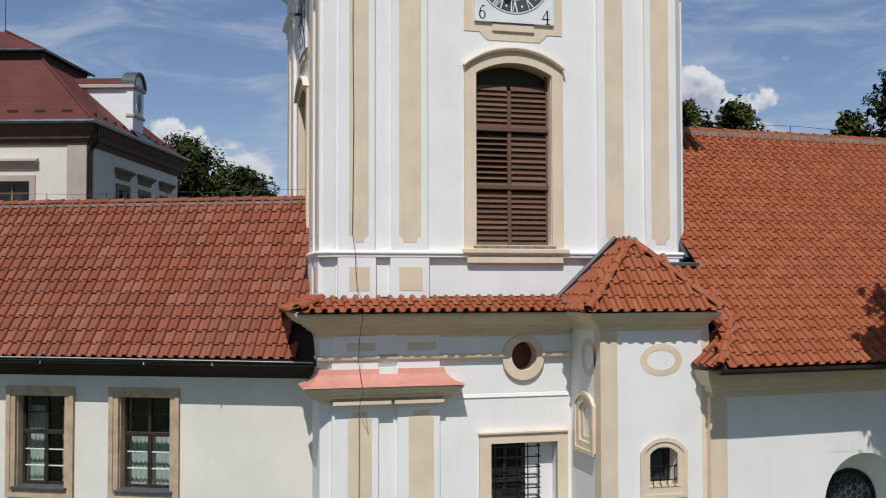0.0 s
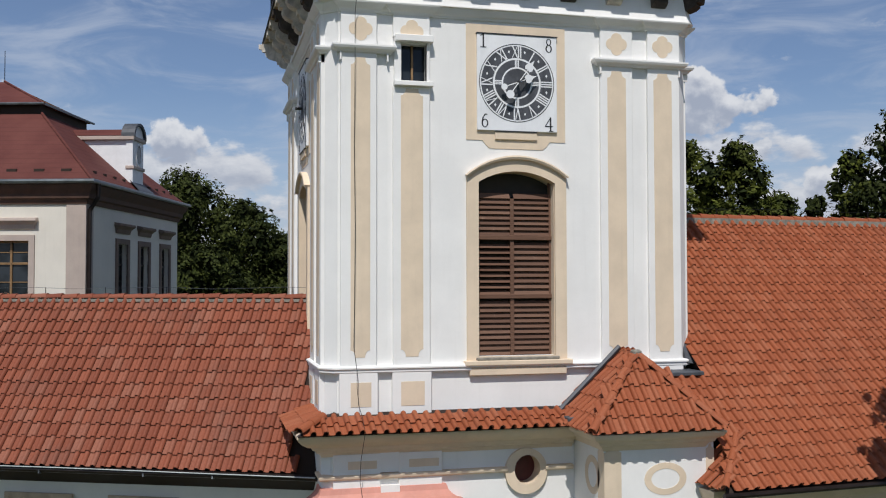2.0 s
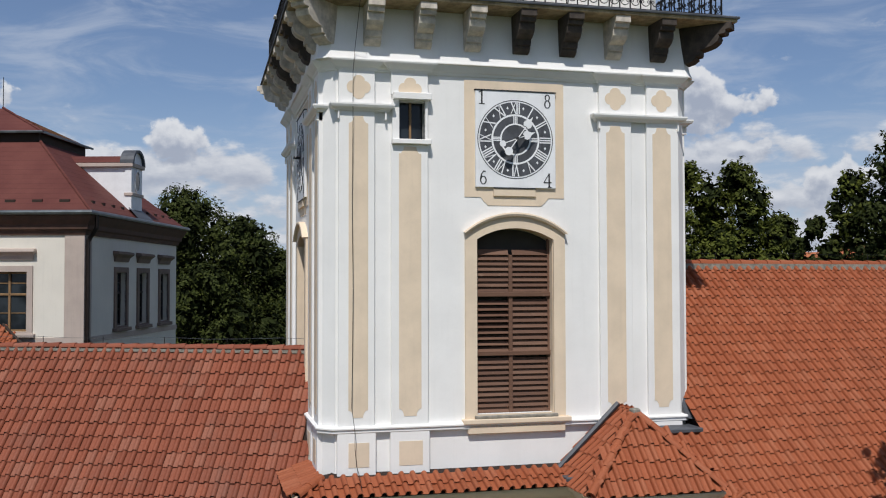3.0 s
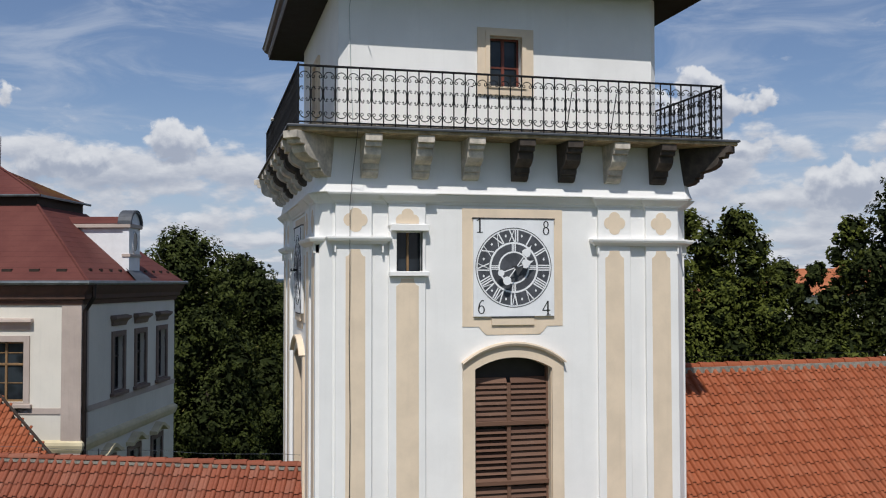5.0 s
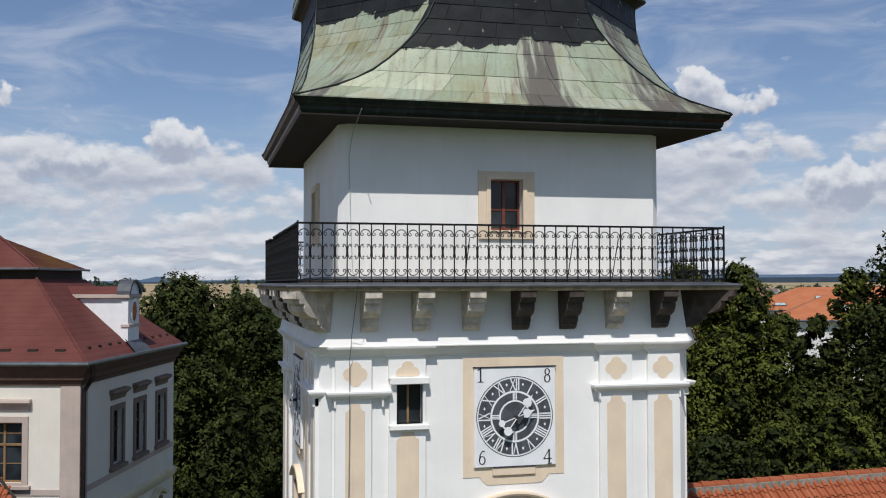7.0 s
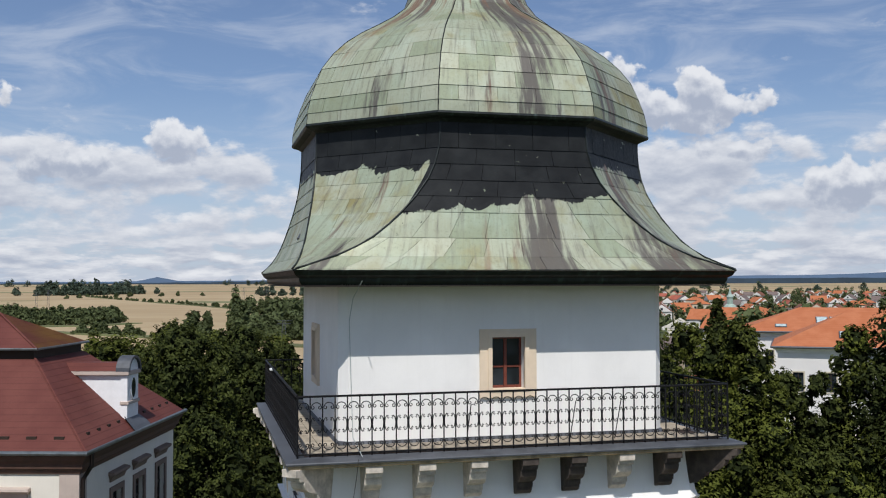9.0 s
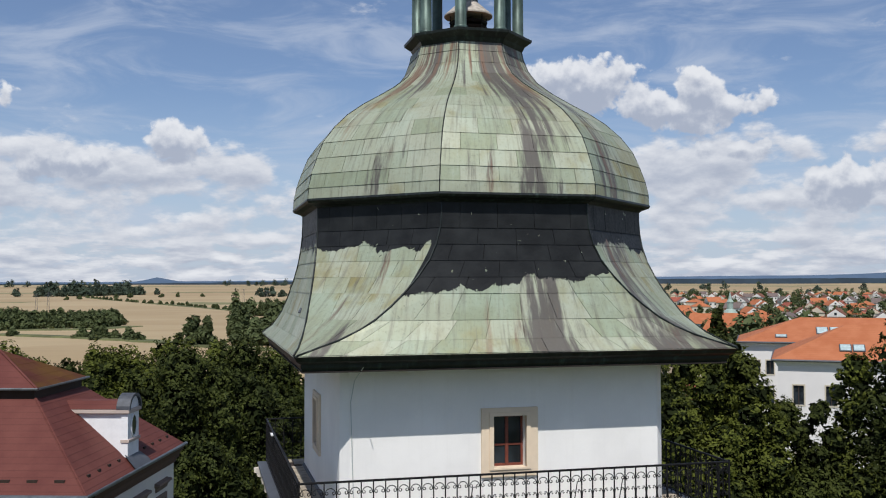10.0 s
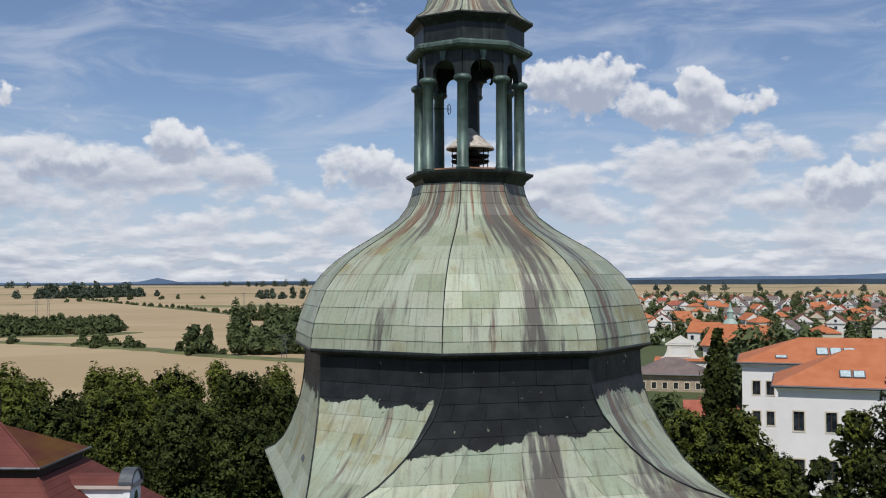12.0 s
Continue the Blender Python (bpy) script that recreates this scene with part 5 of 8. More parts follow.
part("ceiling", loft(bmesh.new(), [octl(1.15, 28.55), octl(1.15, 28.58)]), COPPER_BLACK, lantern)

# siren, bells and aerial in the lantern
siren = thing("siren", (0.1, 0.1, 26.03), "old rooftop siren under a conical flaking metal hat", "siren")
part("post", tube(bmesh.new(), [(0.2, 0.2, 26.02), (0.2, 0.2, 28.5)], 0.17, 14), COPPER_BLACK, siren, "black central post")
part("hat", tube(bmesh.new(), [(0.12, 0.05, 26.52), (0.12, 0.05, 26.55), (0.12, 0.05, 26.92), (0.12, 0.05, 27.0)], [0.54, 0.54, 0.13, 0.05], 20), SIRENWHITE, siren, "flaking conical hat")
for z in (26.22, 26.34):
    part("horn_ring", tube(bmesh.new(), [(0.12, 0.05, z), (0.12, 0.05, z + 0.05)], [0.40, 0.43], 18), IRON, siren)
for i in range(6):
    a = math.pi / 3 * i
    part("stay", tube(bmesh.new(), [(0.12 + 0.40 * math.cos(a), 0.05 + 0.40 * math.sin(a), 26.05), (0.12 + 0.42 * math.cos(a), 0.05 + 0.42 * math.sin(a), 26.55)], 0.012, 5), IRON, siren)
bell = bmesh.new()
tube(bell, [(0.28, -0.25, 27.98), (0.28, -0.25, 28.0), (0.28, -0.25, 28.12), (0.28, -0.25, 28.22), (0.28, -0.25, 28.28)], [0.15, 0.14, 0.10, 0.08, 0.02], 14)
b = thing("clock_bell", (0.28, -0.25, 27.98), "small dark clock bell hung in the lantern", "bell")
part("bell", bell, COPPER_BLACK, b, smooth=True)
part("hammer", tube(bmesh.new(), [(0.45, -0.3, 28.3), (0.52, -0.34, 28.15), (0.50, -0.36, 27.95), (0.46, -0.36, 27.92)], [0.012, 0.012, 0.03, 0.03], 6), IRON, b)
part("yoke", tube(bmesh.new(), [(0.28, -0.25, 28.26), (0.28, -0.25, 28.56)], 0.015, 6), IRON, b)
aerial = thing("aerial", (-0.55, 0.2, 26.0), "thin wire television aerial inside the lantern", "aerial")
part("mast", tube(bmesh.new(), [(-0.45, 0.2, 26.02), (-0.45, 0.2, 27.75)], 0.008, 5), IRON, aerial)
part("boom", tube(bmesh.new(), [(-0.85, 0.1, 27.42), (-0.25, 0.3, 27.46)], 0.008, 5), IRON, aerial)
for i in range(5):
    x = -0.8 + i * 0.12
    part("element", tube(bmesh.new(), [(x, 0.12 + i * 0.04, 27.32), (x, 0.12 + i * 0.04, 27.55)], 0.005, 4), IRON, aerial)
part("loop", tube(bmesh.new(), [(-0.3 + 0.04 * math.cos(t), 0.3, 27.46 + 0.12 * math.sin(t)) for t in (2 * math.pi * j / 12 for j in range(13))], 0.008, 4), IRON, aerial)

# ---- lower storey of the tower ----
LOW_Y = -3.75
base = thing("tower_base", (0, 0, 0), "white plastered lower storey of the tower with tan mouldings", "building")
DOOR, OCULUS = (-0.54, 0.74, 2.6, 5.06), (-0.16, 0.36, 6.36, 6.92)
part("front_wall", wall(bmesh.new(), -3.5, 1.05, 0.0, 7.45, LOW_Y, LOW_Y + 0.5, [DOOR, OCULUS]), WHITE, base)
part("side_wall", box(bmesh.new(), -3.64, -3.1, LOW_Y + 0.1, 3.6, 0.0, 7.45), WHITE, base)
part("back_wall", box(bmesh.new(), -3.1, 3.6, 3.1, 3.6, 0.0, 7.45), WHITE, base)
part("side_wall", box(bmesh.new(), 3.1, 3.6, LOW_Y + 0.5, 3.1, 0.0, 7.45), WHITE, base)
part("corner_wall", loft(bmesh.new(), [[(-3.50, LOW_Y + 0.003, z), (-3.50, LOW_Y + 0.10, z), (-3.637, LOW_Y + 0.10, z)] for z in (0, 7.45)]), WHITE, base)
# pilasters of the lower storey
for x0, x1, p0, p1 in ((-3.45, -2.62, -3.17, -2.74), (-2.28, -1.5, -2.08, -1.62)):
    part("pilaster", soft_box(x0, x1, LOW_Y - 0.07, LOW_Y + 0.02, 0.0, 5.95, 0.008), WHITE, base)
    part("pilaster_panel", slab(bmesh.new(), stepped(p0, p1, 0.6, 5.72, 0.09, 0.13), LOW_Y - 0.076, LOW_Y - 0.06), TAN, base, "tan painted panel with scooped head")
    part("frieze_block", soft_box(x0, x1, LOW_Y - 0.06, LOW_Y + 0.02, 6.4, 7.05, 0.008), WHITE, base)
    part("frieze_panel", slab(bmesh.new(), rect(p0 - 0.02, p1 + 0.06, 6.79, 6.93), LOW_Y - 0.066, LOW_Y - 0.05), TAN, base, "tan painted oblong")
# eaves cornice carried by stepped tan mouldings
corn = [(-0.1, 7.02), (0.03, 7.02), (0.06, 7.08), (0.13, 7.11), (0.14, 7.15), (0.20, 7.17), (0.22, 7.22), (0.30, 7.24), (0.40, 7.30), (0.47, 7.37), (0.50, 7.42), (0.50, 7.46), (0.46, 7.49), (-0.1, 7.5)]
part("eaves_cornice", sweep(bmesh.new(), corn, [(-3.62, 3.4), (-3.62, LOW_Y), (0.98, LOW_Y)]), TAN, base, "tan moulded eaves cornice")
part("string_course", sweep(bmesh.new(), [(-0.05, 6.61), (0.05, 6.61), (0.08, 6.64), (0.09, 6.68), (0.07, 6.70), (-0.05, 6.71)], [(-3.62, -3.3), (-3.62, LOW_Y - 0.02), (-0.28, LOW_Y - 0.02)]), TAN, base, "tan string course")
part("string_course", sweep(bmesh.new(), [(-0.05, 6.61), (0.05, 6.61), (0.08, 6.64), (0.09, 6.68), (0.07, 6.70), (-0.05, 6.71)], [(0.44, LOW_Y - 0.02), (0.98, LOW_Y - 0.02)]), TAN, base, "tan string course")
part("plaster_ledge", sweep(bmesh.new(), [(-0.02, 5.90), (0.022, 5.90), (0.006, 5.96), (-0.02, 5.99)], [(-1.3, LOW_Y), (0.98, LOW_Y)]), WHITE, base)
# small entablature with a pink sheet cover
ent = [(-0.1, 5.93), (0.10, 5.93), (0.13, 5.96), (0.20, 5.98), (0.21, 6.02), (0.28, 6.05), (0.33, 6.10), (0.36, 6.15), (0.36, 6.17), (-0.1, 6.18)]
part("entablature", sweep(bmesh.new(), ent, [(-3.60, -3.3), (-3.60, LOW_Y - 0.02), (-1.50, LOW_Y - 0.02), (-1.50, -3.6)]), TAN, base, "tan moulded entablature")
for a, b in ((-3.45, -2.42), (-2.36, -1.46)):
    part("entablature_fillet", soft_box(a, b, LOW_Y - 0.24, LOW_Y, 5.86, 5.93, 0.006), TAN, base)
cover = [(-0.02, 6.19), (0.39, 6.185), (0.38, 6.20), (0.28, 6.23), (0.18, 6.29), (0.10, 6.38), (0.07, 6.47), (-0.02, 6.48)]
part("pink_cover", sweep(bmesh.new(), cover, [(-3.60, -3.3), (-3.60, LOW_Y - 0.02), (-1.50, LOW_Y - 0.02), (-1.50, -3.6)]), PINK, base, "pink painted sheet-metal cover")
lobe = [(-2.45 + 0.17 * math.cos(t), 6.40 + 0.2 * math.sin(t)) for t in (radians(a) for a in range(180, 361, 20))] + [(-2.28, 6.5), (-2.62, 6.5)]
part("lobed_apron", slab(bmesh.new(), lobe, LOW_Y - 0.12, LOW_Y), WHITE, base)
part("key_block", slab(bmesh.new(), [(-2.63, 6.72), (-2.27, 6.72), (-2.27, 7.04), (-2.33, 7.11), (-2.45, 7.14), (-2.57, 7.11), (-2.63, 7.04)], LOW_Y - 0.05, LOW_Y), WHITE, base)
# oval window
ow = thing_part("oval_window", base, "oval window with a tan surround and dark red glazing")
part("surround", ring(bmesh.new(), oval(0.08, 6.615, 0.40, 0.415, 40), oval(0.10, 6.64, 0.245, 0.265, 40), LOW_Y - 0.07, LOW_Y + 0.01), TAN, ow, "tan moulded oval surround")
part("reveal", ring(bmesh.new(), oval(0.10, 6.64, 0.34, 0.37, 40), oval(0.10, 6.64, 0.245, 0.265, 40), LOW_Y + 0.005, LOW_Y + 0.3), TAN, ow)
part("pane", slab(bmesh.new(), oval(0.10, 6.64, 0.25, 0.27, 32), LOW_Y + 0.26, LOW_Y + 0.27), simple("dark_red_shutter", (0.09, 0.018, 0.014), 0.5), ow)
# grated window
gw = thing_part("grated_window", base, "barred window in a tan eared surround")
x0, x1, z0, z1 = DOOR
part("surround", ring(bmesh.new(), rect(x0 - 0.22, x1 + 0.2, z0, z1 + 0.2), rect(x0, x1, z0 - 0.001 + 0.002, z1), LOW_Y - 0.06, LOW_Y + 0.02), TAN, gw, "tan plaster window surround")
part("hood", soft_box(x0 - 0.24, x1 + 0.2, LOW_Y - 0.10, LOW_Y, z1 + 0.17, z1 + 0.215, 0.008), TAN, gw)
part("blind_plaster", box(bmesh.new(), 0.20, x1, LOW_Y + 0.24, LOW_Y + 0.5, z0, z1), WHITE, gw)
part("window_frame", ring(bmesh.new(), rect(x0, 0.20, z0, z1), rect(x0 + 0.06, 0.12, z0 + 0.06, z1 - 0.06), LOW_Y + 0.22, LOW_Y + 0.28), BROWNWOOD, gw)
part("mullion", soft_box(-0.24, -0.17, LOW_Y + 0.21, LOW_Y + 0.28, z0, z1, 0.006), BROWNWOOD, gw)
for z in (3.5, 4.0, 4.3, 4.72):
    part("glazing_bar", soft_box(x0 + 0.05, 0.13, LOW_Y + 0.22, LOW_Y + 0.27, z, z + 0.035 + (0.05 if z == 4.3 else 0), 0.004), BROWNWOOD, gw)
part("pane", slab(bmesh.new(), rect(x0 + 0.05, 0.13, z0 + 0.05, z1 - 0.05), LOW_Y + 0.255, LOW_Y + 0.26), GLASS, gw)
for i in range(5):
    x = -0.46 + i * 0.21
    part("grate_bar", tube(bmesh.new(), [(x, LOW_Y - 0.02, z0), (x, LOW_Y - 0.02, z1 - 0.02)], 0.011, 6), IRON, gw)
for i in range(13):
    z = z0 + 0.1 + i * 0.19
    part("grate_bar", tube(bmesh.new(), [(x0 + 0.02, LOW_Y - 0.005, z), (0.38, LOW_Y - 0.005, z), (0.42, LOW_Y + 0.01, z), (0.42, LOW_Y + 0.24, z)], 0.013, 6), IRON, gw)

# pent roof of two tile courses over the cornice
pent = thing("pent_roof", (0, -4.1, 7.5), "narrow pent roof of orange clay tiles along the cornice", "roof")
up = Vector((0, 0.62, 0.25))
basem = slope_pose((-4.02, -4.37, 7.49), (1, 0, 0), up)
part("underlay", hexa(bmesh.new(), [(-4.1, -4.32, 7.46), (1.0, -4.32, 7.46), (1.0, -3.5, 7.46), (-3.4, -3.5, 7.46), (-4.1, -4.32, 7.48), (1.0, -4.32, 7.48), (1.0, -3.5, 7.76), (-3.4, -3.5, 7.76)]), UNDER, pent)
tiled(pent, basem, 24, 2, TILE_NEW, TILE_NEW_FAR, lambda x, y: True, keep=lambda x, y: x > 0.6 * y and x < 4.85, rng=random.Random(21))
ridge_tiles(pent, (-4.1, -4.36, 7.55), (-3.5, -3.62, 7.80), TILE_NEW, 0.10)
basem = slope_pose((-4.25, -3.4, 7.49), (0, -1, 0), (0.62, 0, 0.25))
part("underlay_side", hexa(bmesh.new(), [(-4.1, -4.32, 7.45), (-3.4, -3.5, 7.45), (-3.4, 1.5, 7.45), (-4.1, 1.5, 7.45), (-4.1, -4.32, 7.47), (-3.4, -3.5, 7.75), (-3.4, 1.5, 7.75), (-4.1, 1.5, 7.47)]), UNDER, pent)
basem = slope_pose((-4.2, 1.5, 7.49), (0, -1, 0), (0.62, 0, 0.25))
tiled(pent, basem, 28, 2, TILE_NEW, TILE_NEW_FAR, lambda x, y: True, keep=lambda x, y: x < 5.75 - y, rng=random.Random(22))
part("flashing_cap", soft_box(0.66, 0.84, -4.42, -4.02, 7.56, 7.64, 0.015), LEAD, pent, "folded grey lead piece at the valley")

# ---- stair annex with a hipped roof ----
annex = thing("stair_annex", (2.1, -4.4, 0), "white stair annex with tan corner strips and a hipped tile roof", "building")
AX0, AX1, AY = 1.03, 3.10, -5.15
AWIN = (1.92, 2.45, 4.45, 5.13)
part("front_wall", wall(bmesh.new(), AX0, AX1, 0, 7.4, AY, AY + 0.4, [AWIN]), WHITE, annex)
part("side_wall", box(bmesh.new(), AX0, AX0 + 0.4, AY + 0.4, -3.5, 0, 7.4), WHITE, annex)
part("side_wall", box(bmesh.new(), AX1 - 0.4, AX1, AY + 0.4, -3.5, 0, 7.4), WHITE, annex)
for a, b in ((AX0 - 0.006, 1.34), (2.95, AX1 + 0.006)):
    part("corner_strip", slab(bmesh.new(), stepped(a, b, -0.3, 7.2, 0.06, 0.08), AY - 0.006, AY + 0.02), TAN, annex, "tan painted corner strip")
part("corner_strip", slab(bmesh.new(), stepped(AY + 0.021, AY + 0.28, -0.3, 7.2, 0.06, 0.08), -0.006, 0.02), TAN, annex, "tan painted corner strip", m=Matrix(((0, 1, 0, AX0), (1, 0, 0, 0), (0, 0, 1, 0), (0, 0, 0, 1))))
part("oval_ornament", ring(bmesh.new(), oval(2.17, 6.63, 0.40, 0.28, 40), oval(2.17, 6.63, 0.27, 0.175, 40), AY - 0.006, AY + 0.01), TAN, annex, "tan painted oval ring")
TURN_L = Matrix(((0, 1, 0, AX0), (1, 0, 0, 0), (0, 0, 1, 0), (0, 0, 0, 1)))
part("oval_ornament", ring(bmesh.new(), oval(-4.62, 6.66, 0.33, 0.34, 40), oval(-4.62, 6.66, 0.2, 0.22, 40), -0.006, 0.01), TAN, annex, "tan painted oval ring", m=TURN_L)
# blind niche on the side
part("niche_frame", ring(bmesh.new(), arch(-4.93, -4.12, 5.0, 5.82, 6.02, 12), arch(-4.78, -4.27, 5.16, 5.72, 5.86, 12), -0.06, 0.01), TAN, annex, "tan arched blind niche frame", m=TURN_L)
part("niche_moulding", ring(bmesh.new(), arch(-4.97, -4.08, 4.96, 5.84, 6.05, 12), arch(-4.9, -4.15, 5.03, 5.8, 5.98, 12), -0.085, -0.055), TAN, annex, m=TURN_L)
part("niche_inner", ring(bmesh.new(), arch(-4.78, -4.27, 5.16, 5.72, 5.86, 12), arch(-4.70, -4.40, 5.25, 5.66, 5.77, 12), -0.02, 0.01), TAN, annex, m=TURN_L)
# little barred window
aw = thing_part("annex_window", annex, "small arched window with a bent iron grille")
x0, x1, z0, z1 = AWIN
part("surround", ring(bmesh.new(), arch(x0 - 0.16, x1 + 0.16, z0 - 0.2, 5.03, 5.25, 12), arch(x0, x1, z0, 4.99, 5.12, 12), AY - 0.05, AY + 0.02), TAN, aw, "tan arched window surround")
part("surround_edge", ring(bmesh.new(), arch(x0 - 0.18, x1 + 0.18, z0 - 0.22, 5.04, 5.28, 12), arch(x0 - 0.11, x1 + 0.11, z0 - 0.15, 5.02, 5.21, 12), AY - 0.07, AY - 0.045), TAN, aw)
part("head_fill", slab(bmesh.new(), arch(x0 - 0.02, x1 + 0.02, 5.09, 5.10, 5.14, 10), AY - 0.01, AY + 0.3), TAN, aw)
part("pane", slab(bmesh.new(), rect(x0, x1, z0, z1), AY + 0.3, AY + 0.31), GLASS, aw)
part("window_frame", ring(bmesh.new(), rect(x0, x1, z0, z1), rect(x0 + 0.1, x1 - 0.1, z0 + 0.08, z1 - 0.06), AY + 0.26, AY + 0.3), BROWNWOOD, aw)
part("sill", soft_box(x0 - 0.03, x1 + 0.03, AY - 0.06, AY + 0.3, z0 - 0.03, z0 + 0.01, 0.006), TAN, aw)
for z in (4.55, 4.78):
    part("grille_bar", tube(bmesh.new(), [(x0, AY + 0.05, z), (x0 + 0.02, AY - 0.05, z), (x1 - 0.02, AY - 0.05, z), (x1, AY + 0.05, z)], 0.010, 5), IRON, aw)
for i in range(4):
    x = x0 + 0.06 + i * 0.135
    part("grille_bar", tube(bmesh.new(), [(x, AY - 0.05, 4.80), (x, AY - 0.05, 4.50), (x, AY - 0.08, 4.44)], 0.009, 5), IRON, aw)
corn2 = [(-0.1, 7.12), (0.03, 7.16), (0.08, 7.24), (0.15, 7.27), (0.17, 7.32), (0.26, 7.37), (0.30, 7.44), (0.30, 7.47), (-0.1, 7.48)]
part("eaves_cornice", sweep(bmesh.new(), corn2, [(AX0, -3.6), (AX0, AY), (AX1 - 0.20, AY), (AX1 - 0.20, -3.7)]), TAN, annex, "tan moulded eaves cornice")
# roof: front slope, two side slopes
EZ, PZ, PX, PYF = 7.50, 8.73, 2.00, -4.35
E0, E1, EF = 0.70, 3.14, -5.46
bm = bmesh.new()
v = [bm.verts.new(p) for p in ((E0, EF, EZ), (E1, EF, EZ), (E1, -3.0, EZ), (E0, -3.0, EZ), (PX, PYF, PZ), (PX, -3.0, PZ))]
for f in ((0, 1, 4), (1, 2, 5, 4), (3, 0, 4, 5), (0, 3, 2, 1)):
    bm.faces.new([v[i] for i in f])
part("underlay", bm, UNDER, annex)


def tri_keep(x, y, left, right, wide, height):
    return left * y / height - 0.15 < x < wide - (wide - right) * y / height + 0.11


upv = Vector((0, PYF - EF, PZ - EZ))
L = upv.length
tiled(annex, slope_pose((E0 - 0.02, EF - 0.02, EZ + 0.01), (1, 0, 0), upv), 14, 5, TILE_NEW, TILE_NEW_FAR, lambda x, y: True, keep=lambda x, y: tri_keep(x, y, PX - E0, PX - E0, E1 - E0, L), rng=random.Random(31), length=L / 5.1)
upv = Vector((PX - E0, 0, PZ - EZ))
L2 = upv.length
tiled(annex, slope_pose((E0 - 0.02, -3.35, EZ + 0.01), (0, -1, 0), upv), 11, 5, TILE_NEW, TILE_NEW_FAR, lambda x, y: True, keep=lambda x, y: x < 2.11 - 1.11 * y / L2 + 0.02, rng=random.Random(32), length=L2 / 5.1)
upv = Vector((PX - E1, 0, PZ - EZ))
tiled(annex, slope_pose((E1 + 0.02, EF, EZ + 0.01), (0, 1, 0), upv), 11, 5, TILE_NEW, TILE_NEW_FAR, lambda x, y: True, keep=lambda x, y: x > 1.11 * y / L2, rng=random.Random(33), length=L2 / 5.1)
for a in ((E0 - 0.03, EF - 0.03, EZ + 0.04), (E1 + 0.03, EF - 0.03, EZ + 0.04)):
    ridge_tiles(annex, a, (PX, PYF, PZ + 0.05), TILE_NEW, 0.085, 0.33, "hip_tile", 0.02)
ridge_tiles(annex, (PX, PYF - 0.02, PZ + 0.01), (PX, -3.45, PZ + 0.01), TILE_NEW, 0.08, 0.33)
part("mortar_peak", soft_box(PX - 0.09, PX + 0.09, PYF - 0.10, PYF + 0.06, PZ - 0.06, PZ + 0.09, 0.03), MORTAR, annex, "grey mortar at the peak")
part("valley_flashing", tube(bmesh.new(), [(E0 - 0.02, -3.76, EZ + 0.12), (PX - 0.05, -3.76, PZ + 0.11)], 0.05, 6), LEAD, annex, "dark lead flashing against the tower")

# ---- church nave with the large orange roof ----
CA = radians(4.5)
ca = Vector((math.cos(CA), math.sin(CA), 0))
cn = Vector((-math.sin(CA), math.cos(CA), 0))
church = thing("church_nave", (9.0, -2.0, 0), "white church nave with a steep orange clay tile roof", "building")


def cpt(s, n, z):
    """A point of the nave: metres along it, across it, and height."""
    p = ca * s + cn * n
    return (p.x, p.y, z)


CM = Matrix(((ca.x, cn.x, 0, 0), (ca.y, cn.y, 0, 0), (0, 0, 1, 0), (0, 0, 0, 1)))
WN, EN, RN = -5.5, -6.22, -0.69
CROUND = (5.05, 6.85, 2.3, 4.85)
part("front_wall", wall(bmesh.new(), 2.95, 22.0, 0, 6.3, WN, WN + 0.7, [CROUND]), WHITE, church, m=CM)
part("end_wall", box(bmesh.new(), 21.3, 22.0, WN + 0.7, 4.6, 0, 6.3), WHITE, church, m=CM)
part("back_wall", box(bmesh.new(), 2.95, 21.3, 4.0, 4.6, 0, 6.3), WHITE, church, m=CM)
part("corner_strip", slab(bmesh.new(), rect(2.62, 2.96, 0.0, 5.95), WN - 0.01, WN + 0.3), TAN, church, "tan painted corner strip", m=CM)
part("eaves_cornice", sweep(bmesh.new(), [(-0.1, 5.95), (0.03, 5.95), (0.06, 6.03), (0.11, 6.06), (0.12, 6.14), (0.20, 6.18), (0.26, 6.28), (0.30, 6.38), (0.31, 6.45), (-0.1, 6.46)], [(2.7, WN + 1.0), (2.7, WN), (22.0, WN)]), TAN, church, "shaded tan moulded eaves cornice", m=CM)
part("gutter", tube(bmesh.new(), [(2.3, EN - 0.03, 6.47), (22.0, EN - 0.03, 6.47)], 0.05, 8), PIPE, church, "dark gutter along the eave", m=CM)
cw = thing_part("round_window", church, "round-headed church window with hexagonal leaded panes")
full = [(5.95 + 0.9 * math.cos(t), 3.9 + 0.9 * math.sin(t)) for t in (2 * math.pi * i / 48 for i in range(48))]
small = [(5.95 + 0.62 * math.cos(t), 3.83 + 0.60 * math.sin(t)) for t in (2 * math.pi * i / 48 for i in range(48))]
square = []
for i in range(48):
    t = 2 * math.pi * i / 48
    c, s = math.cos(t), math.sin(t)
    q = 0.905 / max(abs(c), abs(s))
    square.append((5.95 + q * c, 3.9 + q * s * 1.05))
part("wall_fill", ring(bmesh.new(), square, full, WN + 0.004, WN + 0.3), WHITE, cw, m=CM)
bm = bmesh.new()
rows = [[bm.verts.new((x, WN + 0.01, z)) for x, z in full], [bm.verts.new((x, WN + 0.45, z)) for x, z in small]]
for i in range(48):
    j = (i + 1) % 48
    bm.faces.new((rows[0][i], rows[0][j], rows[1][j], rows[1][i]))
part("splay", bm, WHITE, cw, "white splayed reveal", m=CM)
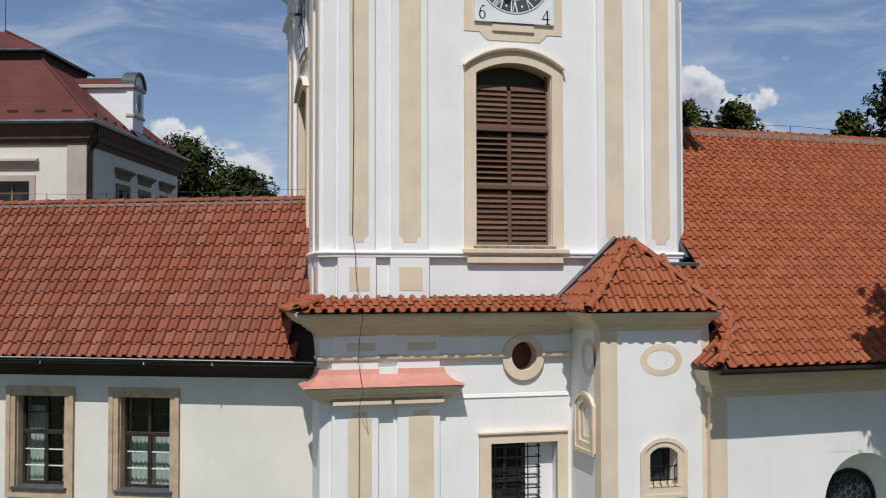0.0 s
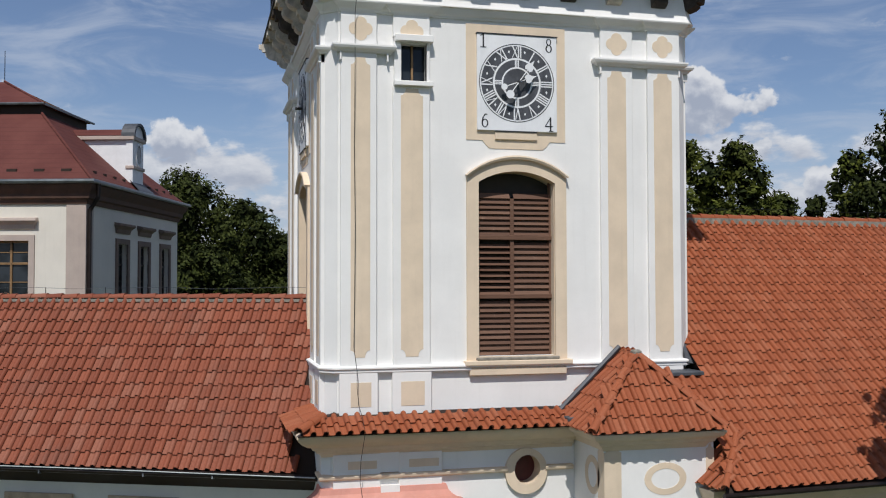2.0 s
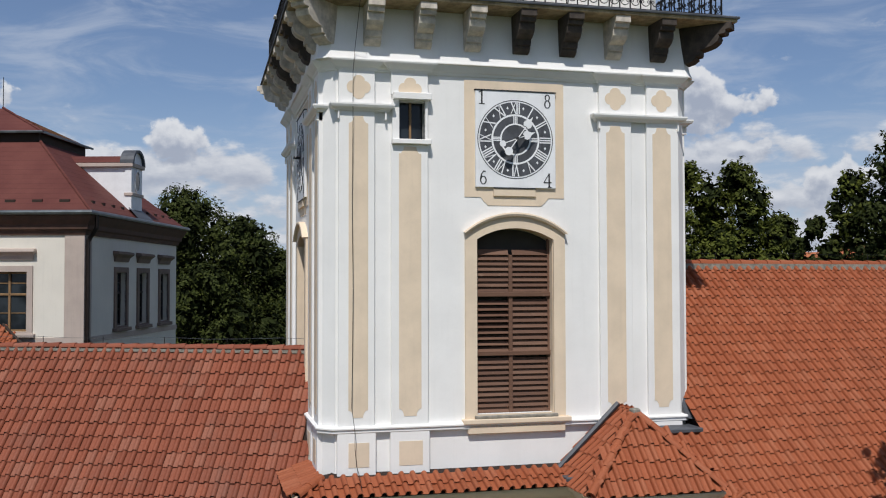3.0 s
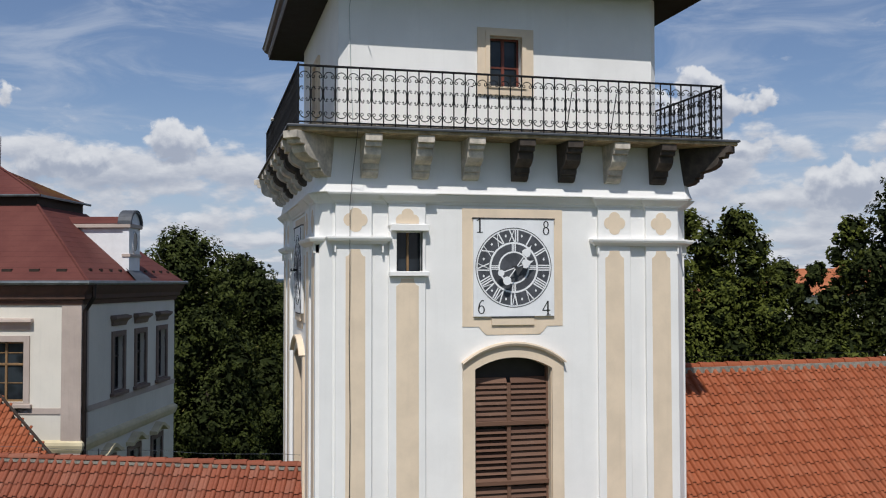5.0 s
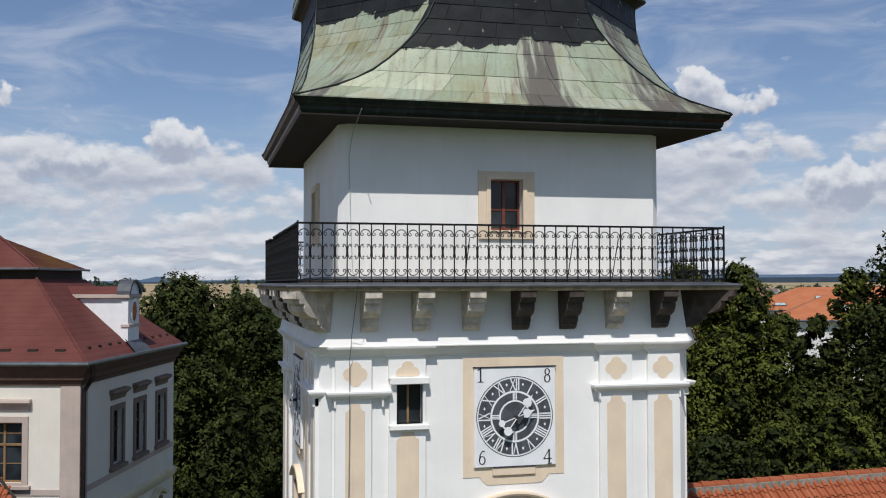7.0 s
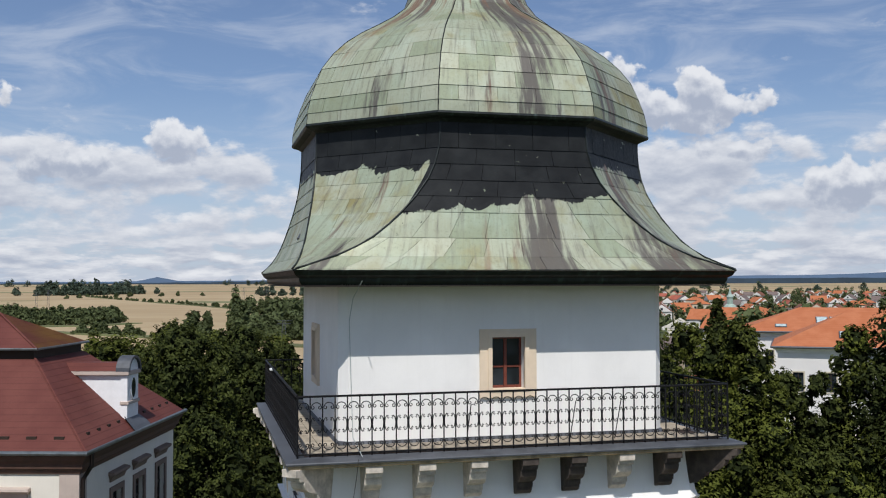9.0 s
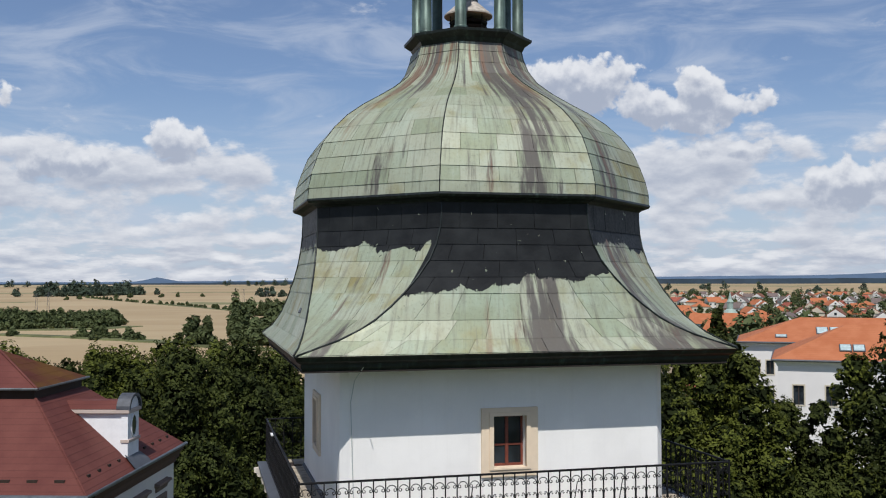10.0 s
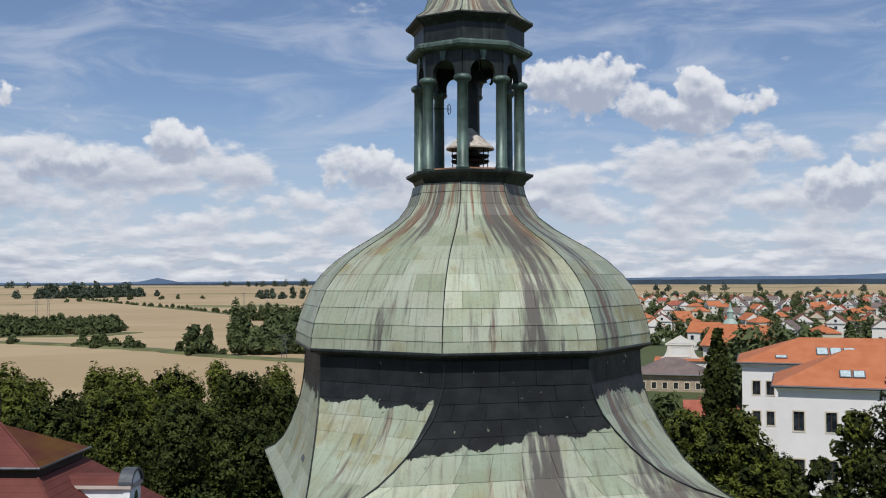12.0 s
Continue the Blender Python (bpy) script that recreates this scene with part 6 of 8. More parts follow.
part("iron_rim", ring(bmesh.new(), small, [(5.95 + (x - 5.95) * 0.9, 3.83 + (z - 3.83) * 0.9) for x, z in small], WN + 0.40, WN + 0.47), IRON, cw, m=CM)
part("pane", slab(bmesh.new(), small, WN + 0.44, WN + 0.45), GLASS, cw, m=CM)
bm = bmesh.new()
hexr = 0.085
for row in range(-8, 9):
    for colm in range(-8, 9):
        hx, hz = 5.95 + colm * hexr * 1.5, 3.83 + (row + 0.5 * (colm % 2)) * hexr * 1.732
        if math.hypot(hx - 5.95, hz - 3.83) < 0.52:
            p = [(hx + hexr * math.cos(math.pi / 3 * i), hz + hexr * math.sin(math.pi / 3 * i)) for i in range(6)]
            ring(bm, p, [(hx + (x - hx) * 0.86, hz + (z - hz) * 0.86) for x, z in p], WN + 0.425, WN + 0.437)
part("leading", bm, LEAD, cw, m=CM)
# roof
S0, S1, EZC, RZC = 2.30, 22.3, 6.55, 11.52
bm = hexa(bmesh.new(), [(3.3, EN + 0.04, EZC - 0.06), (S1, EN + 0.04, EZC - 0.06), (S1, -EN + 2 * RN, EZC - 0.06), (3.3, -EN + 2 * RN, EZC - 0.06), (3.3, RN - 0.01, RZC - 0.05), (S1, RN - 0.01, RZC - 0.05), (S1, RN + 0.01, RZC - 0.05), (3.3, RN + 0.01, RZC - 0.05)])
part("underlay", bm, UNDER, church, m=CM)
bm = hexa(bmesh.new(), [(2.36, EN + 0.04, EZC - 0.10), (3.3, EN + 0.04, EZC - 0.10), (3.3, EN + 1.0, EZC - 0.10), (3.28, EN + 1.0, EZC - 0.10), (2.36, EN + 0.04, EZC - 0.05), (3.3, EN + 0.04, EZC - 0.05), (3.3, EN + 1.0, EZC + 0.80), (3.28, EN + 1.0, EZC + 0.80)])
part("underlay_corner", bm, UNDER, church, m=CM)
cup = Vector(cn * (RN - EN)) + Vector((0, 0, RZC - EZC))
CL = cup.length
nrow = 26


def nave_keep(x, y):
    """The nave's slope stops at its own corner hip, at the annex and at the tower."""
    s, n = x + S0, EN + y * (RN - EN) / CL
    if n < -5.2:
        return s > 2.38 + (n - EN) * 0.65
    if n < -4.2:
        return s > 3.02 - (n + 5.2) * 0.80
    return s > 3.20


tiled(church, slope_pose(cpt(S0, EN, EZC + 0.01), ca, cup), 88, nrow, TILE_NEW, TILE_NEW_FAR, lambda x, y: 1.1 < x < 4.1 and y < 7.4, keep=nave_keep, width=0.226, rng=random.Random(41), length=CL / nrow)
ridge_tiles(church, cpt(3.3, RN, RZC + 0.01), cpt(S1, RN, RZC + 0.01), TILE_NEW, 0.12, 0.37)
part("ridge_mortar", box(bmesh.new(), 3.3, S1, RN - 0.16, RN - 0.06, RZC - 0.13, RZC + 0.01), MORTAR, church, "grey mortar bed under the ridge", m=CM)
ridge_tiles(church, cpt(2.34, EN, EZC + 0.05), cpt(3.30, EN + 0.97, EZC + 0.93), TILE_NEW, 0.07, 0.33, "hip_tile")
tiled(church, slope_pose(cpt(2.36, EN + 1.1, EZC), -cn, ca * 0.95 + Vector((0, 0, 0.88))), 6, 4, TILE_NEW, TILE_NEW_FAR, lambda x, y: True, keep=lambda x, y: y < (1.15 - x) * 1.3, rng=random.Random(44))
part("corner_flashing", soft_box(2.35, 3.52, -4.12, -3.55, 8.28, 8.37, 0.02), LEAD, church, "folded dark lead at the tower corner")
part("corner_flashing", hexa(bmesh.new(), [(3.40, -3.66, 8.50), (3.62, -3.66, 8.46), (3.62, -3.50, 8.5), (3.40, -3.50, 8.5), (3.42, -3.40, 8.9), (3.50, -3.40, 8.88), (3.50, -3.2, 8.95), (3.42, -3.2, 8.95)]), LEAD, church)
for i in range(7):
    s = 6.0 + i * 2.2
    part("wire_support", tube(bmesh.new(), [cpt(s, RN, RZC + 0.08), cpt(s, RN, RZC + 0.27)], 0.010, 5), IRON, church)
part("ridge_wire", tube(bmesh.new(), [cpt(4.0 + i * 1.1, RN, RZC + 0.25 + 0.02 * math.sin(i * 2.1)) for i in range(16)], 0.006, 4), IRON, church, "thin lightning wire above the ridge")

# ---- left wing with the old tile roof ----
WA = Vector((-0.917, 0.399, 0)).normalized()
WN_ = Vector((0.399, 0.917, 0)).normalized()
wing = thing("chateau_wing", (-8.0, 2.0, 0), "cream plastered wing with stone-framed windows and an old clay tile roof", "building")
W0 = Vector((-3.5, -2.59, 0))
# s runs from the tower outward, n back from the wall's face
WM = Matrix(((-WA.x, WN_.x, 0, W0.x), (-WA.y, WN_.y, 0, W0.y), (0, 0, 1, 0), (0, 0, 0, 1)))
WWIN = [(-4.02, -2.96), (-6.19, -5.14), (-8.4, -7.34)]
part("front_wall", wall(bmesh.new(), -13.0, 0.8, 0, 6.3, 0.0, 0.5, [(a, b, 4.02, 5.80) for a, b in WWIN]), CREAM, wing, m=WM)
part("back_wall", box(bmesh.new(), -13.0, 0.3, 3.6, 4.0, 0, 6.3), CREAM, wing, m=WM)
part("end_wall", box(bmesh.new(), -13.0, -12.6, 0.5, 3.6, 0, 6.3), CREAM, wing, m=WM)
for a, b in WWIN:
    w = thing_part("wing_window", wing, "tall dark casement window in a weathered stone surround")
    part("surround", ring(bmesh.new(), rect(a - 0.17, b + 0.17, 3.84, 5.97), rect(a, b, 4.02, 5.80), -0.06, 0.02), TANWING, w, "weathered tan stone surround", m=WM)
    part("surround_edge", ring(bmesh.new(), rect(a - 0.19, b + 0.19, 3.82, 5.99), rect(a - 0.10, b + 0.10, 3.91, 5.90), -0.085, -0.055), TANWING, w, m=WM)
    part("sill", soft_box(a - 0.06, b + 0.06, -0.12, 0.24, 3.97, 4.03, 0.01), LEAD, w, "grey sheet sill", m=WM)
    for q in (a, b - 0.012):
        part("reveal", box(bmesh.new(), q, q + 0.012, 0.02, 0.22, 4.02, 5.8), TANWING, w, m=WM)
    y, c = 0.20, (a + b) / 2
    part("window_frame", ring(bmesh.new(), rect(a, b, 4.02, 5.80), rect(a + 0.06, b - 0.06, 4.08, 5.74), y, y + 0.08), BROWNWOOD, w, m=WM)
    part("mullion", soft_box(c - 0.035, c + 0.035, y - 0.02, y + 0.06, 4.04, 5.78, 0.006), BROWNWOOD, w, m=WM)
    part("transom", soft_box(a + 0.03, b - 0.03, y - 0.03, y + 0.06, 5.02, 5.10, 0.006), BROWNWOOD, w, m=WM)
    for l, r in ((a + 0.06, c - 0.035), (c + 0.035, b - 0.06)):
        for z in (4.38, 4.70, 5.43):
            part("glazing_bar", soft_box(l, r, y + 0.01, y + 0.05, z, z + 0.022, 0.003), CURTAIN if z < 5 else BROWNWOOD, w, m=WM)
        for z, zz in ((4.08, 5.02), (5.10, 5.74)):
            part("pane", slab(bmesh.new(), rect(l, r, z, zz), y + 0.03, y + 0.036), CLEAR, w, m=WM).visible_shadow = False
    # net curtain in folds, drawn behind the lower lights
    bm = bmesh.new()
    n = 40
    zt = 5.0 if a > -5 else 5.55
    lo = [bm.verts.new((a + (b - a) * i / n, 0.42 + 0.02 * math.sin(i * 1.9), 4.0)) for i in range(n + 1)]
    hi = [bm.verts.new((a + (b - a) * i / n, 0.42 + 0.02 * math.sin(i * 1.9), zt)) for i in range(n + 1)]
    for i in range(n):
        if a > -5 or i < 13 or i > 27:
            bm.faces.new((lo[i], lo[i + 1], hi[i + 1], hi[i]))
    part("curtain", bm, CURTAIN, w, "hanging net curtain", m=WM)
    # added box round the opening, the room's darkness put into its colour
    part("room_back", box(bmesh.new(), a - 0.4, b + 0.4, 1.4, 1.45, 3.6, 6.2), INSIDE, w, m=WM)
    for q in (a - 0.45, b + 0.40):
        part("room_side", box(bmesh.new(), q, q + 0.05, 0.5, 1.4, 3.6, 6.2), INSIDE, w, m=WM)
# roof
RUN, WEZ, WRZ, OUT = 2.41, 6.62, 9.74, -0.47
bm = hexa(bmesh.new(), [(-13.2, OUT + 0.04, WEZ - 0.05), (0.75, OUT + 0.04, WEZ - 0.05), (0.2, OUT + 2 * RUN, WEZ - 0.05), (-13.2, OUT + 2 * RUN, WEZ - 0.05), (-13.2, OUT + RUN - 0.01, WRZ - 0.05), (-0.75, OUT + RUN - 0.01, WRZ - 0.05), (-0.75, OUT + RUN + 0.01, WRZ - 0.05), (-13.2, OUT + RUN + 0.01, WRZ - 0.05)])
part("underlay", bm, UNDER, wing, m=WM)
wup = WM.to_3x3() @ Vector((0, RUN, WRZ - WEZ))
WL = wup.length
wrow = 13
tiled(wing, slope_pose(WM @ Vector((-12.9, OUT, WEZ)), WM.to_3x3() @ Vector((1, 0, 0)), wup), 63, wrow, TILE_OLD, TILE_OLD_FAR, lambda x, y: 7.2 < x, keep=lambda x, y: x - 12.9 < (-0.20 - 0.52 * (y / WL) if y > 1.3 else -0.37 - 0.2 * y), rng=random.Random(51), length=WL / wrow)
ridge_tiles(wing, WM @ Vector((-0.62, OUT + RUN, WRZ + 0.0)), WM @ Vector((-13.0, OUT + RUN, WRZ + 0.0)), TILE_OLD, 0.10, 0.36)
part("ridge_mortar", box(bmesh.new(), -13.0, -0.62, OUT + RUN - 0.10, OUT + RUN - 0.05, WRZ - 0.09, WRZ - 0.03), MORTAR, wing, "lumpy grey mortar bed under the ridge", m=WM)
part("gutter", tube(bmesh.new(), [(-13.2, OUT - 0.05, WEZ - 0.07), (0.1, OUT - 0.05, WEZ - 0.09)], 0.06, 8), PIPE, wing, "dark half-round gutter", m=WM)
part("gutter_cable", tube(bmesh.new(), [(-13.2, OUT - 0.125, WEZ - 0.02), (-5, OUT - 0.12, WEZ - 0.03), (-2.5, OUT - 0.12, WEZ - 0.05), (0.05, OUT - 0.12, WEZ - 0.07)], 0.012, 5), CABLE, wing, "pale cable along the gutter", m=WM)
part("eaves_board", hexa(bmesh.new(), [(-13.0, -0.01, 6.20), (0.3, -0.01, 6.20), (0.3, 0.0, 6.20), (-13.0, 0.0, 6.20), (-13.0, OUT + 0.04, 6.52), (0.3, OUT + 0.04, 6.52), (0.3, 0.0, 6.56), (-13.0, 0.0, 6.56)]), DARKWOOD, wing, "dark coved eaves boards", m=WM)
for s in (-12.0, -9.8, -7.7, -5.35, -3.25, -1.9):
    part("gutter_bracket", tube(bmesh.new(), [(s, OUT - 0.1, WEZ - 0.09), (s, OUT - 0.12, WEZ - 0.14), (s, OUT - 0.02, WEZ - 0.16)], 0.012, 5), ZINC, wing, m=WM)
part("verge_flashing", hexa(bmesh.new(), [(-0.30, OUT + 0.72, WEZ + 1.06), (0.0, OUT + 0.72, WEZ + 1.10), (0.05, OUT + 0.9, WEZ + 1.06), (-0.30, OUT + 0.9, WEZ + 1.06), (-0.66, OUT + RUN - 0.06, WRZ + 0.07), (-0.38, OUT + RUN - 0.06, WRZ + 0.11), (-0.3, OUT + RUN + 0.1, WRZ + 0.09), (-0.66, OUT + RUN + 0.1, WRZ + 0.07)]), COPPERGREEN, wing, "pale green copper flashing against the tower", m=WM)
for i in range(9):
    s = -1.2 - i * 1.4
    part("wire_support", tube(bmesh.new(), [(s, OUT + RUN, WRZ + 0.05), (s, OUT + RUN, WRZ + 0.22)], 0.008, 5), IRON, wing, m=WM)
part("ridge_wire", tube(bmesh.new(), [(-0.6 - i * 0.8, OUT + RUN, WRZ + 0.20 + 0.02 * math.sin(i * 1.7)) for i in range(16)], 0.005, 4), LEAD, wing, "thin lightning wire above the ridge", m=WM)

# ---- the palace behind ----
PU, PV = Vector((-0.961, 0.276, 0)), Vector((0.276, 0.961, 0))
P0 = Vector((-9.5, 14.40, 0))
# x runs back along the side, y inward from the side's face
PM = Matrix(((-PU.x, PV.x, 0, P0.x), (-PU.y, PV.y, 0, P0.y), (0, 0, 1, 0), (0, 0, 0, 1)))
palace = thing("palace", (-14.0, 21.0, 0), "pale baroque palace with stone window hoods and a maroon mansard roof", "building")
DEEP, LONG = 10.2, 26.0
FWIN = [(-3.35, -1.95), (-6.4, -5.0), (-9.5, -8.1), (-12.6, -11.2)]
part("front_wall", wall(bmesh.new(), -LONG, 0, -1, 13.2, 0, 0.6, [(a, b, 9.45, 11.5) for a, b in FWIN]), SHADEPLASTER, palace, m=PM)
SIDE = PM @ Matrix(((0, -1, 0, 0), (1, 0, 0, 0), (0, 0, 1, 0), (0, 0, 0, 1)))
SWIN = [(2.95, 3.95), (5.35, 6.35), (7.95, 8.95)]
GWIN = [(1.95, 3.05), (4.65, 5.75), (7.35, 8.45)]
part("side_wall", wall(bmesh.new(), 0.6, DEEP, -1, 13.2, -0.0, 0.6, [(a, b, 9.5, 11.5) for a, b in SWIN] + [(a, b, 5.2, 7.0) for a, b in GWIN]), SHADEPLASTER, palace, m=SIDE)
part("back_wall", box(bmesh.new(), -LONG, -0.6, DEEP - 0.6, DEEP, -1, 13.2), SHADEPLASTER, palace, m=PM)
part("corner_strip", soft_box(-0.66, 0.03, -0.04, 0.3, -1, 13.0, 0.01), PALACETRIM, palace, "pinkish grey corner pilaster", m=PM)
part("side_corner_strip", soft_box(0.35, 0.62, -0.03, 0.2, -1, 13.0, 0.01), PALACETRIM, palace, m=SIDE)
ring_path = [(-LONG, 0), (0.0, 0), (0.0, DEEP), (-LONG, DEEP)]
part("eaves_cornice", sweep(bmesh.new(), [(-0.05, 12.75), (0.06, 12.75), (0.10, 12.9), (0.18, 12.95), (0.20, 13.1), (0.30, 13.25), (0.36, 13.38), (0.36, 13.43), (-0.05, 13.44)], ring_path), simple("brown_painted_cornice", (0.10, 0.055, 0.04), 0.8), palace, "brown moulded eaves cornice", m=PM)
part("string_course", sweep(bmesh.new(), [(-0.03, 7.75), (0.05, 7.75), (0.10, 7.85), (0.14, 8.0), (0.12, 8.1), (-0.03, 8.2)], ring_path), PALEYELLOW, palace, "pale string course", m=PM)
part("sill_band", sweep(bmesh.new(), [(-0.03, 9.05), (0.03, 9.05), (0.03, 9.25), (-0.03, 9.25)], ring_path), PALACETRIM, palace, m=PM)


def palace_window(a, b, z0, z1, m, wood, hood=True, trim=PALACETRIM):
    w = thing_part("window", palace, "tall casement window in a moulded stone surround")
    part("surround", ring(bmesh.new(), rect(a - 0.2, b + 0.2, z0 - 0.1, z1 + 0.2), rect(a, b, z0, z1), -0.06, 0.03), trim, w, m=m)
    part("sill", soft_box(a - 0.3, b + 0.3, -0.16, 0.2, z0 - 0.2, z0 - 0.06, 0.02), trim, w, m=m)
    if hood:
        part("hood", loft(bmesh.new(), [[(a - 0.2, -0.05, z1 + 0.4), (b + 0.2, -0.05, z1 + 0.4), (b + 0.2, 0.02, z1 + 0.4), (a - 0.2, 0.02, z1 + 0.4)], [(a - 0.22, -0.10, z1 + 0.55), (b + 0.22, -0.10, z1 + 0.55), (b + 0.22, 0.02, z1 + 0.55), (a - 0.22, 0.02, z1 + 0.55)], [(a - 0.32, -0.24, z1 + 0.68), (b + 0.32, -0.24, z1 + 0.68), (b + 0.32, 0.02, z1 + 0.68), (a - 0.32, 0.02, z1 + 0.68)], [(a - 0.30, -0.22, z1 + 0.76), (b + 0.30, -0.22, z1 + 0.76), (b + 0.30, 0.02, z1 + 0.80), (a - 0.30, 0.02, z1 + 0.80)]]), trim, w, "moulded stone window hood", m=m)
    part("window_frame", ring(bmesh.new(), rect(a, b, z0, z1), rect(a + 0.07, b - 0.07, z0 + 0.07, z1 - 0.07), 0.18, 0.26), wood, w, m=m)
    c = (a + b) / 2
    part("mullion", soft_box(c - 0.04, c + 0.04, 0.16, 0.26, z0, z1, 0.01), wood, w, m=m)
    for z in (z0 + (z1 - z0) * 0.62,):
        part("transom", soft_box(a, b, 0.16, 0.26, z - 0.04, z + 0.04, 0.01), wood, w, m=m)
    for z in (z0 + (z1 - z0) * 0.31, z0 + (z1 - z0) * 0.81):
        part("glazing_bar", box(bmesh.new(), a + 0.05, b - 0.05, 0.19, 0.24, z - 0.015, z + 0.015), wood, w, m=m)
    part("pane", slab(bmesh.new(), rect(a + 0.05, b - 0.05, z0 + 0.05, z1 - 0.05), 0.215, 0.222), GLASS, w, m=m)


for a, b in FWIN:
    palace_window(a, b, 9.45, 11.5, PM, PALEWOOD)
for a, b in SWIN:
    palace_window(a, b, 9.5, 11.5, SIDE, BROWNWOOD, True, PALACEBROWN)
for a, b in GWIN:
    palace_window(a, b, 5.2, 7.0, SIDE, BROWNWOOD, False, PALACEBROWN)
    c = (a + b) / 2
    top = [(c + (x - c) * 1.0, 7.25 + 0.28 * (1 + math.cos((x - c) / 0.85 * math.pi)) / 2) for x in (c - 0.85 + 1.7 * i / 16 for i in range(17))]
    bm = bmesh.new()
    for (x0, z0), (x1, z1) in zip(top, top[1:]):
        hexa(bm, [(x0, -0.3, z0), (x1, -0.3, z1), (x1, 0.02, z1), (x0, 0.02, z0), (x0, -0.3, z0 + 0.14), (x1, -0.3, z1 + 0.14), (x1, 0.02, z1 + 0.16), (x0, 0.02, z0 + 0.16)])
    bmesh.ops.remove_doubles(bm, verts=bm.verts, dist=1e-4)
    part("curved_hood", bm, PALEYELLOW, palace, "pale curved window hood", m=SIDE)

# mansard: lower slopes, black attic band, upper roof
def pquad(name, pts, mat, label=""):
    bm = bmesh.new()
    bm.faces.new([bm.verts.new(p) for p in pts])
    bmesh.ops.solidify(bm, geom=bm.faces[:], thickness=0.06)
    return part(name, bm, mat, palace, label, m=PM)


O, EZP, HZP, INS = 0.38, 13.50, 16.36, 2.85
lo = [(-LONG, -O, EZP), (O, -O, EZP), (O, DEEP + O, EZP), (-LONG, DEEP + O, EZP)]
hi = [(-LONG, INS, HZP), (-INS, INS, HZP), (-INS, DEEP - INS, HZP), (-LONG, DEEP - INS, HZP)]
part("lower_roof", loft(bmesh.new(), [lo, hi]), PALROOF, palace, "maroon shingled lower roof slope", m=PM)
part("attic_band", loft(bmesh.new(), [[(-LONG, INS + 0.1, 16.3), (-INS - 0.1, INS + 0.1, 16.3), (-INS - 0.1, DEEP - INS - 0.1, 16.3), (-LONG, DEEP - INS - 0.1, 16.3)], [(-LONG, INS + 0.1, 16.75), (-INS - 0.1, INS + 0.1, 16.75), (-INS - 0.1, DEEP - INS - 0.1, 16.75), (-LONG, DEEP - INS - 0.1, 16.75)]]), DARKWOOD, palace, "dark attic band under the upper roof", m=PM)
e0 = [(-LONG, INS - 0.12, 16.74), (-INS + 0.12, INS - 0.12, 16.74), (-INS + 0.12, DEEP - INS + 0.12, 16.74), (-LONG, DEEP - INS + 0.12, 16.74)]
RIDGE_Y = DEEP / 2
bm = bmesh.new()
v = [bm.verts.new(p) for p in (e0[0], e0[1], (-5.4, RIDGE_Y, 18.05), (-LONG, RIDGE_Y, 18.05))]
bm.faces.new(v)
w3, w4 = bm.verts.new(e0[2]), bm.verts.new(e0[3])
bm.faces.new((v[3], v[2], w3, w4))
bm.faces.new((v[0], v[1], w3, w4))
part("upper_roof", bm, PALROOF, palace, "maroon upper roof", m=PM)
bm = bmesh.new()
bm.faces.new([bm.verts.new(p) for p in (e0[1], e0[2], (-5.4, RIDGE_Y, 18.05))])
bmesh.ops.solidify(bm, geom=bm.faces[:], thickness=0.03)
part("upper_roof_end", bm, PALROOF_MOSS, palace, "lichen-covered hipped roof end", m=PM)
part("upper_gutter", tube(bmesh.new(), [e0[0], e0[1], e0[2]], 0.05, 6), ZINC, palace, m=PM)
part("hip_seam", tube(bmesh.new(), [(O, -O, EZP + 0.04), (-INS, INS, HZP + 0.03)], 0.05, 6), PALROOF, palace, m=PM)
part("hip_seam", tube(bmesh.new(), [e0[1], (-5.4, RIDGE_Y, 18.08)], 0.05, 6), PALROOF, palace, m=PM)
part("gutter", tube(bmesh.new(), [(-LONG, -O - 0.06, EZP), (O + 0.06, -O - 0.06, EZP), (O + 0.06, DEEP + O, EZP)], 0.08, 8), ZINC, palace, "grey gutter along the eaves", m=PM)
part("rain_pipe", tube(bmesh.new(), [(O + 0.02, -O + 0.5, EZP - 0.05), (O + 0.0, -O + 0.5, 13.0), (0.10, 0.12, 12.55), (0.10, 0.10, 12.3), (0.10, 0.10, -1)], 0.075, 8), PIPE, palace, "dark rain pipe at the corner", m=PM)
part("roof_wire", tube(bmesh.new(), [(-5.4, RIDGE_Y, 18.1), (-5.4, RIDGE_Y, 19.3)], 0.015, 5), IRON, palace, "thin roof mast", m=PM)
for i in range(8):
    for x in (-0.9 - i * 0.95,):
        part("snow_guard", box(bmesh.new(), x, x + 0.35, 0.05, 0.12, 13.88, 13.98), DARKWOOD, palace, m=PM)
for i in range(10):
    y = 0.9 + i * 0.95
    if not 4.2 < y < 6.1:
        part("snow_guard", box(bmesh.new(), -0.14, -0.07, y, y + 0.2, 13.90, 14.0), DARKWOOD, palace, m=PM)
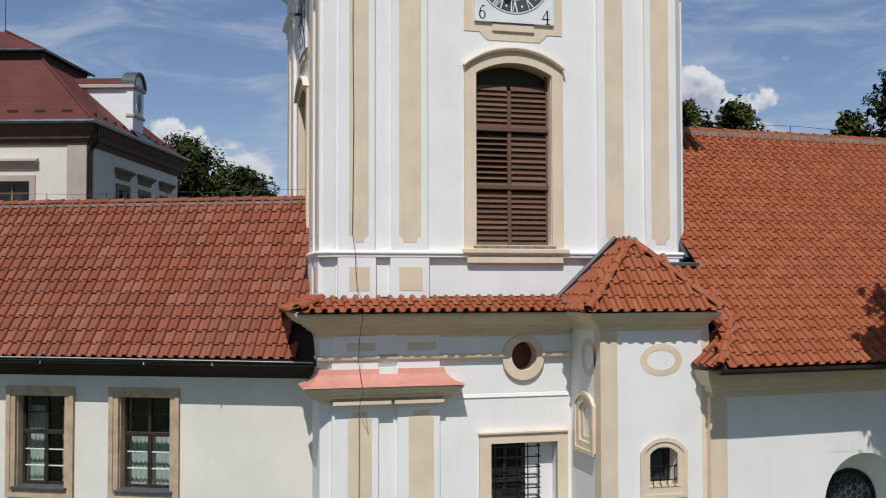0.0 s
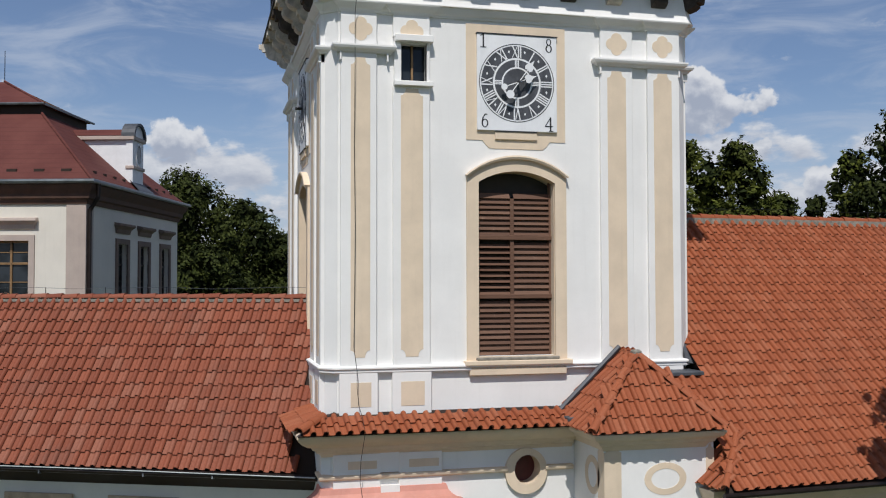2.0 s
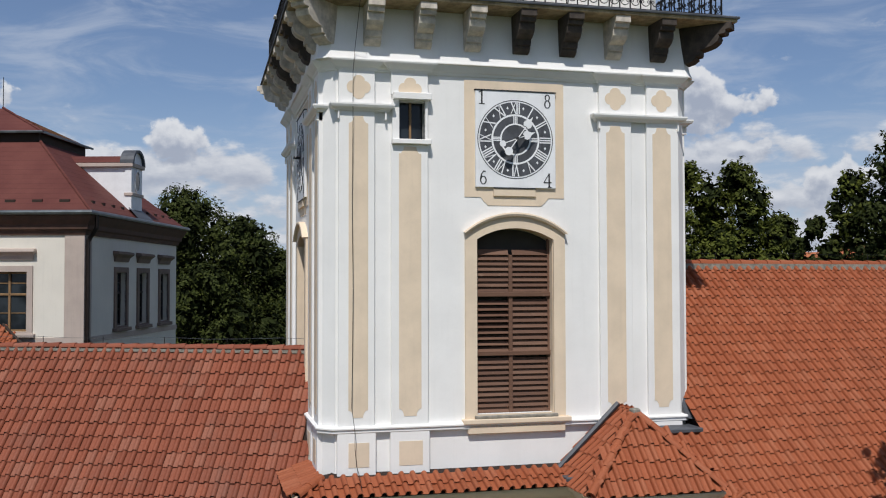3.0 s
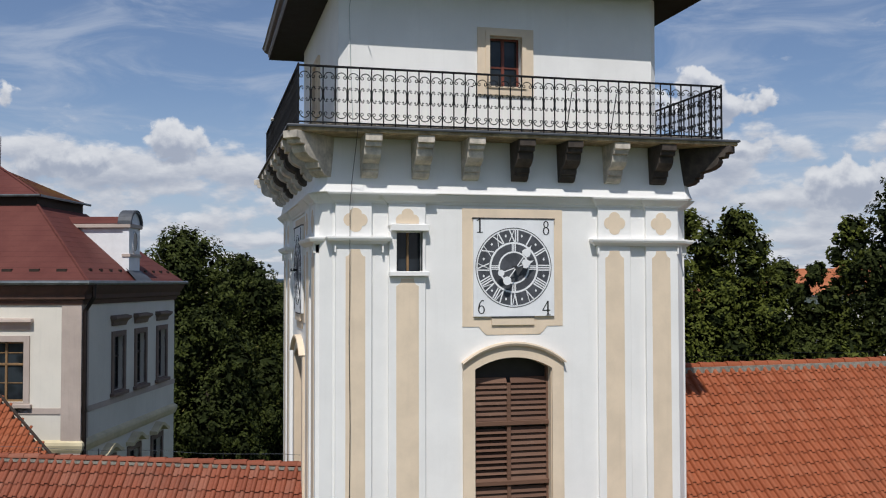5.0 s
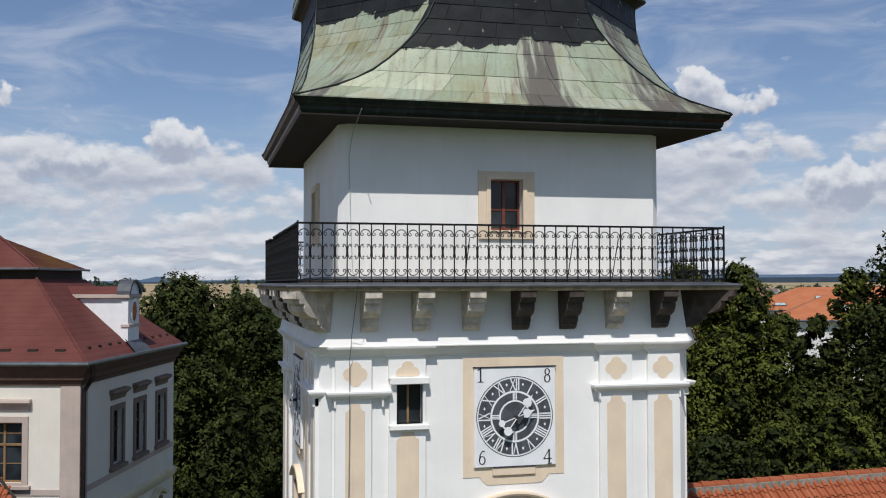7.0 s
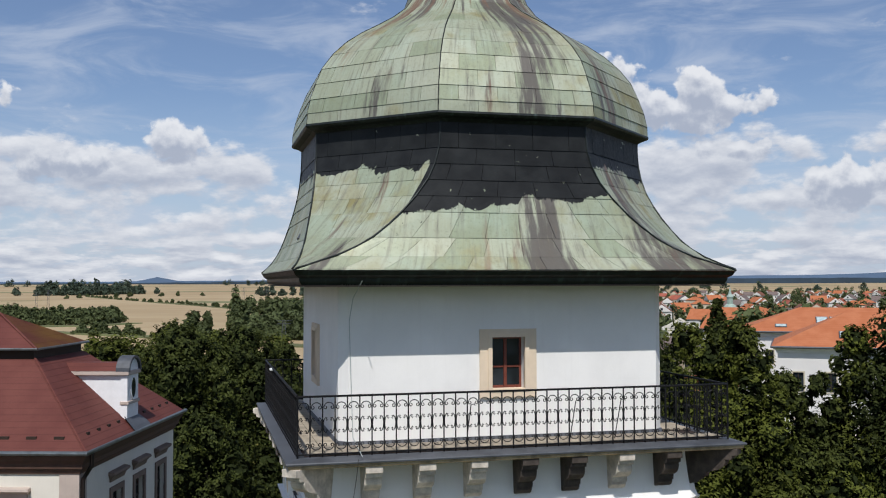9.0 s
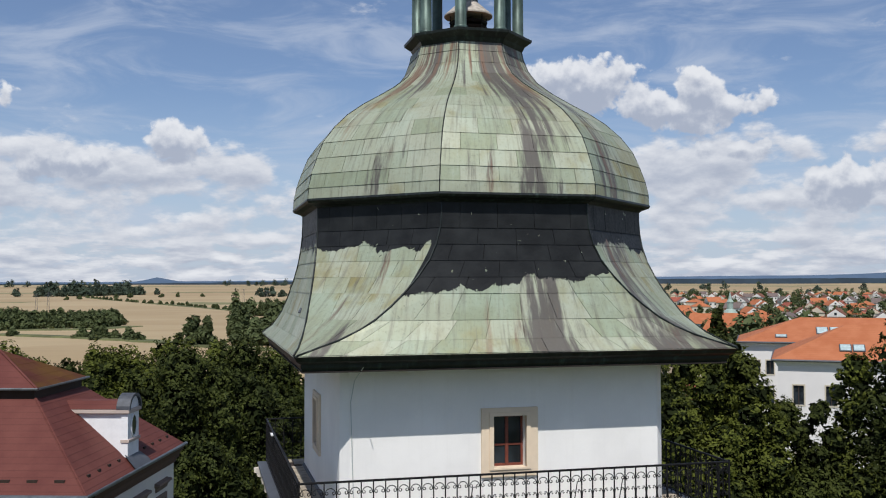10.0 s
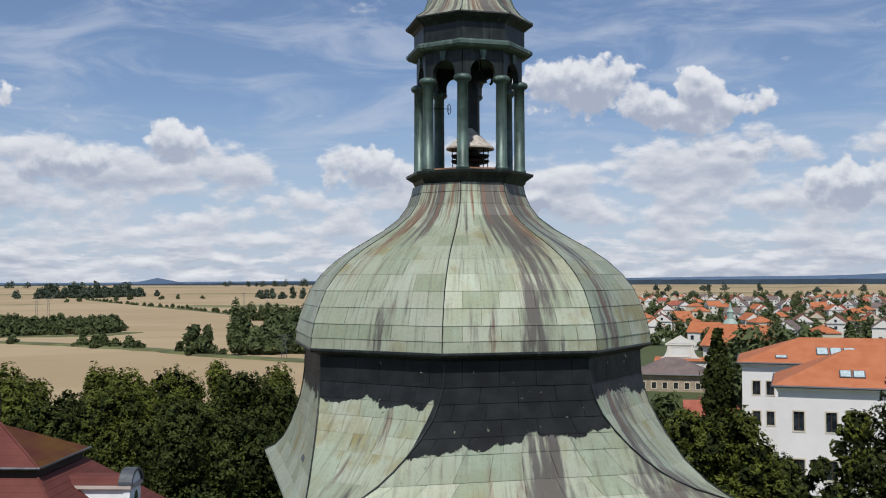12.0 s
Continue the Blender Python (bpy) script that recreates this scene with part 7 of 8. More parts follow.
# dormer on the side slope
dm = thing_part("dormer", palace, "white dormer with an oval window and curved lead gable")
y0, y1 = 4.55, 5.75
gable = [(y0, 13.95), (y1, 13.95), (y1, 15.75)] + [((y0 + y1) / 2 + 0.60 * math.cos(t), 15.75 + 0.52 * math.sin(t)) for t in (math.pi * i / 12 for i in range(1, 12))] + [(y0, 15.75)]
part("dormer_front", slab(bmesh.new(), gable, 0.02, 0.28), WHITEPAINT, dm, "white plastered dormer front", m=SIDE)
part("dormer_cheek", slab(bmesh.new(), [(0.22, 13.98), (0.22, 15.62), (2.1, 15.62)], y0 + 0.05, y1 - 0.05), WHITEPAINT, dm, "white dormer cheeks", m=PM @ Matrix(((-1, 0, 0, 0), (0, 1, 0, 0), (0, 0, 1, 0), (0, 0, 0, 1))))
part("dormer_band", soft_box(y0 - 0.04, y1 + 0.04, -0.04, 0.3, 14.5, 14.62, 0.01), PALACETRIM, dm, m=SIDE)
part("dormer_cornice", soft_box(y0 - 0.10, y1 + 0.10, -0.06, 2.3, 15.62, 15.78, 0.02), PALACETRIM, dm, m=SIDE)
part("dormer_roof", hexa(bmesh.new(), [(y0 - 0.1, 0.3, 15.79), (y1 + 0.1, 0.3, 15.79), (y1 + 0.1, 2.6, 15.79), (y0 - 0.1, 2.6, 15.79), (y0 + 0.3, 0.3, 16.08), (y1 - 0.3, 0.3, 16.08), (y1 - 0.3, 2.7, 16.08), (y0 + 0.3, 2.7, 16.08)]), PALROOF, dm, "maroon dormer roof", m=SIDE)
cap = [((y0 + y1) / 2 + 0.70 * math.cos(t), 15.75 + 0.60 * math.sin(t)) for t in (math.pi * i / 12 for i in range(13))]
inn = [((y0 + y1) / 2 + 0.58 * math.cos(t), 15.75 + 0.50 * math.sin(t)) for t in (math.pi * i / 12 for i in range(13))]
bm = bmesh.new()
loft(bm, [[(a[0], -0.08, a[1]), (b[0], -0.08, b[1]), (b[0], 0.45, b[1]), (a[0], 0.45, a[1])] for a, b in zip(cap, inn)])
part("dormer_cap", bm, LEAD, dm, "curved grey lead gable capping", m=SIDE)
part("oval_frame", ring(bmesh.new(), oval((y0 + y1) / 2, 15.1, 0.30, 0.46, 28), oval((y0 + y1) / 2, 15.1, 0.24, 0.39, 28), -0.02, 0.1), WHITEPAINT, dm, m=SIDE)
part("oval_pane", slab(bmesh.new(), oval((y0 + y1) / 2, 15.1, 0.25, 0.40, 28), -0.004, 0.05), GLASS, dm, m=SIDE)
part("dormer_apron", hexa(bmesh.new(), [(y0 - 0.1, -0.02, 13.93), (y1 + 0.1, -0.02, 13.93), (y1 + 0.1, 0.1, 14.05), (y0 - 0.1, 0.1, 14.05), (y0 - 0.3, -0.4, 13.56), (y1 + 0.3, -0.4, 13.56), (y1 + 0.3, -0.3, 13.68), (y0 - 0.3, -0.3, 13.68)]), LEAD, dm, "grey lead apron", m=SIDE)

# low tiled roof between the wing and the palace
low = thing("outbuilding", (-15.0, 13.5, 0), "low outbuilding with an orange clay tile roof beside the palace", "building")
LM = PM @ Matrix.Translation((0.0, 0.0, 0.0))
part("wall", box(bmesh.new(), -14.0, -1.2, -3.2, -0.1, -1, 6.9), SHADEPLASTER, low, m=LM)
bm = hexa(bmesh.new(), [(-14.0, -3.5, 6.75), (1.75, -3.5, 6.75), (-2.65, -0.3, 9.5), (-14.0, -0.3, 9.5), (-14.0, -3.5, 6.86), (1.75, -3.5, 6.86), (-2.65, -0.3, 9.62), (-14.0, -0.3, 9.62)])
part("underlay", bm, UNDER, low, m=LM)
sup = LM.to_3x3() @ Vector((0, 3.2, 2.76))
tiled(low, slope_pose(LM @ Vector((-6.6, -3.5, 6.9)), LM.to_3x3() @ Vector((1, 0, 0)), sup), 41, 13, TILE_NEW, TILE_NEW_FAR, lambda x, y: x > 2.5, keep=lambda x, y: x - 6.6 < 1.75 - 4.4 * y / sup.length, rng=random.Random(61), length=sup.length / 13)
part("verge", tube(bmesh.new(), [(1.78, -3.5, 6.95), (-2.62, -0.3, 9.72)], 0.05, 6), DARKWOOD, low, m=LM)

# ---- trees ----
def leaf_cloud(lobes, count, size, seed, inner=0.62, spray=0):
    """Small folded leaves spread through the outer shells of the lobes, in sprays of so many if given."""
    g = np.random.RandomState(seed)
    c = np.array([q for q, _ in lobes])
    r = np.array([q for _, q in lobes])
    w = r.prod(1) ** 0.75
    bunches = max(1, count // spray) if spray else count
    tries = bunches * 4
    pick = g.choice(len(lobes), tries, p=w / w.sum())
    d = g.normal(size=(tries, 3))
    d /= np.linalg.norm(d, axis=1)[:, None]
    k = inner + (1 - inner) * g.rand(tries) ** 0.6 + g.rand(tries) ** 6 * 0.16
    p = c[pick] + d * r[pick] * k[:, None]
    # leaves hidden deep inside the neighbouring boughs are left out
    depth = np.full(tries, 9.0)
    for cc, rr in zip(c, r):
        depth = np.minimum(depth, (((p - cc) / rr) ** 2).sum(1))
    keep = np.nonzero(depth > (inner * 0.92) ** 2)[0][:bunches]
    p, d, pick, bunches = p[keep], d[keep], pick[keep], len(keep)
    count = bunches
    if spray:
        # each spray is a tuft that leans out and up from its bough
        d = np.repeat(d, spray, 0)
        rr = np.repeat(r[pick].mean(1) * g.uniform(0.10, 0.22, bunches), spray)[:, None]
        off = g.normal(size=d.shape) * 0.62
        off -= d * (off * d).sum(1)[:, None] * 0.35
        p = np.repeat(p, spray, 0) + off * rr + (0, 0, 1) * np.abs(g.normal(size=(len(d), 1))) * rr * 0.3
        count = len(p)
    n = d + g.normal(size=(count, 3)) * 0.5 + (0, 0, 0.35)
    n /= np.linalg.norm(n, axis=1)[:, None]
    a = np.cross(n, g.normal(size=(count, 3)))
    a /= np.linalg.norm(a, axis=1)[:, None]
    b = np.cross(n, a)
    s = (size * g.uniform(0.6, 1.35, count))[:, None]
    v = np.stack([p - a * s, p + b * s * 0.5 + n * s * 0.18, p + a * s, p - b * s * 0.5 + n * s * 0.18], 1).reshape(-1, 3)
    i = np.arange(count)[:, None] * 4
    f = np.concatenate([i + (0, 1, 2), i + (0, 2, 3)], 1).reshape(-1, 3)
    return v, f


def leaf_mesh(name, clouds, mat, hearts=()):
    """One mesh from several leaf clouds, and the hearts of the boughs behind them, coloured dark as if in shade."""
    vs, fs, n = [], [], 0
    for v, f in list(clouds) + list(hearts):
        vs.append(v)
        fs.append(f + n)
        n += len(v)
    v, f = np.concatenate(vs), np.concatenate(fs)
    me = bpy.data.meshes.new(name)
    me.vertices.add(len(v))
    me.vertices.foreach_set("co", v.astype(np.float32).ravel())
    me.loops.add(f.size)
    me.loops.foreach_set("vertex_index", f.astype(np.int32).ravel())
    me.polygons.add(len(f))
    me.polygons.foreach_set("loop_start", np.arange(0, f.size, 3, dtype=np.int32))
    me.update(calc_edges=True)
    me.materials.append(mat)
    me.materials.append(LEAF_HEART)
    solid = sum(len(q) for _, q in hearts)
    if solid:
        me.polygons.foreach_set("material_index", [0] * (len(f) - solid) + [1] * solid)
    return me


def crown_lobes(rng, h, r, n, low=0.2, peaked=0.0):
    """Boughs that make an uneven, full crown of height h and radius r; peaked draws its top in."""
    base = h * low
    out = [((0, 0, base + (h - base) * 0.42), (r * 0.62, r * 0.62, (h - base) * 0.40))]
    for i in range(n):
        t = (i + rng.random()) / n
        wide = r * (0.72 + 0.28 * math.sin(min(1.0, t / 0.35) * math.pi / 2)) * max(0.0, 1 - t ** (2.6 - peaked)) ** 0.62
        a = i * 2.4 + rng.uniform(-0.7, 0.7)
        s = r * rng.uniform(0.24, 0.40) * (1.1 - 0.45 * t)
        d = max(0.0, wide - s * 0.7) * rng.uniform(0.72, 1.05)
        z = min(base + (h - base) * t, h - s * 1.25)
        out.append(((d * math.cos(a), d * math.sin(a), z), (s, s, s * rng.uniform(0.85, 1.25))))
    return out


def tree(x, y, z, h, r, mat, label, seed, leaves=9000, size=0.16, n=26, low=0.2, peaked=0.0, category="tree", group=""):
    rng = random.Random(seed)
    t = thing("tree", (x, y, z), label, category, group)
    lobes = crown_lobes(rng, h, r, n, low, peaked)
    bm = bmesh.new()
    lean = Vector((rng.uniform(-.03, .03), rng.uniform(-.03, .03), 1))
    tube(bm, [Vector((x, y, z - 0.5)) + lean * (h * k) for k in (0, 0.06, 0.2, 0.4, 0.6, 0.8)], [h * 0.028, h * 0.021, h * 0.018, h * 0.014, h * 0.009, h * 0.003], 8)
    for (cx, cy, cz), _ in lobes[1:10]:
        k = max(0.15, cz / h - 0.25)
        tube(bm, [Vector((x, y, z)) + lean * (h * k), Vector((x + cx * 0.5, y + cy * 0.5, z + h * k + (cz - h * k) * 0.4)), Vector((x + cx, y + cy, z + cz))], [h * 0.009, h * 0.006, h * 0.002], 5)
    part("trunk", bm, BARK, t, "grey-brown trunk and limbs")
    # inner leaves take the darker colour, a painted shade behind the outer sprays
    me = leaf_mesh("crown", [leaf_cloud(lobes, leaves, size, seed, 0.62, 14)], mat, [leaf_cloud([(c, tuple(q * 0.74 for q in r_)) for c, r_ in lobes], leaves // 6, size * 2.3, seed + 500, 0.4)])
    ob = new("crown", me)
    ob.parent = t
    return t


STATION = Vector((-5.65, -20.65, 0))


def afar(bearing, dist, z=0.0):
    """A place by its bearing from north, clockwise in degrees, and distance from the forecourt."""
    a = radians(bearing)
    return (STATION.x + dist * math.sin(a), STATION.y + dist * math.cos(a), z)


LIME, DARK = "broad leafy green tree with a dense uneven crown", "dark green dense broadleaf tree"
# bearing, distance, foot, height, radius, material, leaves
NEAR = [
    (-0.8, 60, 0, 17.0, 5.8, LEAF_DARK, 62000), (2.4, 62, 0, 15.6, 5.0, LEAF_DARK, 50000), (4.6, 63, 0, 13.6, 4.0, LEAF_DARK, 30000), (0.6, 54, 0, 12.4, 4.2, LEAF_DARK, 30000), (6.6, 70, 0, 12.2, 4.2, LEAF_DARK, 14000),
    (-4.6, 88, 0, 14.6, 5.2, LEAF_LIME, 30000), (-8.4, 92, 0, 13.6, 5.2, LEAF_DARK, 24000), (-1.4, 96, 0, 15.6, 6.0, LEAF_LIME, 40000),
    (2.4, 96, 0, 15.4, 5.2, LEAF_DARK, 30000), (4.8, 98, 0, 13.6, 4.4, LEAF_DARK, 20000), (-11.4, 92, 0, 12.0, 5.0, LEAF_LIME, 16000), (-6.9, 96, 0, 13.8, 4.6, LEAF_DARK, 18000), (-6.2, 80, 0, 11.6, 4.4, LEAF_LIME, 22000),
    (28.0, 50, 0, 17.4, 4.0, LEAF_LIME, 46000), (30.9, 51, 0, 17.3, 3.5, LEAF_LIME, 46000), (33.3, 53, 0, 14.8, 3.0, LEAF_DARK, 32000),
    (35.0, 54, 0, 14.6, 2.7, LEAF_DARK, 30000), (37.0, 55, 0, 17.0, 3.1, LEAF_LIME, 36000), (39.6, 54, 0, 19.4, 3.8, LEAF_DARK, 38000),
    (36.2, 46, 0, 11.0, 3.0, LEAF_LIME, 24000), (26.2, 60, 0, 16.4, 4.2, LEAF_DARK, 18000), (29.6, 60, 0, 15.4, 3.8, LEAF_DARK, 18000), (43.0, 58, 0, 16.0, 4.0, LEAF_DARK, 10000),
    (33.0, 44, 0, 10.4, 3.0, LEAF_LIME, 22000), (29.6, 42, 0, 10.2, 3.0, LEAF_DARK, 20000), (22.0, 80, 0, 11.5, 5.0, LEAF_DARK, 6000), (14.0, 82, 0, 12, 5.5, LEAF_DARK, 6000),
]
for i, (b, d, z, h, r, mat, n) in enumerate(NEAR):
    x, y, _ = afar(b, d)
    tree(x, y, z, h, r, mat, LIME if mat is LEAF_LIME else DARK, 100 + i, int(n * 0.80), 0.064 + d * 0.0008, n=36, low=0.08, peaked=0.25, group="trees round the chateau")
tree(6.5, -8.5, 0, 14.6, 1.7, LEAF_LIME, "tall leafy tree standing before the church nave", 179, 5000, 0.12, 20, 0.45)
x, y, _ = afar(29.8, 150)
tree(x, y, 0, 17.0, 3.4, LEAF_DARK, "tall dark conifer standing before the town", 180, 9000, 0.22, 34, 0.1, 1.6)

# ---- ground ----
def ground_height(x, y):
    d = math.hypot(x - STATION.x, y - STATION.y)
    far = max(0.0, (d - 1500) / 3300)
    roll = 2.0 * noise.noise((x * 0.004, y * 0.004, 0.3)) * min(1, d / 300)
    return -0.3 + 16.0 * far ** 1.5 + roll


bm = bmesh.new()
rings = [0, 15, 40, 80, 120, 170, 230, 300, 380, 470, 580, 700, 850, 1050, 1300, 1600, 2000, 2500, 3100, 3800, 4750]
prev = None
for r in rings:
    n = 96
    if r == 0:
        prev = [bm.verts.new((STATION.x, STATION.y, -0.3))] * n
        continue
    row = []
    for i in range(n):
        a = 2 * math.pi * i / n
        x, y = STATION.x + r * math.sin(a), STATION.y + r * math.cos(a)
        row.append(bm.verts.new((x, y, ground_height(x, y))))
    for i in range(n):
        j = (i + 1) % n
        q = [prev[i], row[i], row[j], prev[j]]
        bm.faces.new(q if prev[i] is not prev[j] else [prev[i], row[i], row[j]])
    prev = row
ground = single("ground", bm, TERRAIN, "stubble fields and summer grass reaching the horizon", "ground", kind="structure", smooth=True)

# far hills and woods on the skyline, the haze painted into their colours
def skyline(name, dist, height, mat, label, seed, span=(-60, 90), n=260, rough=1.0):
    rng = random.Random(seed)
    bm = bmesh.new()
    lo, hi, top = [], [], []
    for i in range(n + 1):
        b = span[0] + (span[1] - span[0]) * i / n
        hgt = height(b) + rough * (noise.noise((b * 0.9, seed, 0)) + 0.6 * noise.noise((b * 3.1, seed, 1)) + 0.35 * rng.uniform(-1, 1))
        lo.append(bm.verts.new(afar(b, dist, -20)))
        hi.append(bm.verts.new(afar(b, dist, hgt)))
        top.append(bm.verts.new(afar(b, dist + 60, hgt - 4)))
    for i in range(n):
        bm.faces.new((lo[i], lo[i + 1], hi[i + 1], hi[i]))
        bm.faces.new((hi[i], hi[i + 1], top[i + 1], top[i]))
    return single(name, bm, mat, label, "hills", kind="structure")


def bell(b, c, w):
    return math.exp(-((b - c) / w) ** 2)


skyline("backdrop_hills", 4880, lambda b: 24 + 21 * bell(b, -2.3, 0.7) + 24 * bell(b, 42.5, 4.5) + 26 / (1 + math.exp(-(b - 22) / 3)) + 8 * bell(b, 8, 9), HILLS, "wooded hills on the horizon, coloured a hazy blue", 3, rough=1.2)
skyline("backdrop_woods", 4300, lambda b: 18 + 16 / (1 + math.exp(-(b - 14) / 4)) + 6 * bell(b, 6, 6), FARWOOD, "dark woods along the horizon, tinted blue for haze", 9, rough=2.5)


# hedges, copses and scattered trees too many to count
def clump_stuff(name, spots, mat, label, seed, per=60, leaf=0.3):
    """Leafy clumps of the given (x, y, width, height), joined into one object."""
    rng = random.Random(seed)
    clouds, hearts = [], []
    for n, (x, y, w, h) in enumerate(spots):
        z = ground_height(x, y) - 0.3
        lobes = []
        for i in range(6):
            t = i / 5
            s = w * rng.uniform(0.20, 0.30) * (1.15 - 0.5 * t)
            a, d = rng.uniform(0, 6.283), w * rng.uniform(0.10, 0.27) * (1 - t * t)
            lobes.append(((x + d * math.cos(a), y + d * math.sin(a), z + h * (0.22 + 0.60 * t)), (s, s, h * rng.uniform(0.16, 0.24))))
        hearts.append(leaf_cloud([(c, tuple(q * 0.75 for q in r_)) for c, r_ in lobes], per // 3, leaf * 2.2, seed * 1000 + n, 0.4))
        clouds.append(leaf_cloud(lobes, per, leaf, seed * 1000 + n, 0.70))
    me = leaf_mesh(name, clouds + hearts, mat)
    return tagged(new(name, me), label, "trees", kind="stuff")


rng = random.Random(77)


def along(points, step, w, h, jitter=4.0):
    """Spots along a line of (bearing, distance) points."""
    out = []
    for (b0, d0), (b1, d1) in zip(points, points[1:]):
        p, q = Vector(afar(b0, d0)), Vector(afar(b1, d1))
        n = max(1, int((q - p).length / step))
        for i in range(n):
            c = p.lerp(q, i / n)
            out.append((c.x + rng.uniform(-jitter, jitter), c.y + rng.uniform(-jitter, jitter), w * rng.uniform(0.7, 1.3), h * rng.uniform(0.6, 1.3)))
    return out


def patch(b0, b1, d0, d1, n, w, h):
    out = []
    for _ in range(n):
        x, y, _z = afar(rng.uniform(b0, b1), rng.uniform(d0, d1))
        out.append((x, y, w * rng.uniform(.7, 1.3), h * rng.uniform(.7, 1.3)))
    return out


def verge(name, points, w, label):
    """A strip of rough grass laid over the ground along a line of (bearing, distance) points."""
    bm = bmesh.new()
    prev = None
    for (b0, d0), (b1, d1) in zip(points, points[1:]):
        p, q = Vector(afar(b0, d0)), Vector(afar(b1, d1))
        side = (q - p).normalized().cross(Vector((0, 0, 1))) * (w / 2)
        n = max(2, int((q - p).length / 8))
        for i in range(n + (1 if (b1, d1) == points[-1] else 0)):
            c = p.lerp(q, i / n)
            k = rng.uniform(0.75, 1.25)
            row = [bm.verts.new((e.x, e.y, ground_height(c.x, c.y) + z)) for e, z in ((c - side * k, -0.6), (c - side * k * 0.8, 0.45), (c + side * k * 0.8, 0.45), (c + side * k, -0.6))]
            if prev:
                for j in range(3):
                    bm.faces.new((prev[j], prev[j + 1], row[j + 1], row[j]))
            prev = row
    return single(name, bm, VERGE, label, "verge", kind="structure")


VERGE = simple("rough_green_field_verge", (0.115, 0.125, 0.05), 0.95, vary=0.4, scale=0.08, fine=0.9, relief=0.3)
verge("verge_near", [(-13.5, 432), (-10.4, 418), (-6.2, 378), (-2.0, 344), (1.6, 312), (7.5, 285)], 9, "rough grass verge between two stubble fields")
verge("verge_far", [(-6.0, 1450), (-3.5, 1120), (0.2, 860), (2.2, 720), (3.6, 640)], 9, "grass balk with bushes between far fields")
verge("verge_wood", [(-13.5, 486), (-9.5, 462), (-5.6, 452), (-3.6, 482)], 10, "green edge below a scrubby wood")
# bushes and woods in the fields
spots = along([(-13, 426), (-8.5, 398)], 13, 4.5, 3.2, 3) + along([(-6.4, 382), (-3.3, 352)], 5, 6, 4.5, 3) + along([(-3.3, 352), (3.4, 306)], 16, 4, 3, 3)
spots += patch(-13, -4.2, 468, 560, 150, 10, 6.5) + patch(-13, -9.0, 462, 500, 50, 11, 8)
spots += patch(-0.6, -0.1, 322, 330, 3, 6, 9) + patch(0.25, 0.5, 322, 328, 2, 6, 8.5) + patch(1.9, 2.9, 330, 350, 6, 8, 15) + patch(2.0, 8, 318, 345, 50, 9, 7.5) + patch(4.2, 8, 345, 560, 150, 15, 10)
spots += along([(-6.0, 1450), (-3.5, 1120), (0.2, 860), (2.2, 720), (3.6, 640)], 17, 5, 3.6, 3) + patch(2.2, 4.4, 610, 660, 14, 12, 9)
spots += along([(-7.0, 1300), (-4.0, 1420), (0.5, 1500), (4.0, 1500)], 46, 11, 8, 14) + [(*afar(-7.4, 640)[:2], 8, 6)]
clump_stuff("hedges", spots, LEAF_WOOD, "hedgerows and scrubby copses between the stubble fields", 5, 300, 0.66)
spots = along([(-8.8, 1540), (-6.4, 1580), (-4.6, 1660), (-2.6, 1740)], 4, 17, 15, 26) + along([(-8.2, 1740), (-6.2, 1780), (-4.0, 1820)], 5, 19, 20, 24) + along([(3.2, 1450), (8, 1400)], 15, 17, 17, 8)
spots += along([(-13, 3400), (-8, 3300)], 40, 30, 20, 60) + along([(2, 3700), (10, 3600)], 22, 34, 24, 60) + along([(14, 1560), (56, 1500)], 34, 17, 12, 70) + along([(14, 2500), (56, 2400)], 70, 26, 16, 150)
# the haze over these woods lies in their leaf colour
clump_stuff("far_woods", spots, LEAF_FAR, "dark far woods beyond the fields, tinted for haze", 6, 120, 1.7)
spots = patch(22, 50, 300, 420, 60, 8, 7.5) + patch(20, 50, 420, 1100, 400, 11, 8.5) + patch(18, 52, 1100, 1500, 90, 15, 12) + patch(30.2, 35.5, 190, 250, 26, 11, 12) + patch(25.6, 27.6, 150, 175, 5, 6, 5)
clump_stuff("garden_trees", spots, LEAF_WOOD, "garden trees among the houses of the town", 7, 260, 0.60)
# the wood between the palace park and the fields
spots = patch(-14, 9, 102, 150, 46, 12, 10.5)
clump_stuff("park_trees", spots, LEAF_LIME, "rounded treetops at the edge of the park", 8, 2600, 0.27)


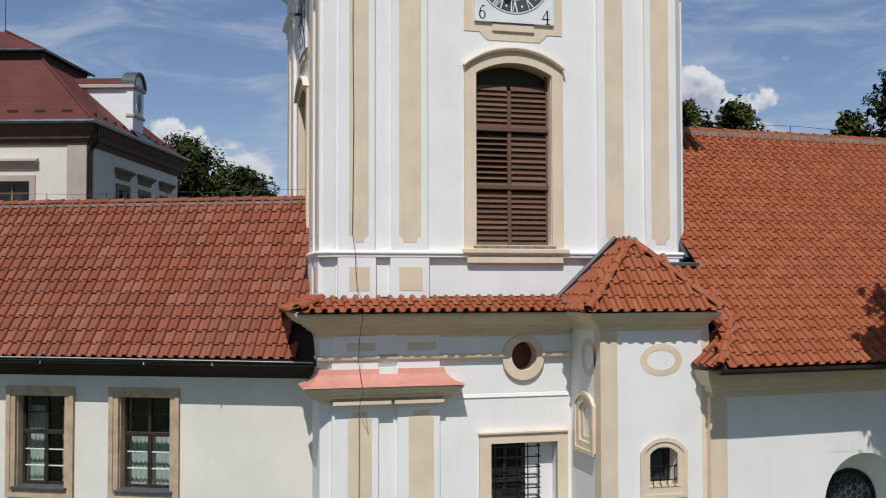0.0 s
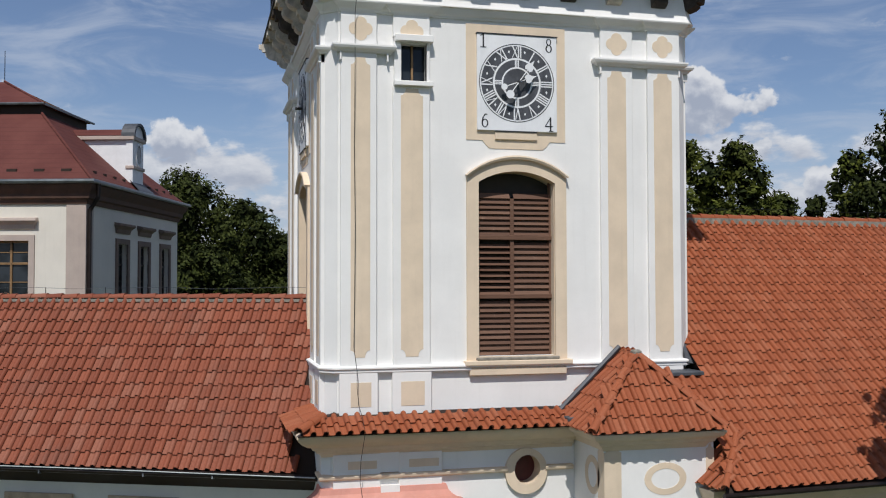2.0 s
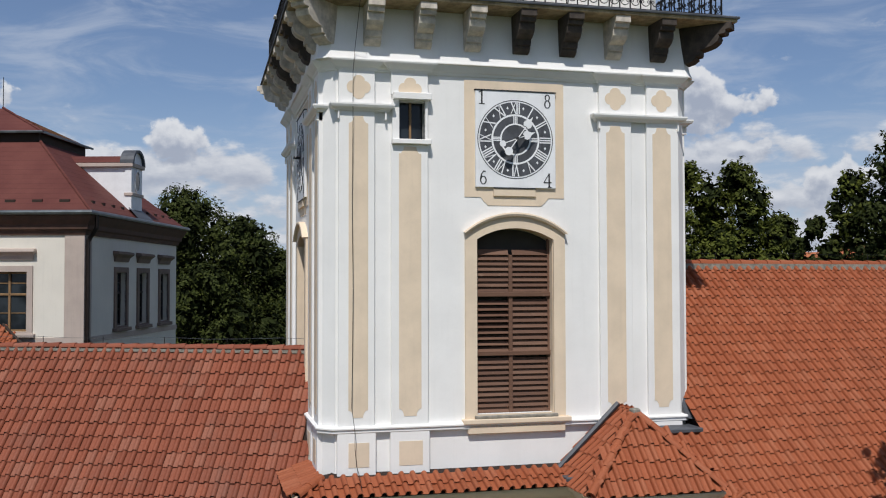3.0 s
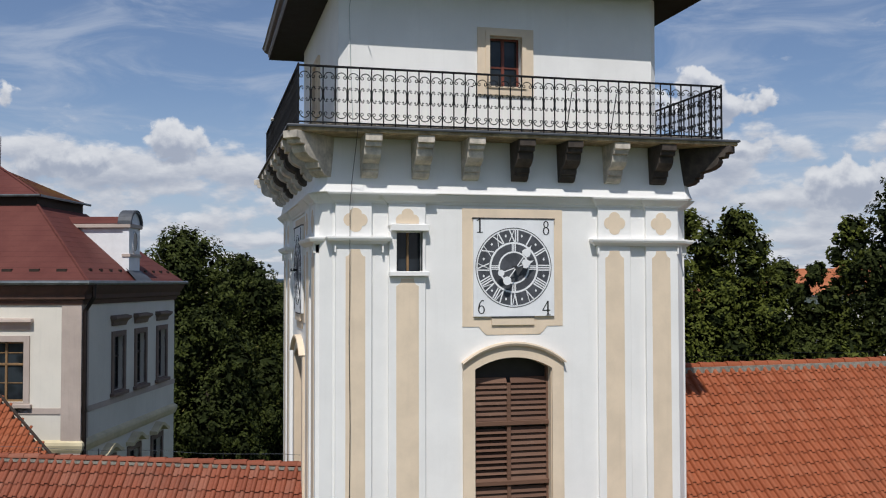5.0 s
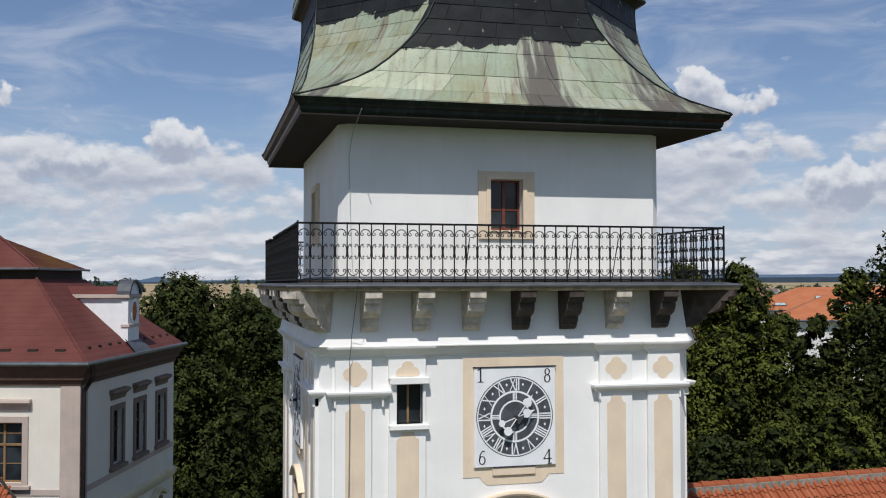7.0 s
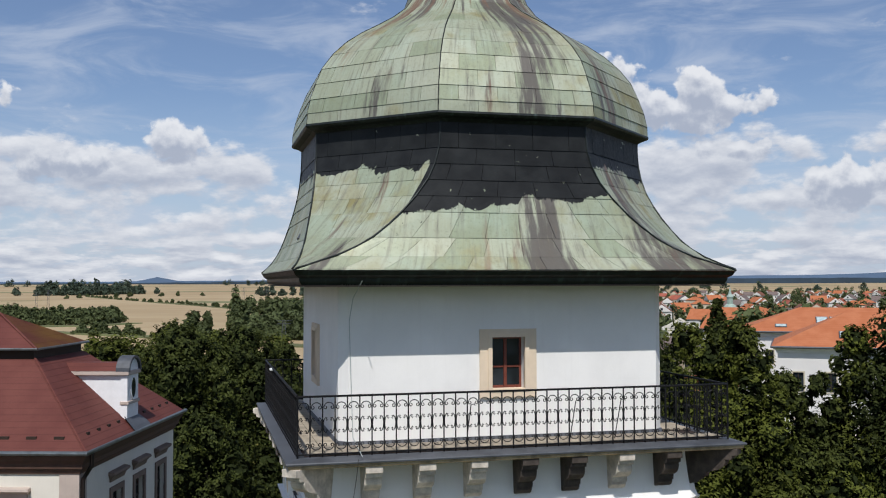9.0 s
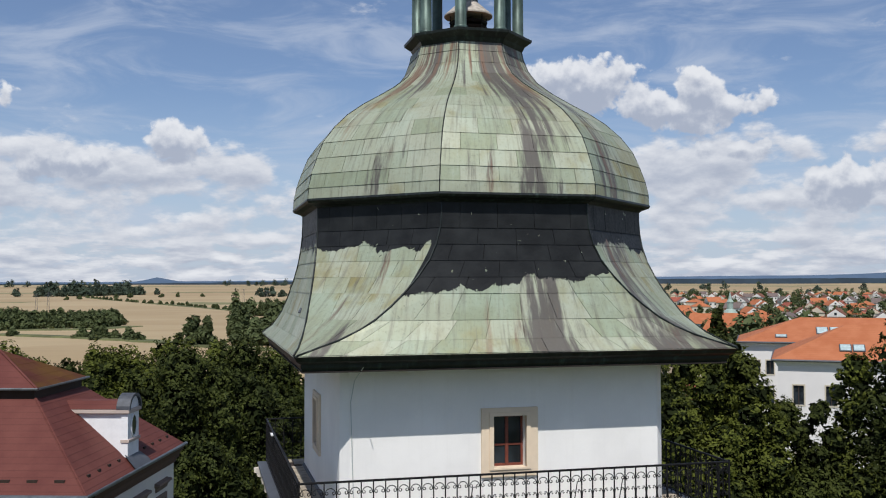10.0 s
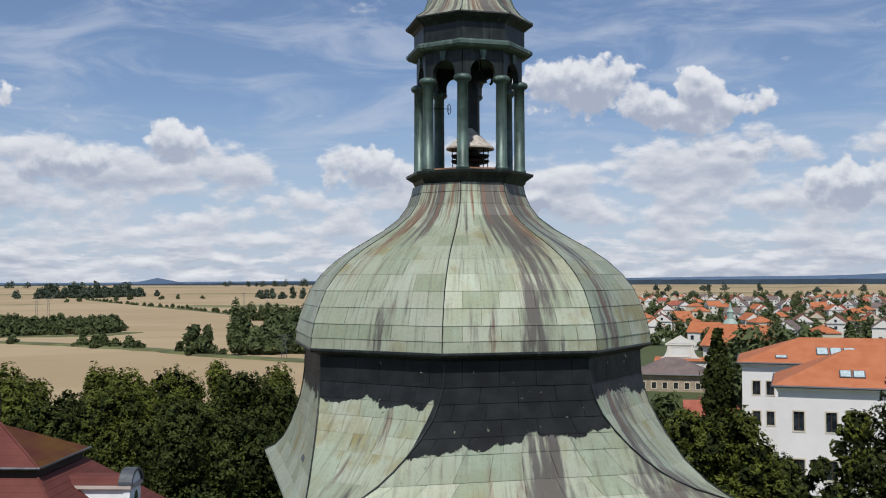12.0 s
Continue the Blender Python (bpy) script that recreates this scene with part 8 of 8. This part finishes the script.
# ---- the town ----
def house(w, d, h, rh, wall_m, roof_m, label, storeys=2, gable=True, dormers=False):
    t = thing("house", (0, 0, 0), label, "house", "houses of the town")
    part("wall", wall(bmesh.new(), -w / 2, w / 2, -2, h, -d / 2, d / 2, []), wall_m, t)
    e = 0.4
    bm = bmesh.new()
    if gable:
        a = [(-w / 2 - e, -d / 2 - e, h - 0.25), (-w / 2 - e, 0, h + rh), (-w / 2 - e, d / 2 + e, h - 0.25)]
        b = [(-x, y, z) for x, y, z in a]
        loft(bm, [a, b])
    else:
        k = max(0.2, (w - d) / 2)
        vs = [bm.verts.new(p) for p in ((-w / 2 - e, -d / 2 - e, h), (w / 2 + e, -d / 2 - e, h), (w / 2 + e, d / 2 + e, h), (-w / 2 - e, d / 2 + e, h), (-k, 0, h + rh), (k, 0, h + rh))]
        for f in ((0, 1, 5, 4), (1, 2, 5), (2, 3, 4, 5), (3, 0, 4), (3, 2, 1, 0)):
            bm.faces.new([vs[i] for i in f])
    part("roof", bm, roof_m, t)
    if gable:
        for s in (-1, 1):
            bm = bmesh.new()
            x = s * (w / 2 + e + 0.02)
            loft(bm, [[(x, -d / 2, h - 0.2), (x, d / 2, h - 0.2), (x, 0, h + rh - 0.5)], [(x - s * 0.1, -d / 2, h - 0.2), (x - s * 0.1, d / 2, h - 0.2), (x - s * 0.1, 0, h + rh - 0.5)]])
            part("gable", bm, wall_m, t)
    for s in range(storeys):
        z = h - 2.0 - 2.9 * s
        for i in range(max(2, int(w / 3))):
            x = -w / 2 + w * (i + 0.5) / max(2, int(w / 3))
            part("window", box(bmesh.new(), x - 0.55, x + 0.55, -d / 2 - 0.04, -d / 2 + 0.05, z - 0.7, z + 0.7), GLASS, t)
        part("window", box(bmesh.new(), -w / 2 - 0.04, -w / 2 + 0.05, -0.6, 0.6, z - 0.7, z + 0.7), GLASS, t)
    if gable:
        part("window", box(bmesh.new(), -w / 2 - e - 0.08, -w / 2 - e, -0.5, 0.5, h + 0.4, h + 1.5), GLASS, t)
    part("chimney", box(bmesh.new(), w * 0.15, w * 0.15 + 0.6, 0.2, 0.8, h, h + rh + 0.7), RUST, t)
    return t


BROWNROOF = palace_roof_mat("brown_roof", (0.16, 0.07, 0.045), (0.20, 0.09, 0.06))
kinds = [
    house(10, 8, 6.2, 3.2, FARWALL, ORANGEROOF, "white family house with an orange gabled roof"),
    house(9, 8, 5.4, 3.2, FARWALL2, REDROOF, "yellowish family house with a red gabled roof"),
    house(9, 9, 6.6, 3.4, FARWALL, BROWNROOF, "tall white house with a steep brown gabled roof"),
    house(8, 7, 5.0, 3.2, FARWALL, REDROOF, "small white house with a steep red roof"),
    house(11, 9, 6.0, 2.6, FARWALL2, ORANGEROOF, "cream house with an orange hipped roof", gable=False),
    house(9, 8, 6.2, 3.2, FARWALL, GREYROOF, "white house with a grey gabled roof"),
]
rng = random.Random(303)
used = set()
placed = []
for row, (d0, d1, n) in enumerate(((340, 430, 12), (440, 560, 30), (570, 740, 48), (760, 1000, 60), (1000, 1400, 60))):
    for i in range(n):
        b = 20.5 + 28.0 * (i + rng.uniform(0.1, 0.9)) / n
        d = rng.uniform(d0, d1)
        x, y, _ = afar(b, d)
        if any((x - px) ** 2 + (y - py) ** 2 < 14 ** 2 for px, py in placed):
            continue
        placed.append((x, y))
        k = rng.randrange(len(kinds))
        m = pose(x, y, ground_height(x, y) - 0.2, 0, 0, -b + rng.choice((90, 90, 270, 0)) + rng.uniform(-28, 28))
        if k in used:
            copy_thing(kinds[k], m)
        else:
            kinds[k].matrix_basis = m
            used.add(k)


# ---- larger buildings at the edge of the town ----
def hall(name, label, origin, turn, w, d, h, rh, wall_m, roof_m, wins, storeys, skylights=(), hip=True, cornice=True):
    """A long building: its front's left end at the origin, running along its own x axis."""
    t = thing(name, origin, label, "building")
    m = pose(*origin, 0, 0, turn)
    holes = [(a, a + ww, z, z + hh) for a, ww in wins for z, hh in storeys]
    part("front_wall", wall(bmesh.new(), 0, w, -3, h, 0, 0.5, holes), wall_m, t, m=m)
    part("side_wall", box(bmesh.new(), 0, 0.5, 0.5, d, -3, h), wall_m, t, m=m)
    part("side_wall", box(bmesh.new(), w - 0.5, w, 0.5, d, -3, h), wall_m, t, m=m)
    part("back_wall", box(bmesh.new(), 0.5, w - 0.5, d - 0.5, d, -3, h), wall_m, t, m=m)
    if cornice:
        part("eaves_cornice", sweep(bmesh.new(), [(-0.1, h - 0.7), (0.1, h - 0.7), (0.2, h - 0.4), (0.45, h - 0.25), (0.5, h - 0.1), (-0.1, h - 0.08)], [(0, d), (0, 0), (w, 0), (w, d)]), wall_m, t, m=m)
        part("gutter", tube(bmesh.new(), [(-0.72, d, h - 0.04), (-0.72, -0.72, h - 0.04), (w + 0.72, -0.72, h - 0.04)], 0.13, 6), LEAD, t, "grey metal gutter", m=m)
    e = 0.7
    k = d / 2 if hip else -e
    bm = bmesh.new()
    vs = [bm.verts.new(p) for p in ((-e, -e, h), (w + e, -e, h), (w + e, d + e, h), (-e, d + e, h), (k, d / 2, h + rh), (w - k, d / 2, h + rh))]
    for f in ((0, 1, 5, 4), (1, 2, 5), (2, 3, 4, 5), (3, 0, 4), (3, 2, 1, 0)):
        bm.faces.new([vs[i] for i in f])
    part("roof", bm, roof_m, t, m=m)
    for a, ww in wins:
        for z, hh in storeys:
            win = thing_part("window", t)
            part("frame", ring(bmesh.new(), rect(a - 0.15, a + ww + 0.15, z - 0.15, z + hh + 0.15), rect(a, a + ww, z, z + hh), -0.05, 0.05), FARWALL2, win, m=m)
            part("pane", slab(bmesh.new(), rect(a, a + ww, z, z + hh), 0.15, 0.17), GLASS, win, m=m)
            part("mullion", box(bmesh.new(), a + ww / 2 - 0.06, a + ww / 2 + 0.06, 0.08, 0.16, z, z + hh), BROWNWOOD, win, m=m)
    slope = Vector((0, d / 2 + e, rh)).normalized()
    for sx, sy, sw, sh in skylights:
        y = -e + slope.y * sy
        z = h + slope.z * sy
        mm = m @ Matrix.Translation((sx, y, z)) @ Matrix.Rotation(math.atan2(slope.z, slope.y), 4, "X")
        sk = thing_part("skylight", t, "pale tilted skylight")
        part("skylight_frame", soft_box(0, sw, 0, sh, 0, 0.14, 0.02), LEAD, sk, m=mm)
        part("skylight_pane", box(bmesh.new(), 0.12, sw - 0.12, 0.12, sh - 0.12, 0.141, 0.16), simple("pale_skylight_glass", (0.45, 0.55, 0.55), 0.15), sk, m=mm)
    return t


x, y, _ = afar(31.1, 144)
hall("school", "white school building with an orange tiled hipped roof", (x, y, 0), -32, 40, 16, 12.2, 3.2, SCHOOLWALL, ORANGEROOF, [(1.4 + 1.85 * i, 1.0) for i in range(20)], [(7.7, 1.9), (3.5, 1.9)], [(4.5, 1.6, 1.6, 1.0)] + [(10 + 1.8 * i, 3.0, 1.6, 2.4) for i in range(3)] + [(19.5, 3, 1.6, 2.4), (24, 3.4, 1.6, 2.4), (25.8, 3.4, 1.6, 2.4)])
x, y, _ = afar(33.0, 116)
hall("school", "white school wing with tan window frames and an orange roof", (x, y, 0), -34, 34, 15, 11.9, 3.7, SCHOOLWALL, ORANGEROOF, [(1.6 + 3.4 * i, 1.1) for i in range(9)], [(6.9, 2.15), (1.6, 2.15)], [(6.5, 2.2, 1.3, 1.6), (7.9, 2.2, 1.3, 1.6), (13.2, 2.6, 1.5, 2.7), (14.9, 2.6, 1.5, 2.7), (20, 3, 1.5, 2.7)])
x, y, _ = afar(25.2, 215)
hall("stone_house", "long stone house with a grey slate hipped roof", (x, y, 0), -30, 15, 12, 3.7, 3.3, simple("warm_rubble_stone", (0.36, 0.29, 0.21), 0.95, vary=0.3, scale=0.8, fine=4), GREYROOF, [(1.2 + 2.3 * i, 0.9) for i in range(6)], [(0.7, 1.3), (-2.2, 1.3)])
x, y, _ = afar(29.0, 262)
ch = hall("monastery_church", "white baroque church with a curved gable and orange roof", (x, y, 0), -60, 15, 12, 7.0, 5.5, FARWALL, ORANGEROOF, [(3 + 5 * i, 1.5) for i in range(2)], [(4, 3.5)], hip=False)
gx, gy, _ = afar(27.75, 252)
GM = pose(gx, gy, 0, 0, 0, -27)
part("lower_front", soft_box(-6.2, 6.2, 0, 6.0, -3, 3.7, 0.05), FARWALL, ch, m=GM)
part("ledge", hexa(bmesh.new(), [(-6.6, -0.5, 3.7), (6.6, -0.5, 3.7), (6.6, 6.0, 3.7), (-6.6, 6.0, 3.7), (-6.3, -0.2, 4.15), (6.3, -0.2, 4.15), (6.3, 6.0, 4.3), (-6.3, 6.0, 4.3)]), ORANGEROOF, ch, "orange tiled ledge", m=GM)
curve = [(3.2 + 1.9 * (1 - math.cos(t)), 7.6 - 3.3 * math.sin(t)) for t in (math.pi / 2 * i / 6 for i in range(7))]
part("gable", slab(bmesh.new(), [(-x, z) for x, z in reversed(curve)] + [(x, z) for x, z in curve], 0.3, 1.0), FARWALL, ch, "white curved baroque gable", m=GM)
part("gable_panel", ring(bmesh.new(), rect(-2.5, 2.5, 4.6, 7.3), rect(-2.2, 2.2, 4.9, 7.0), 0.2, 0.32), SHADEPLASTER, ch, m=GM)
for sx in (-1, 1):
    part("pilaster", soft_box(sx * 2.85 - 0.3, sx * 2.85 + 0.3, 0.12, 0.4, 4.3, 7.5, 0.03), SHADEPLASTER, ch, m=GM)
part("pediment", slab(bmesh.new(), [(-3.7, 7.6), (3.7, 7.6), (3.7, 8.0), (0, 10.1), (-3.7, 8.0)], 0.0, 1.0), SHADEPLASTER, ch, m=GM)
part("pediment_field", slab(bmesh.new(), [(-2.6, 8.05), (2.6, 8.05), (0, 9.5)], -0.06, 0.02), FARWALL, ch, m=GM)
tx, ty, _ = afar(30.5, 300)
tur = thing("church_turret", (tx, ty, 0), "green copper onion turret of a church", "turret")
part("shaft", loft(bmesh.new(), [[(tx + 1.7 * math.cos(a), ty + 1.7 * math.sin(a), z) for a in (math.pi / 4 * i for i in range(8))] for z in (0, 10.5)]), FARWALL, tur)
part("onion", loft(bmesh.new(), [[(tx + r * math.cos(a), ty + r * math.sin(a), z) for a in (math.pi / 4 * i for i in range(8))] for r, z in ((2.2, 10.3), (2.3, 11.2), (1.6, 12.2), (0.9, 12.6), (0.9, 14.2), (1.1, 14.6), (0.5, 15.6), (0.1, 17.5))]), COPPERGREEN, tur, "green copper onion roof")
x, y, _ = afar(28.3, 180)
h1 = house(9, 7, 3.0, 3.0, FARWALL, REDROOF, "small shed house with a bright red roof", 1)
h1.matrix_basis = pose(x, y, -3.5, 0, 0, -20)
x, y, _ = afar(29.6, 186)
copy_thing(h1, pose(x, y, -3.5, 0, 0, 40))


# power poles in the fields
def pylon(b, d, h):
    x, y, _ = afar(b, d)
    z = ground_height(x, y)
    t = thing("power_pylon", (x, y, z), "thin lattice power pylon standing in the fields", "pylon", "pylons in the fields")
    for sx in (-1, 1):
        part("leg", tube(bmesh.new(), [(x + sx * 0.9, y, z - 0.5), (x + sx * 0.25, y, z + h)], 0.12, 4), LEAD, t)
    for k in (0.85, 0.97):
        part("arm", tube(bmesh.new(), [(x - 2.2, y, z + h * k), (x + 2.2, y, z + h * k)], 0.09, 4), LEAD, t)
    for i in range(5):
        s = 1 if i % 2 else -1
        part("brace", tube(bmesh.new(), [(x - s * 0.8, y, z + h * 0.18 * i), (x + s * 0.7, y, z + h * 0.18 * (i + 1))], 0.05, 4), LEAD, t)


for b, d, h in ((-8.0, 660, 15), (-8.6, 690, 14), (2.5, 800, 16), (3.8, 840, 15), (4.8, 300, 7.5)):
    pylon(b, d, h)
